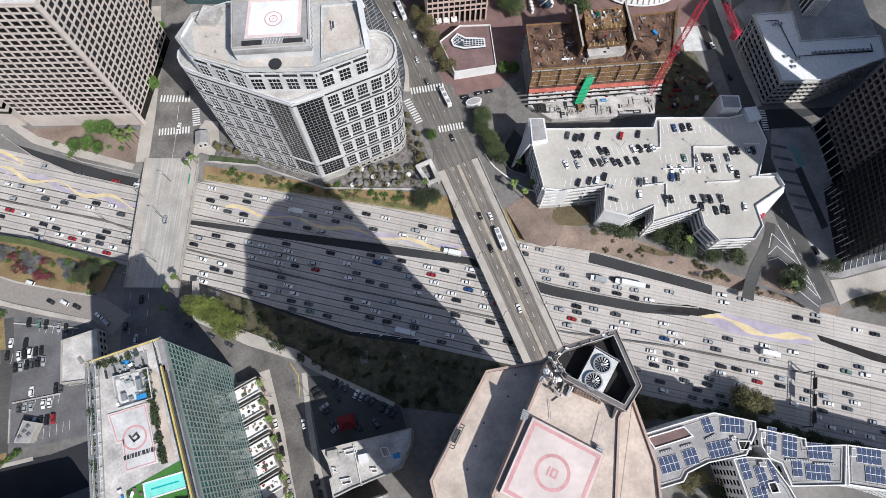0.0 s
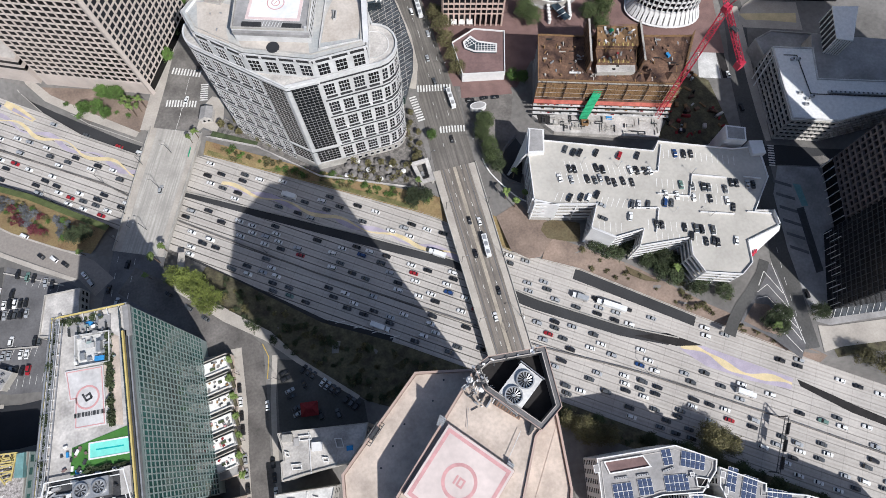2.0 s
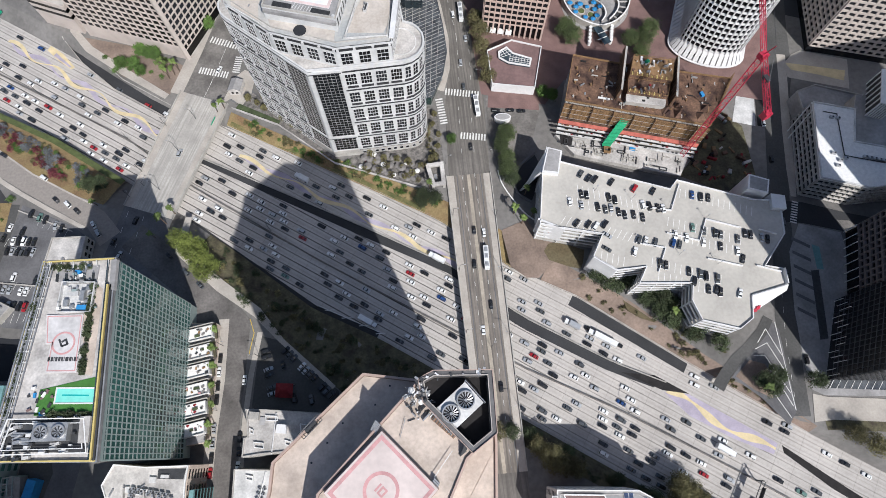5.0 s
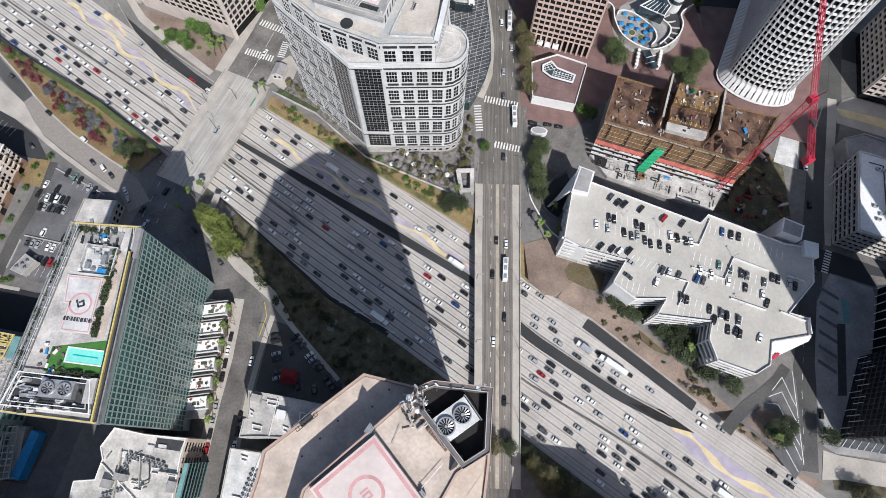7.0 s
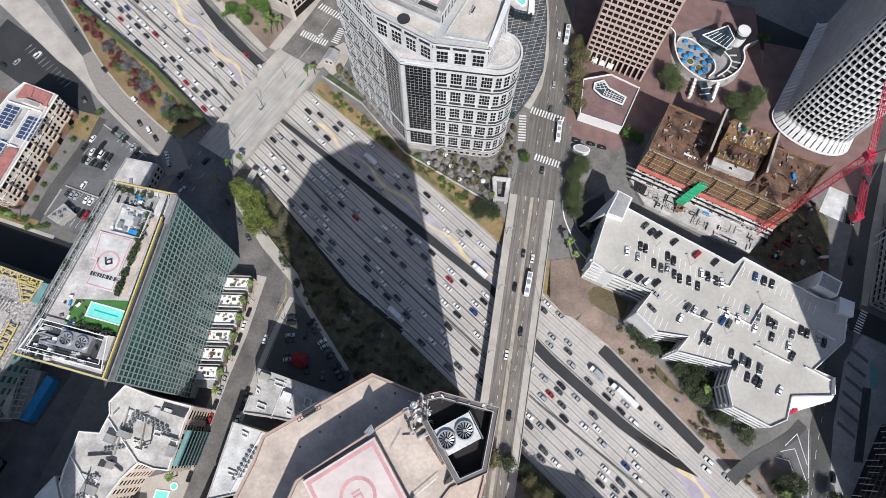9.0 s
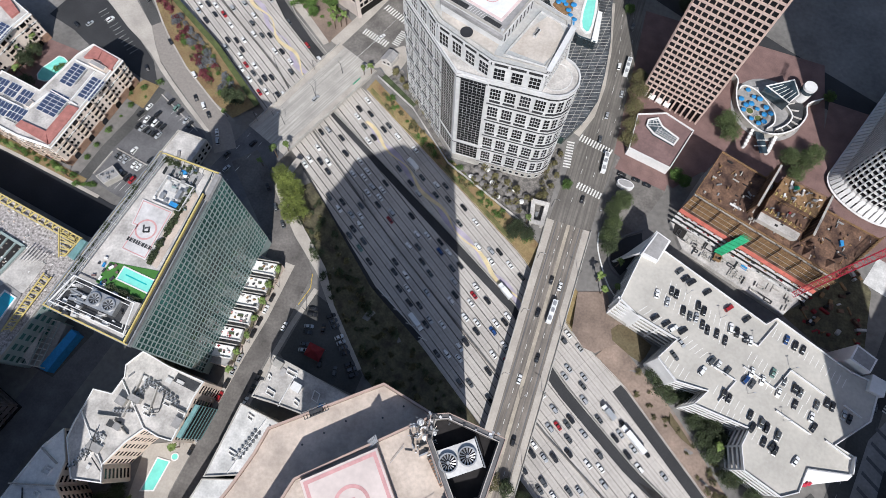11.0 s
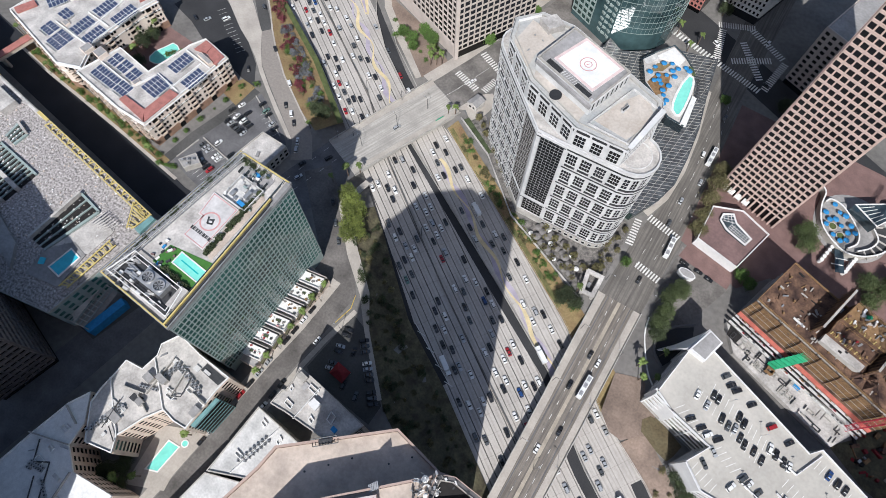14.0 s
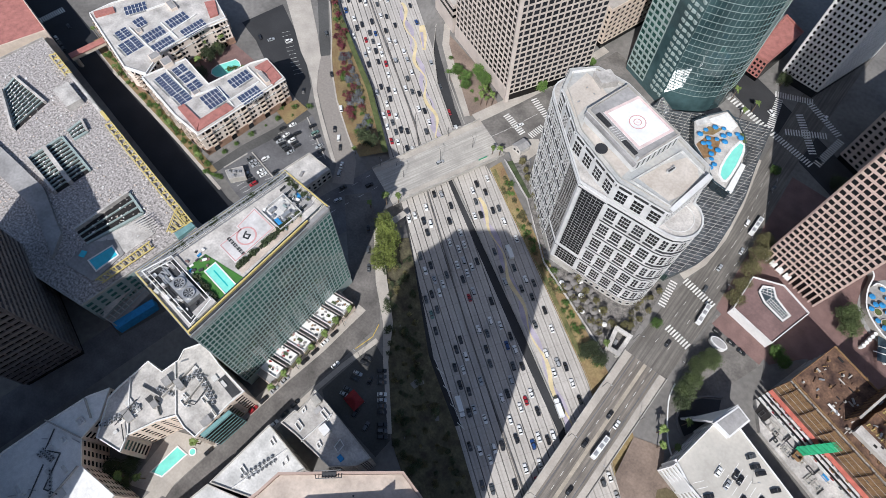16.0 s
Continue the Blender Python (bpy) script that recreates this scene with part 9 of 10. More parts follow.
solar_block([(140.6, -107.2), (154.1, -115.9), (190, -146), (178, -160), (145.8, -130), (131.2, -120.2)], 24,
            [(146.3, -114.9, 5, 2, -34), (158, -124, 5, 2, -38), (144, -122, 4, 2, -34)], [(140.6, -110.6, 1.8, 3.4, 1.8, -34)])
solar_block([(93.6, -91.2), (99.8, -93.2), (107.2, -97.4), (108.6, -110.2), (108, -124), (88, -116), (91.1, -102.7)], 24,
            [(96.3, -96.2, 2, 3, -14), (106.0, -102.6, 1, 3, -10), (100.6, -102.6, 2, 3, -14), (96, -108, 3, 2, -14)], [(103.4, -98.2, 2.6, 2.0, 1.4, -20)], None, [(101.4, -105.6), (104.2, -106.4), (103.6, -110), (100.8, -109)])

for x, y, z, yaw, size in UNIT_SPOTS:
    ob = copy_thing(UNIT, Matrix.Translation((x, y, z)) @ Matrix.Rotation(radians(yaw), 4, "Z") @ Matrix.Diagonal((size, size, size, 1)))
for o in (*UNIT.children_recursive, UNIT):
    bpy.data.objects.remove(o)

# ---- vegetation ----
def leaf_cloud(rx, rz, clumps, leaves, size, seed, z_mid, m, nm="crown"):
    """A crown of many small leaf blades in clumps, with gaps and an uneven outline."""
    rnd = random.Random(seed)
    s = Shape()
    for _ in range(clumps):
        a, h = rnd.uniform(0, 2 * math.pi), rnd.uniform(-0.6, 1)
        k = math.sqrt(max(0.05, 1 - h * h * 0.8)) * rnd.uniform(0.35, 1.0)
        c = Vector((math.cos(a) * rx * k, math.sin(a) * rx * k, z_mid + h * rz))
        cr = rx * rnd.uniform(0.22, 0.42)
        for _ in range(leaves):
            p = c + Vector((rnd.gauss(0, 0.5), rnd.gauss(0, 0.5), rnd.gauss(0, 0.4))) * cr
            d = Vector((rnd.gauss(0, 1), rnd.gauss(0, 1), rnd.gauss(0, 0.7))).normalized() * size * rnd.uniform(0.6, 1.3)
            e = d.cross(Vector((rnd.gauss(0, 1), rnd.gauss(0, 1), rnd.gauss(0, 1)))).normalized() * size * rnd.uniform(0.35, 0.7)
            s.quad(p - d, p - e, p + d, p + e)
    return s.mesh(nm, m)


def tree(name, r, h, m, seed, label, category="tree", group="trees", clumps=60, leaves=42, size=0.34):
    t = thing(name, (0, 0, 0), label, category, group)
    rnd = random.Random(seed)
    tr = Shape()
    tr.loft([[(0.35 * math.cos(i * 1.05), 0.35 * math.sin(i * 1.05), 0) for i in range(6)], [(0.2 * math.cos(i * 1.05), 0.2 * math.sin(i * 1.05), h * 0.55) for i in range(6)]])
    for i in range(5):
        a = i * 1.26 + rnd.random()
        tr.rod((0, 0, h * (0.35 + 0.04 * i)), (math.cos(a) * r * 0.6, math.sin(a) * r * 0.6, h * 0.72), 0.11, 4)
    part("trunk", tr, M["bark"], t)
    part("crown", leaf_cloud(r, h * 0.36, clumps, leaves, size, seed, h * 0.62, m), m, t)
    return t


def shrub(name, r, m, seed, label, category="shrub", group="shrubs"):
    ob = new(name, leaf_cloud(r, r * 0.55, 20, 20, 0.24, seed, r * 0.45, m, name))
    return tagged(ob, label, category, group)


def palm(seed, label, h):
    t = thing("palm_tree", (0, 0, 0), label, "palm tree", "palm trees")
    rnd = random.Random(seed)
    part("trunk", Shape().loft([[(0.28 * math.cos(i), 0.28 * math.sin(i), 0) for i in (0, 1.05, 2.1, 3.14, 4.2, 5.2)], [(0.17 * math.cos(i) + 0.3, 0.17 * math.sin(i), h) for i in (0, 1.05, 2.1, 3.14, 4.2, 5.2)]]), M["bark"], t)
    s, k = Shape(), 6
    for i in range(16):
        a = i * 2.4
        first = len(s.v)
        el = rnd.uniform(-0.3, 0.9)
        ln = rnd.uniform(1.9, 2.6)
        for j in range(k + 1):
            f = j / k
            x = f * ln * math.cos(el * (1 - 0.3 * f))
            z = h + ln * (f * math.sin(el) - f * f * 0.55)
            w = 0.5 * math.sin(math.pi * min(0.97, f * 0.9 + 0.08))
            c, n = Vector((0.3 + x * math.cos(a), x * math.sin(a), z)), Vector((-math.sin(a), math.cos(a), -0.25)) * w
            s.v += [tuple(c - n), tuple(c + Vector((0, 0, 0.12))), tuple(c + n)]
        for j in range(k):
            q = first + 3 * j
            s.f += [(q, q + 3, q + 4, q + 1), (q + 1, q + 4, q + 5, q + 2)]
    part("crown", s, M["leaf_p"], t)
    return t


def scatter(proto, spots, seed, lo=0.8, hi=1.2):
    """Copies of one plant at the spots (x, y, z), each turned and sized its own way; the pattern itself takes the first spot."""
    rnd = random.Random(seed)
    for i, (x, y, z) in enumerate(spots):
        k = rnd.uniform(lo, hi)
        m = Matrix.Translation((x, y, z)) @ Matrix.Rotation(rnd.uniform(0, 6.28), 4, "Z") @ Matrix.Diagonal((k, k, k * rnd.uniform(0.85, 1.15), 1))
        if i == len(spots) - 1:
            proto.matrix_basis = m
        else:
            copy_thing(proto, m)


def bank(u, k, side):
    """A spot on the cutting's slope: k runs from the freeway's edge (0) to the street (1)."""
    lo, hi = (S_EDGE, S_TOP) if side == "S" else (N_EDGE, N_TOP)
    v = lerp(lo, u) + (lerp(hi, u) - lerp(lo, u)) * k
    low = FREE + (4.2 if side == "S" and u < -172 else 0.4)
    return (*uv(u, v), low * (1 - k))


rnd = random.Random(5)
scatter(tree("street_tree", 4.2, 8.5, M["leaf_y"], 1, "leafy yellow-green tree on the slope"),
        [(-97, 77, 0), (-94, 71, 0), (-90, 67, 0), (-87, 61, 0), (-85, 56, 0), (-92, 74, -0.5), (-88, 72, -2), (-81, 61, -2), (-85, 66, -1.5)], 2)
scatter(tree("plaza_tree", 3.4, 7.5, M["leaf_g"], 3, "bright green round street tree"),
        [(48.6, 113, 0.1), (-63.4, 244, 0.15), (-66, 236.6, 0.15), (-69, 230, 0.15), (-71.8, 223, 0.15), (-78.2, 207.4, 0.15), (103, 134, 0.1), (108, 131, 0.1), (-127.2, 187.9, 0), (-120.6, 187.5, 0), (-116.6, 181.4, 0), (-116.6, 195.4, 0), (-108.3, 190.9, 0), (-112, 192.6, 0), (180, 206, 0), (62, 236, 0)], 4, 0.7, 1.05)
scatter(tree("plaza_oak", 5.4, 10.5, M["leaf_m"], 55, "large mid-green plaza tree with a spreading crown", clumps=80, leaves=48, size=0.36),
        [(125, 172, 0.1), (127, 166, 0.1), (160, 160, 0.1), (168, 158, 0.1), (164, 151, 0.1), (172, 164, 0.1), (74, 104, 0), (76, 97, 0), (75, 90, 0), (77.6, 110, 0)], 56, 0.8, 1.1)
scatter(tree("dark_tree", 4.4, 9.0, M["leaf_d"], 6, "dark green broad tree with dense crown"),
        [(76, 83, 0), (79, 113, 0), (29, 84, -1), (34, 80, -1.5), (27, 80, -2)]
        + [(145, 1, -1), (152, -6, 0), (128, 10, -1), (117, 18, -1), (108, 26, 0), (158, -16, 0), (138, 6, -2), (124.3, 20, -1), (131, 12, -2), (139, -1, -2), (147, -10, -1), (137, 10, -1), (143, 6, -1), (149, -2, -1), (134, 4, -3), (112, 22, -1), (173, -36, 0), (179, -35, 0), (175, -41, 0), (196.8, -40.3, 0)]
        + [bank(u, 0.4 + 0.3 * (u % 3 == 0), "S") for u in (66, 74, 92, 118, 133, 150, 160, 176, 196, 214, 232)]
        + [bank(-178, 0.45, "S"), bank(-181, 0.62, "S"), (-258, 104, 0), (-250, 90, 0), (-236, 88, 0), (-258, 112, 0), (-226, 118, 0), (-112, -88, 0), (-113, -84, 0), (-116, -92, 0), (-108, -94, 0), (80, -110, 0), (88, -104, 0), (74, -106, 0), (96, -112, 0), (94, 246, 0), (40, 300, 0)], 7, 0.75, 1.15)
scatter(tree("olive_tree", 5.0, 10.0, M["leaf_o"], 8, "tall olive-green tree on the freeway slope"),
        [bank(80, 0.75, "S"), bank(86, 0.9, "S"), bank(140, 0.5, "S"), bank(147, 0.4, "S"), bank(142, 0.7, "S"), bank(100, 0.8, "S"), (206, -66, 0), (214, -72, 0), bank(60, 1.0, "S"), (124.6, -79.4, -3), (130.4, -83.2, -3), (120.4, -79.3, -3), (122, -74.5, -4), (127, -78, -4), (96.1, -100.8, 0), (76.9, -95.3, 0), (84, -96, 0), (75.5, -60, -2)] + [(74.6 + 0.6 * (i % 2), 147 + 10 * i, 0.1) for i in range(5)], 9, 0.8, 1.15)
scatter(shrub("scrub_bush", 2.0, M["leaf_d"], 10, "dark scrubby bush on a dry slope"),
        [bank(rnd.uniform(-104, 30), rnd.uniform(0.1, 0.95), "S") for _ in range(76)] + [bank(rnd.uniform(70, 230), rnd.uniform(0.1, 0.95), "S") for _ in range(40)], 11, 0.5, 1.3)
scatter(shrub("dry_bush", 1.6, M["leaf_o"], 12, "dry olive bush on a slope"),
        [bank(rnd.uniform(-100, 24), rnd.uniform(0.1, 0.95), "S") for _ in range(50)] + [bank(rnd.uniform(-138, -18), rnd.uniform(0.25, 0.95), "N") for _ in range(48)]
        + [bank(rnd.uniform(60, 180), rnd.uniform(0.2, 0.95), "N") for _ in range(24)] + [(rnd.uniform(138, 162), rnd.uniform(-20, 8), -0.4) for _ in range(26)] + [bank(rnd.uniform(-330, -178), rnd.uniform(0.25, 0.8), "S") for _ in range(46)], 13, 0.5, 1.3)
scatter(shrub("green_bush", 1.7, M["leaf_g"], 14, "fresh green bush in a planted bed"),
        [bank(rnd.uniform(-136, -18), rnd.uniform(0.35, 0.95), "N") for _ in range(46)] + [bank(rnd.uniform(-330, -178), rnd.uniform(0.2, 0.75), "S") for _ in range(40)]
        + [(-118 + i * 2.0, 196 - i * 0.9, 0) for i in range(9)] + [(-132, 186, 0), (-128, 190, 0), (-124, 186, 0), (-130, 192, 0), (-112, 182, 0), (-106, 178, 0), (-138, 196, 0)]
        + [(-202 + i * 1.6, 44 + i * 0.3, 0) for i in range(8)] + [(-203 - 2.5 * i + rnd.uniform(-1, 1), 48 + 0.47 * i + rnd.uniform(-1.6, 1.6), 0.1) for i in range(46)] + [(-197, 103, 0), (-191, 108, 0), (-188, 103, 0), (-193.5, 96, 0), (-195.8, 88, 0), (-198, 78, 0), (-200.4, 68, 0), (-202, 60, 0), (-184, 114, 0), (-196.6, 110, 0)] + [(-232 - 3 * (i % 5) + rnd.uniform(-1, 1), 118 - 3.0 * i, 0) for i in range(8)] + [(45, 152 + 9 * i, 0.2) for i in range(4)], 15, 0.5, 1.25)
scatter(shrub("red_bush", 1.6, M["leaf_r"], 16, "red flowering bush on the bank"),
        [bank(rnd.gauss(c, 5), rnd.uniform(0.3, 0.8), "S") for c in (-205, -222, -240, -258, -272, -300) for _ in range(6)], 17, 0.8, 1.7)
scatter(shrub("grey_bush", 1.9, M["leaf_v"], 18, "grey-violet flowering bush on the bank"),
        [bank(rnd.gauss(c, 4), rnd.uniform(0.3, 0.75), "S") for c in (-192, -214, -230, -248) for _ in range(9)], 19, 0.8, 1.5)
scatter(shrub("roof_shrub", 0.9, M["leaf_d"], 20, "small potted shrub on the hotel roof", group="roof shrubs"),
        [(-115.2 - i * 0.44, 39 - i * 2.1, 78.5) for i in range(25)] + [(-97.4 - i * 0.19, 31 - i * 1.9, 78.5) for i in range(17)] + [(-110 + i * 1.3, -12.2 - i * 0.17, 78.5) for i in range(11)] + [(-112 + i * 2.6, 40.6 - i * 0.3, 78.5) for i in range(6)], 21, 0.7, 1.7)
scatter(tree("slope_tree", 7.0, 12.5, M["leaf_o"], 71, "broad olive-brown tree on the freeway slope", clumps=120, leaves=52, size=0.4),
        [(69.5, -56.5, -3)], 72)
scatter(tree("young_tree", 1.7, 4.4, M["leaf_o"], 61, "small thin olive tree on a paved terrace", clumps=26, leaves=26, size=0.3),
        [(-58, 155, 0.1), (-54, 151.6, 0.1), (-50.6, 155.4, 0.1), (-49.4, 147.6, 0.1), (-45.4, 145.2, 0.1), (-40.6, 140.2, 0.1), (-36, 135.6, 0.1), (-31, 130.6, 0.1), (38, 104, 0.1), (41, 110, 0.1), (42, 117, 0.1), (40, 124, 0.1), (35.6, 102, 0.1), (30, 100.4, 0.1), (24, 103, 0.1), (17.6, 105.4, 0.1), (11, 107.6, 0.1), (41.6, 130, 0.1)], 62, 0.8, 1.3)
PALM_H = 9.0
scatter(palm(22, "slim palm tree with drooping fronds", PALM_H),
        [(-104.5, 88, 0), (-110, 81, 0), (-100, 93, 0), (-72, 152, -0.6), (-76, 150.6, -0.6), (33, 87, 0), (82, 76, 0), (77, 60, 0), (74, 66, -1), (83, 63, 0)]
        + [(-79.6 - 0.085 * i * 8.6, 27 - i * 8.6, 0.15) for i in range(7)] + [(-89, -42, 0.1), (-91, -52, 0.1), (-95, -63, 0.1), (-104, -88, 0), (-110, -92, 0)]
        + [x for x in ((-266.9, 101.6, 0), (-263.2, 108.1, 0), (-259.1, 118.0, 0), (-271, 108.3, 0), (-265.1, 116.5, 0), (-258, 113, 0), (-258, 97, 0), (-268, 95, 0), (-330, 76, 0), (-318, 68, 0), (-294, 63, 0), (-236, 53, 0), (-206, 47, 0))] + [(-101.6, 181.3, 0), (-96.3, 180.5, 0), (-102, 176.6, 0), (-105.3, 181.3, 0), (-99, 178.6, 0), (-104, 184, 0)]
        + [(148, -6, -1), (140, 2, -1.4), (172, -40, 0), (-140, 104, -1), (30, 262, 0), (20, 272, 0), (34, 270, 0)], 23, 0.8, 1.15)

# ---- vehicles ----
def car_mesh_set(paint, ln, wd, ht, van=False):
    x, w = ln / 2, wd / 2
    body = Shape()
    prof = [(-x, 0.40, 0.72, 0.86), (-x + 0.15, 0.28, 0.88, 0.97), (-x * 0.45, 0.26, 0.94, 1.0), (x * 0.38, 0.26, 0.92, 1.0), (x - 0.35, 0.28, 0.78, 0.95), (x, 0.40, 0.62, 0.80)]
    body.loft([[(px, -w * k, z0), (px, w * k, z0), (px, w * k * 0.96, z1), (px, -w * k * 0.96, z1)] for px, z0, z1, k in prof])
    cab = Shape()
    b0, b1, t0, t1 = (-x * 0.92, x * 0.42, -x * 0.80, x * 0.16) if van else (-x * 0.74, x * 0.42, -x * 0.48, x * 0.12)
    cab.loft([[(b0, -w * 0.9, 0.88), (b1, -w * 0.9, 0.88), (b1, w * 0.9, 0.88), (b0, w * 0.9, 0.88)],
              [(t0, -w * 0.74, ht - 0.05), (t1, -w * 0.74, ht - 0.05), (t1, w * 0.74, ht - 0.05), (t0, w * 0.74, ht - 0.05)]])
    roof = Shape().loft([[(t0 - 0.04, -w * 0.75, ht - 0.06), (t1 + 0.04, -w * 0.75, ht - 0.06), (t1 + 0.04, w * 0.75, ht - 0.06), (t0 - 0.04, w * 0.75, ht - 0.06)],
                         [(t0 + 0.05, -w * 0.66, ht), (t1 - 0.05, -w * 0.66, ht), (t1 - 0.05, w * 0.66, ht), (t0 + 0.05, w * 0.66, ht)]])
    wheel = Shape().rod((0, -0.1, 0), (0, 0.1, 0), 0.32, 8)
    return body, cab, roof, wheel


CAR_WORDS = {"white": "white", "silver": "silver", "black": "black", "grey": "dark grey", "red": "dark red", "blue": "dark blue", "green": "pale green", "orange": "orange"}


def car(kind, colour):
    ln, wd, ht, van = {"car": (4.6, 1.82, 1.45, False), "suv": (4.8, 1.95, 1.75, True)}[kind]
    body, cab, roof, wheel = car_mesh_set(colour, ln, wd, ht, van)
    nm = "car" if kind == "car" else "suv"
    k0 = len(body.v)
    body.v += roof.v
    body.f += [tuple(i + k0 for i in f) for f in roof.f]
    nf = len(body.f)
    for sx in (-1, 1):
        for sy in (-1, 1):
            y = sy * (wd / 2 - 0.12)
            body.rod((sx * ln * 0.31, y - 0.1, 0.32), (sx * ln * 0.31, y + 0.1, 0.32), 0.32, 8)
    me = body.mesh(nm, PAINT[colour], M["tyre"])
    for i, f in enumerate(me.polygons):
        f.material_index = 1 if i >= nf else 0
    ob = new(nm, me)
    tagged(ob, CAR_WORDS[colour] + (" saloon car on grey road concrete" if kind == "car" else " tall estate car on grey road concrete"), "car", "cars")
    part("cabin_glass", cab, M["carglass"], ob)
    return ob


COLOURS = ["white", "silver", "black", "grey", "red", "blue", "green"]
FLEET = {(k, c): [car(k, c), []] for k in ("car", "suv") for c in COLOURS}


def drive(x, y, z, yaw, rn):
    """Notes a car at a place; all are set out at the end."""
    c = rn.choices(COLOURS, [34, 14, 30, 17, 3, 2, 1.5] if z < -1 else [20, 12, 42, 20, 3, 2, 1])[0]
    FLEET[(rn.choice(("car", "car", "suv")), c)][1].append((x, y, z, yaw))


rn = random.Random(77)
free_yaw = math.degrees(math.atan2(U.y, U.x))
for k in range(-7, 10):
    v0 = 37.3 + 3.6 * k
    u = -330 + rn.uniform(0, 14)
    while u < 250:
        med, bs, bn = lerp(MED, u), lerp(BAND_S, u), lerp(BAND_N, u)
        ok = lerp(S_EDGE, u) + 2.2 < v0 < lerp(N_EDGE, u) - 2.0 and abs(v0 - med) > 2.0
        if -152 < u < 120 and bs - 1.6 < v0 < bn + 1.4:
            ok = False
        if -135 < u < 12 and 56.5 < v0 < 62.0:
            ok = False
        if u < -176 and 45.5 < v0 < 56 or 98 < u and 46.8 < v0 < 59:
            ok = False
        if -52 < u < -8 and v0 < 13 or 62 < u < 130 and v0 > 65:
            ok = False
        if ok:
            drive(*uv(u, v0 + rn.uniform(-0.35, 0.35)), FREE + 0.02, free_yaw + (180 if v0 > med else 0) + rn.uniform(-1.5, 1.5), rn)
        u += rn.choice((7.5, 9, 11, 14, 18, 24, 32)) * (1.15 if v0 > 58 else 1.0)
# streets and bridges
for x, y, yaw in ((49, 42, 85), (53.5, 20, 85), (56.8, 58, 85), (47.5, 8, 85), (51, -20, 85), (58.5, 108, 84), (61, 146, 88), (62, 162, 85), (67.5, 178, 88), (63, 196, 88), (52, 60, 265), (-97, 128, 66), (-128, 74, 66),
                  (-134, 58, 70), (-120, 92, 66), (-131, 82, 66), (-140, 40, 72), (-150, 8, 74), (-74, 178, 60), (-64, 196, 65), (-190, 141, 139), (-215, 165, 144),
                  (-95, 60, 130), (-88, 52, 130), (-103, 70, 130), (218, 76, 80), (212, 40, 78), (221, 98, 80), (204, 12, 76), (199, -30, 80), (66, 226, 80), (60, 240, 80), (72, 292, 75), (80, 260, -25), (44, 276, -25), (105, 248, -25)):
    drive(x, y, 0.05, yaw, rn)
for i in range(13):
    if i not in (4, 9):
        drive(-79.4 - i * 0.82, 14 - i * 6.4, 0.05, 82, rn)
    if i not in (1, 2, 3, 7):
        drive(-68.6 - i * 0.82, 2 - i * 6.4, 0.05, 82, rn)
# parking lots
for x, y in (*[(-184.0 + 2.6 * i, 85.0 - 0.5 * i) for i in range(6)], *[(-181.2 + 2.6 * i, 90.0 - 0.5 * i) for i in range(5)], (-173.0, 104.0), (-168.6, 101.2), (-165.8, 99.4), (-160.4, 95.4), (-157.4, 93.4), *[(-186.6 + 2.7 * i, 65.4 - 0.7 * i) for i in range(6) if i != 3],
             *[(-184.4 + 2.8 * i, 56.8 - 0.7 * i) for i in range(5)], (-168.7, 67.4), (-166.4, 66.6), (-183.2, 97.7), (-186.2, 92.4), (-179.5, 70.6), (-176.7, 94.8)):
    drive(x, y, 0.07, 72 + rn.choice((0, 180)) + rn.uniform(-4, 4), rn)
for x, y, yaw in ((-247.2, 137.3, 150), (-195.3, 120.8, 130), (-351.4, 59.4, 165), (-340.1, 56.3, 165), (-345.8, 57.8, 165), (-353.3, 70.7, 345), (-150, 102, 128), (-155, 106.6, 128), (-141.4, 93, 118), (-139, 88, 118), (-168, 124, 138), (-161, 110, 128)):
    drive(x, y, 0.06, yaw, rn)
for x, y, yaw in (*[(-48.4 + i * 1.78, 13 - i * 2.2, 38) for i in range(12) if i not in (3, 8)], *[(-58 + i * 0.3, 14 - i * 2.9, 12) for i in range(8) if i not in (2, 5)], (-50, 6, 100), (-46, -10, 95), (-38, -12, 100), (-240, 140, 60), (-230, 146, 60)):
    drive(x, y, 0.07, yaw, rn)
for x, y, yaw in ((76, 128, -6), (84, 127, -6), (90, 125.6, -8)):
    drive(x, y, 0.08, yaw, rn)
cy = math.degrees(math.atan2(CP_PR.y, CP_PR.x)) + 10
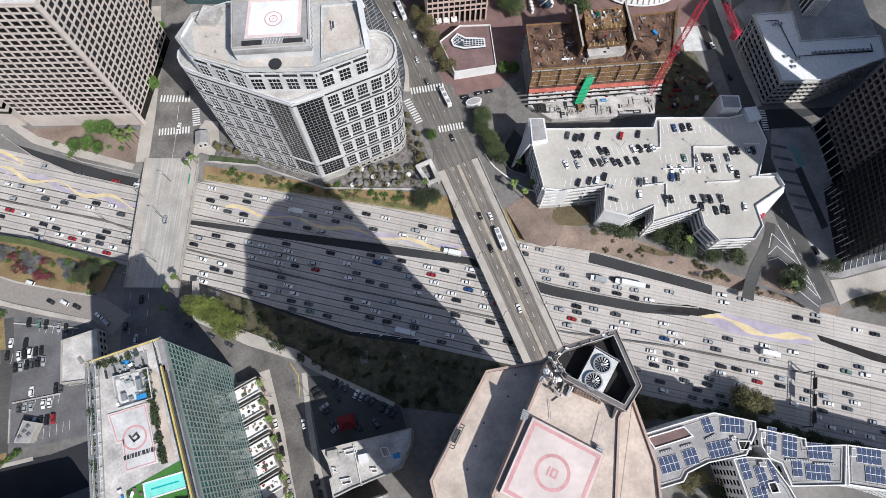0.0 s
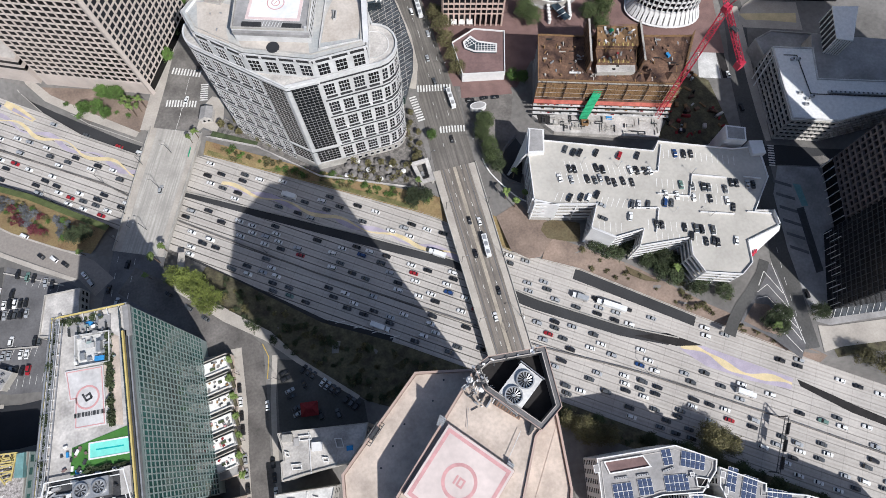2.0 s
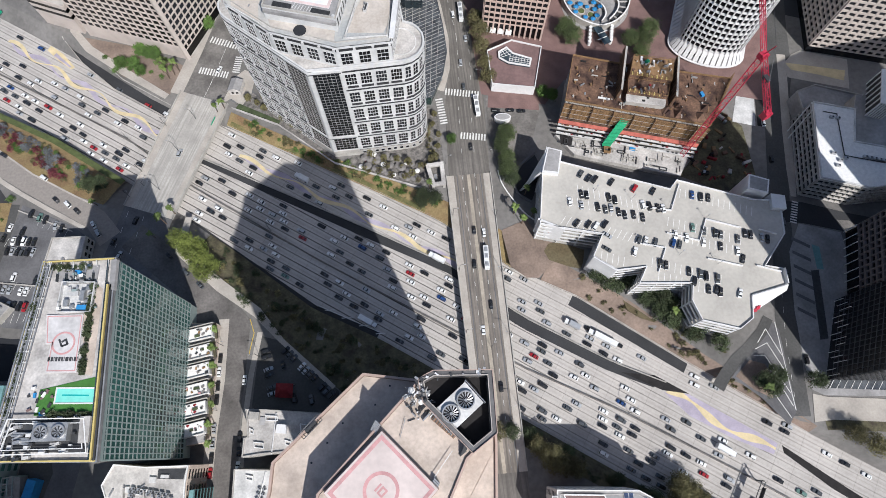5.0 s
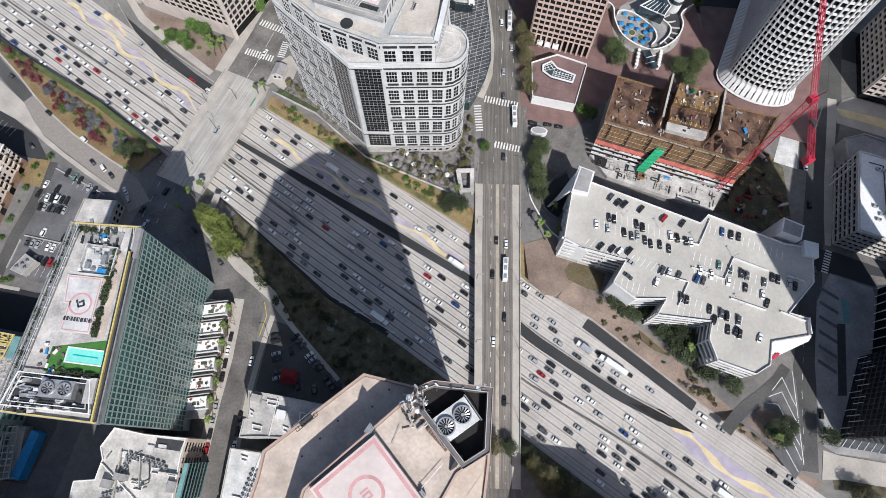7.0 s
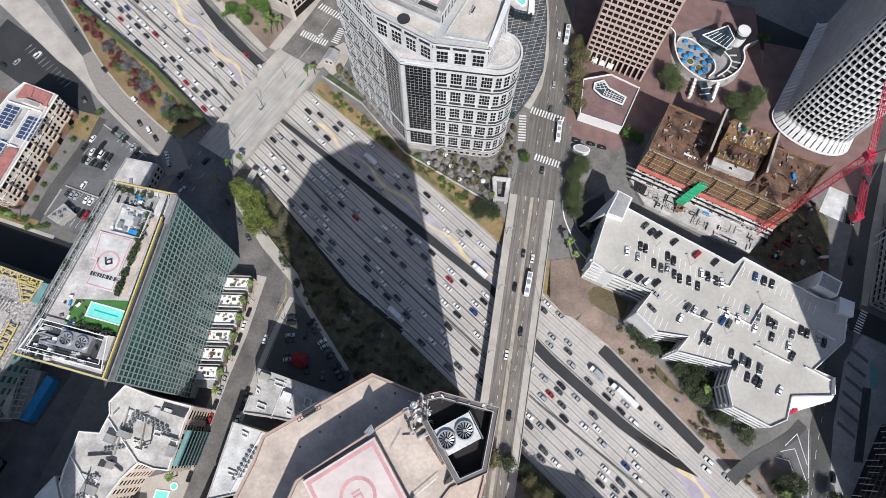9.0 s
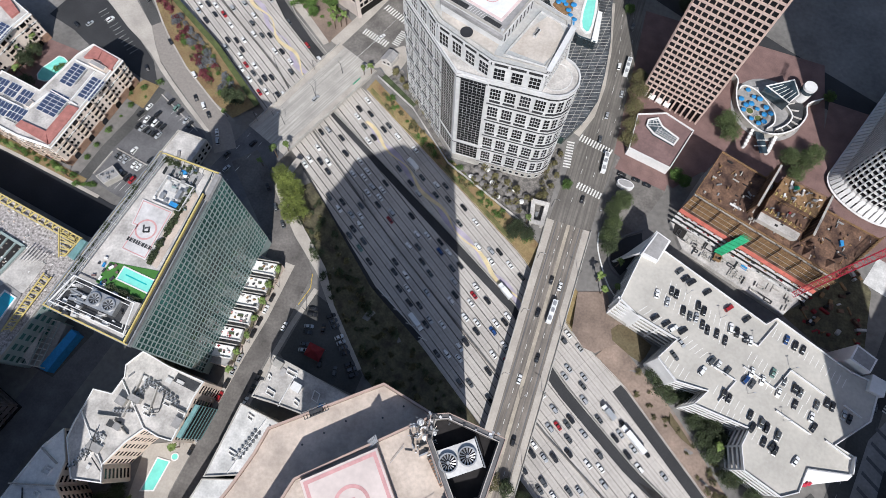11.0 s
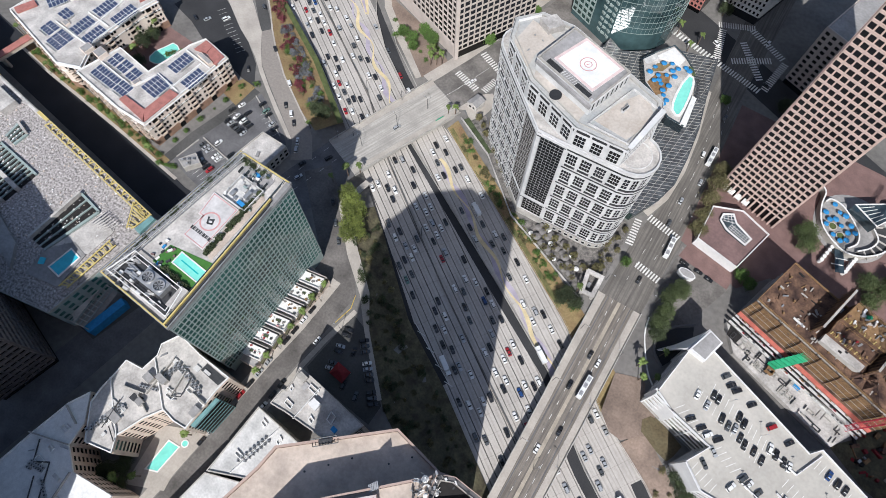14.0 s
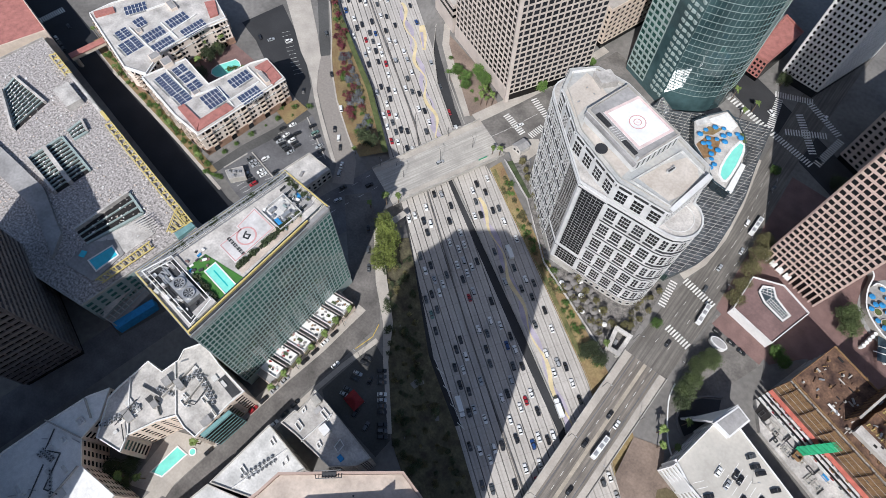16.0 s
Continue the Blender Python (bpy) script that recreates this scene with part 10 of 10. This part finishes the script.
for yaw, spots in ((47, [(106.8, 73.7), (110.0, 70.9), (113.0, 69.7), (120.7, 67.0), (131.2, 62.0), (139.7, 59.1)]),
                    (85, [(98.1, 59.8), (104.6, 63.0), (107.0, 62.1), (103.3, 57.2), (111.0, 55.1), (114.3, 53.3), (117.2, 53.5), (117.5, 59.3), (120.2, 57.5), (120.4, 51.0), (122.9, 49.1), (127.2, 48.6), (131.2, 46.5), (133.0, 52.9), (136.0, 51.7), (139.8, 50.1), (142.3, 49.4)]),
                    (46, [(98.9, 48.5), (104.3, 47.0), (107.7, 45.5), (112.2, 45.7)]),
                    (60, [(126.5, 35.7), (129.4, 34.6), (133.8, 33.1), (142.1, 31.4), (145.0, 30.3), (123.0, 30.1)]),
                    (-40, [(112.1, 40.0), (110.1, 33.4)]),
                    (74, [(158.2, 54.3), (162.2, 52.7), (165.7, 51.6)]),
                    (62, [(146.8, 11.7), (155.8, 6.2), (166.0, 2.8), (171.4, 0.8), (172.6, 18.8)])):
    for x, y in spots:
        if inside(CP_POLY, (x, y), 1.2):
            drive(x, y, CP_Z + 0.02, yaw + rn.uniform(-3, 3), rn)
for a0, a1, off, fill in ((58, 92, -16, 0.3), (56, 90, -22, 0.35), (54, 88, -38.4, 0.4), (56, 84, -44.4, 0.4), (88, 104, -12, 0.6), (50, 78, -56, 0.3)):
    a = a0
    while a < a1:
        p = CP_O + CP_AX * (a + 1.8) + CP_PR * off
        if rn.random() < fill and inside(CP_POLY, p, 2.8):
            drive(p.x, p.y, CP_Z + 0.02, cy + rn.choice((0, 180)), rn)
        a += 2.7
for (kind, c), (proto, spots) in FLEET.items():
    for i, (x, y, z, yaw) in enumerate(spots):
        m = Matrix.Translation((x, y, z)) @ Matrix.Rotation(radians(yaw), 4, "Z")
        if i == len(spots) - 1:
            proto.matrix_basis = m
        else:
            copy_thing(proto, m)
    if not spots:
        for o in (*proto.children_recursive, proto):
            bpy.data.objects.remove(o)


def long_vehicle(name, at, z, yaw, ln, ht, paint, label, bus=True, cab=0.0):
    t = thing(name, (*at, z), label, name.replace("_", " "))
    co, si = math.cos(radians(yaw)), math.sin(radians(yaw))

    def put(s):
        s.v = [(at[0] + x * co - y * si, at[1] + x * si + y * co, z + h) for x, y, h in s.v]
        return s
    part("body", put(Shape().box((-cab / 2, 0, 0.4), (ln - cab, 2.5, ht))), paint, t)
    if bus:
        part("window_band", put(Shape().box((0, 0, 1.3), (ln - 0.4, 2.54, 0.9))), M["carglass"], t)
        for k in (-0.3, 0.05, 0.34):
            part("roof_unit", put(Shape().box((ln * k, 0, ht + 0.4), (2.2, 1.6, 0.3))), M["steel"] if k else M["roof_grey"], t)
    if cab:
        part("cab", put(Shape().box((ln / 2 - cab / 2 + 0.2, 0, 0.4), (cab - 0.3, 2.3, 2.2))), PAINT["white"], t)
        part("windscreen", put(Shape().box((ln / 2 + 0.1, 0, 1.5), (0.3, 2.1, 0.9))), M["carglass"], t)
    for sx in (-0.36, -0.28, 0.32):
        for sy in (-1.1, 1.1):
            part("wheel", put(Shape().rod((ln * sx, sy - 0.15, 0.5), (ln * sx, sy + 0.15, 0.5), 0.5, 10)), M["tyre"], t)


long_vehicle("bus", (55.4, 44), 0.05, 84, 12.2, 2.8, PAINT["white"], "white city bus on the bridge")
long_vehicle("bus", (66, 132), 0.05, 88, 12.2, 2.8, PAINT["white"], "white city bus at the crossing")
long_vehicle("bus", (67.5, 196), 0.05, 86, 12.2, 2.8, PAINT["white"], "white city bus in the street")
long_vehicle("lorry", uv(-92, 62.8), FREE + 0.02, free_yaw + 180, 8, 3.0, PAINT["white"], "white box lorry on the freeway", False, 2.2)
long_vehicle("lorry", uv(-20, 12.6), FREE + 0.02, free_yaw, 10, 3.2, PAINT["white"], "white box lorry on the freeway", False, 2.4)
long_vehicle("lorry", uv(86, 61.6), FREE + 0.02, free_yaw + 180, 15, 3.4, PAINT["white"], "long white semi-trailer lorry on the freeway", False, 3.0)
long_vehicle("lorry", uv(70, 60.6), FREE + 0.02, free_yaw + 180, 8, 3.0, PAINT["silver"], "pale box lorry on the freeway", False, 2.2)
long_vehicle("lorry", uv(-6, 58.4), FREE + 0.02, free_yaw + 180, 9, 2.6, PAINT["white"], "white and orange recovery lorry on the freeway", False, 2.4)
long_vehicle("lorry", uv(158, 41.2), FREE + 0.02, free_yaw, 9, 3.2, PAINT["white"], "white box lorry on the freeway", False, 2.4)

# ---- road paint, lamps, signs, parasols ----
def zebra(a, b, width, n, z=0.05):
    A, B = Vector(a), Vector(b)
    d = (B - A).normalized()
    q = Vector((-d.y, d.x)) * width / 2
    t = thing("zebra_crossing", (A.x, A.y, z - 0.02), "white painted zebra crossing bars on asphalt", "zebra crossing", kind="structure")
    for i in range(n):
        p = A.lerp(B, (i + 0.5) / n)
        w = (B - A).length / n * 0.5
        part("bar", Shape().wallstrip(p - q, p + q, z, z + 0.02, w), M["white_line"], t)


zebra((-85.6, 179.8), (-69.2, 173.8), 4.2, 11)
zebra((-78.6, 200), (-63, 192.4), 4.2, 10)
zebra((-62.4, 185.6), (-65.2, 174.6), 4.2, 8)
zebra((50, 144.8), (69, 139.8), 4.2, 12)
zebra((46, 141), (46.6, 124), 4.0, 10)
zebra((54, 116), (68, 112.5), 4.0, 9)
for a, b in (((18, 273), (52, 262)), ((40, 292), (62, 300)), ((52, 262), (78, 254)), ((80, 256), (86, 282)), ((60, 298), (84, 284)), ((48, 264), (44, 290)), ((56, 268), (78, 280)), ((58, 286), (76, 262))):
    zebra(a, b, 4.5, 16)
zebra((222.6, 50.6), (217.2, 38.4), 3.4, 9)
zebra((-372.5, 63), (-368.5, 79), 5, 12)
for x0, y0, x1, y1, n0, bx, by in ((-236, 152.6, -206, 131.6, 12, -3.0, -4.2), (-186, 88, -172, 80, 6, 2.2, 4.2), (-180, 64, -170, 60, 5, 2.0, 4.0), (-168, 101.5, -154, 93, 6, -2.2, -4.2), (-183, 47.6, -168, 46, 6, 1.4, 4.4)):
    bay = Shape()
    for i in range(n0):
        x, y = x0 + (x1 - x0) * i / (n0 - 1), y0 + (y1 - y0) * i / (n0 - 1)
        bay.wallstrip((x, y), (x + bx, y + by), 0.07, 0.085, 0.14)
    tagged(part("bay_marking", bay, M["white_line"]), "faint white bay lines on parking asphalt", "road marking", kind="stuff")


def dashes(pts, m, dash, gap, w=0.15, z=0.052, nm="lane_line"):
    s = Shape()
    for a, b in zip(pts, pts[1:]):
        A, B = Vector(a), Vector(b)
        ln, d = (B - A).length, (B - A).normalized()
        k = 0.0
        while k < ln:
            s.wallstrip(A + d * k, A + d * min(ln, k + dash), z, z + 0.015, w)
            k += dash + gap
    q = part(nm, s, m)
    tagged(q, "painted lane line on worn asphalt", "road marking", kind="stuff")


for off in (-3.4, 3.4):
    dashes([(54.5 + off, 92), (45.8 + off, -56)], M["white_line"], 2.4, 5, 0.2, 0.062)
    dashes([(56.5 + off, 105), (59.5 + off, 134)], M["white_line"], 3, 6)
    dashes([(62.5 + off, 150), (66 + off, 180), (65.2 + off, 205), (61.5 + off, 240)], M["white_line"], 3, 6)
dashes([(-116, 94), (-127, 64), (-142, 20)], M["white_line"], 3, 6)
dashes([(-124, 98), (-136, 62), (-150, 20)], M["white_line"], 3, 6)
dashes([(-80, 168), (-70, 192)], M["white_line"], 12, 3)
dashes([(-84, 160), (-76, 176)], M["white_line"], 12, 3)
dashes([(201, 12), (192.6, -20), (187.6, -46)], M["white_line"], 3, 5)
dashes([(-64.5, 31), (-63, 24), (-66, 14)], M["yellow_line"], 60, 0.1, 0.35)


def street_lamp(at, yaw, h=9.0, z=0.04):
    t = thing("street_lamp", (*at, z), "grey steel street lamp with a curved arm", "street lamp", "street lamps")
    co, si = math.cos(radians(yaw)), math.sin(radians(yaw))
    part("pole", Shape().rod((*at, z), (*at, z + h), 0.13, 6), M["steel_dk"], t)
    e = (at[0] + 2.4 * co, at[1] + 2.4 * si)
    part("arm", Shape().rod((*at, z + h), (*e, z + h + 0.5), 0.08, 5), M["steel_dk"], t)
    part("head", Shape().box((*e, z + h + 0.35), (0.9, 0.35, 0.18), yaw), M["steel"], t)


for x, y, yaw in ((-98, 130, 155), (-108, 108, 155), (-88, 148, 155), (-104, 146, -25), (-117, 120, -25), (-123, 106, -25), (42.6, 70, -5), (41, 40, -5), (39, 8, -5), (64.5, 66, 175), (62, 36, 175), (59.6, 4, 175), (57.6, -30, 175), (71, 150, 180), (50, 176, 0),
                  (-61, 12, 185), (-78, 20, 0), (-82, -10, 0), (-88, -40, 0), (70, 100, 180), (43.6, 100, 0)):
    street_lamp((x, y), yaw)
for u, v in ((-190, 36), (-250, 34), (112, 34.6), (40, 29.4), (-160, 16.6), (-210, 17.2), (-90, 29)):
    street_lamp(uv(u, v + 0.5), free_yaw + 90, 10, FREE)

gn = thing("sign_gantry", (*uv(175, 23), FREE), "steel gantry carrying dark road signs over the freeway", "sign gantry")
for v in (9.5, 35.5):
    part("post", Shape().rod((*uv(175, v), FREE), (*uv(175, v), FREE + 8.2), 0.3, 8), M["steel_dk"], gn)
for du in (-0.8, 0.8):
    part("beam", Shape().rod((*uv(175 + du, 9.5), FREE + 8), (*uv(175 + du, 35.5), FREE + 8), 0.2, 5), M["steel_dk"], gn)
for i in range(12):
    part("brace", Shape().rod((*uv(174.2, 10 + i * 2.1), FREE + 8), (*uv(175.8, 11 + i * 2.1), FREE + 8), 0.1, 4), M["steel_dk"], gn)
for v in (14, 22, 30):
    part("sign_panel", Shape().wallstrip(uv(176.2, v - 2.8), uv(176.2, v + 2.8), FREE + 6.2, FREE + 9.6, 0.2), M["steel_dk"], gn)
sg = thing("road_sign", (*uv(-306, 64), FREE), "green freeway sign on two posts", "road sign")
part("panel", Shape().wallstrip(uv(-306, 62), uv(-306, 67), FREE + 3, FREE + 5.5, 0.2), M["sign_green"], sg)
for v in (62.6, 66.4):
    part("post", Shape().rod((*uv(-306, v), FREE), (*uv(-306, v), FREE + 3.2), 0.15, 6), M["steel"], sg)
bs = thing("bridge_sign", (*uv(-141, 60), 0), "green sign panel fixed to the bridge rail", "road sign")
part("panel", Shape().wallstrip((-77.4, 147.6), (-79.8, 142.6), -1.8, 0.9, 0.2), M["sign_green"], bs)


def parasol(m, label, r=1.5, h=2.4, group="parasols"):
    t = thing("parasol", (0, 0, 0), label, "parasol", group)
    part("pole", Shape().rod((0, 0, 0), (0, 0, h), 0.05, 5), M["steel"], t)
    part("canopy", Shape().disc((0, 0), r, h - 0.5, h, 8, r_top=0.08), m, t)
    part("table", Shape().disc((0, 0), 0.45, 0.7, 0.75, 10), M["umb_white"], t)
    return t


rp = random.Random(31)
blue_spots = [(x, y, 15.3) for x, y in ((17.3, 225.5), (20.8, 229.7), (25.1, 232.0), (29.3, 229.8), (20.8, 220.6), (25.0, 222.9), (29.4, 223.4), (24.3, 215.9), (28.6, 216.3), (28.3, 209.3), (31.0, 206.6), (15.9, 220.2), (27, 227), (22.4, 217.6), (33, 233), (35.4, 231.6), (20, 216), (30, 203.6), (26.6, 212))]
blue_spots += [(x, y, 0.3) for x, y in ((136.0, 199.7), (139.5, 195.9), (142.6, 194.7), (138.5, 190.6), (135.7, 189.2), (146.6, 190.3), (149.5, 187.1), (146.2, 185.7), (142.1, 188.2), (146.4, 180.9), (134.6, 185.6), (143.6, 179.3), (139.6, 181.4), (132.8, 192.6))]
scatter(parasol(M["umb_blue"], "blue canvas parasol with a table", group="blue parasols"), blue_spots, 32, 0.9, 1.2)
cafe = []
for i in range(9):
    for j in range(3):
        p = Vector((0, 106.4)) + Vector((0.9, -0.42)) * (i * 3.6) + Vector((0.42, 0.9)) * (j * 4.2 - 1.5)
        cafe.append((p.x + rp.uniform(-0.8, 0.8), p.y + rp.uniform(-0.8, 0.8), 0.12))
scatter(parasol(M["umb_grey"], "weathered grey-brown cafe parasol", 1.8, group="cafe parasols"), [c for i, c in enumerate(cafe) if i % 5], 33, 0.9, 1.25)
scatter(parasol(M["umb_white"], "pale canvas cafe parasol with table", 1.5, group="cafe parasols"), cafe[::5], 34, 0.8, 1.0)
scatter(tree("cafe_tree", 1.8, 4.2, M["leaf_o"], 35, "small bare-looking cafe tree in a tub", group="cafe trees", clumps=16, leaves=14, size=0.3), [(x + 2, y - 1.6, 0.1) for x, y, z in cafe[::2]] + [(36 + 1.5 * (i % 2), 104 + i * 3.5, 0.1) for i in range(6)], 36)
rs = thing("market_tent", (-50, -6, 0.05), "dark red canvas tent in the parking lot", "tent")
part("canopy", Shape().loft([[(-54.5, -8.5, 2.4), (-46.5, -10, 2.4), (-45.5, -3.5, 2.4), (-53.5, -2, 2.4)], [(-51.5, -6, 4.2), (-48.5, -6.4, 4.2), (-48.3, -5.6, 4.2), (-51.3, -5.2, 4.2)]]), M["redcloth"], rs)
for x, y in ((-54.3, -8.3), (-46.7, -9.8), (-45.7, -3.7), (-53.3, -2.2)):
    part("leg", Shape().rod((x, y, 0.05), (x, y, 2.4), 0.06, 5), M["steel"], rs)
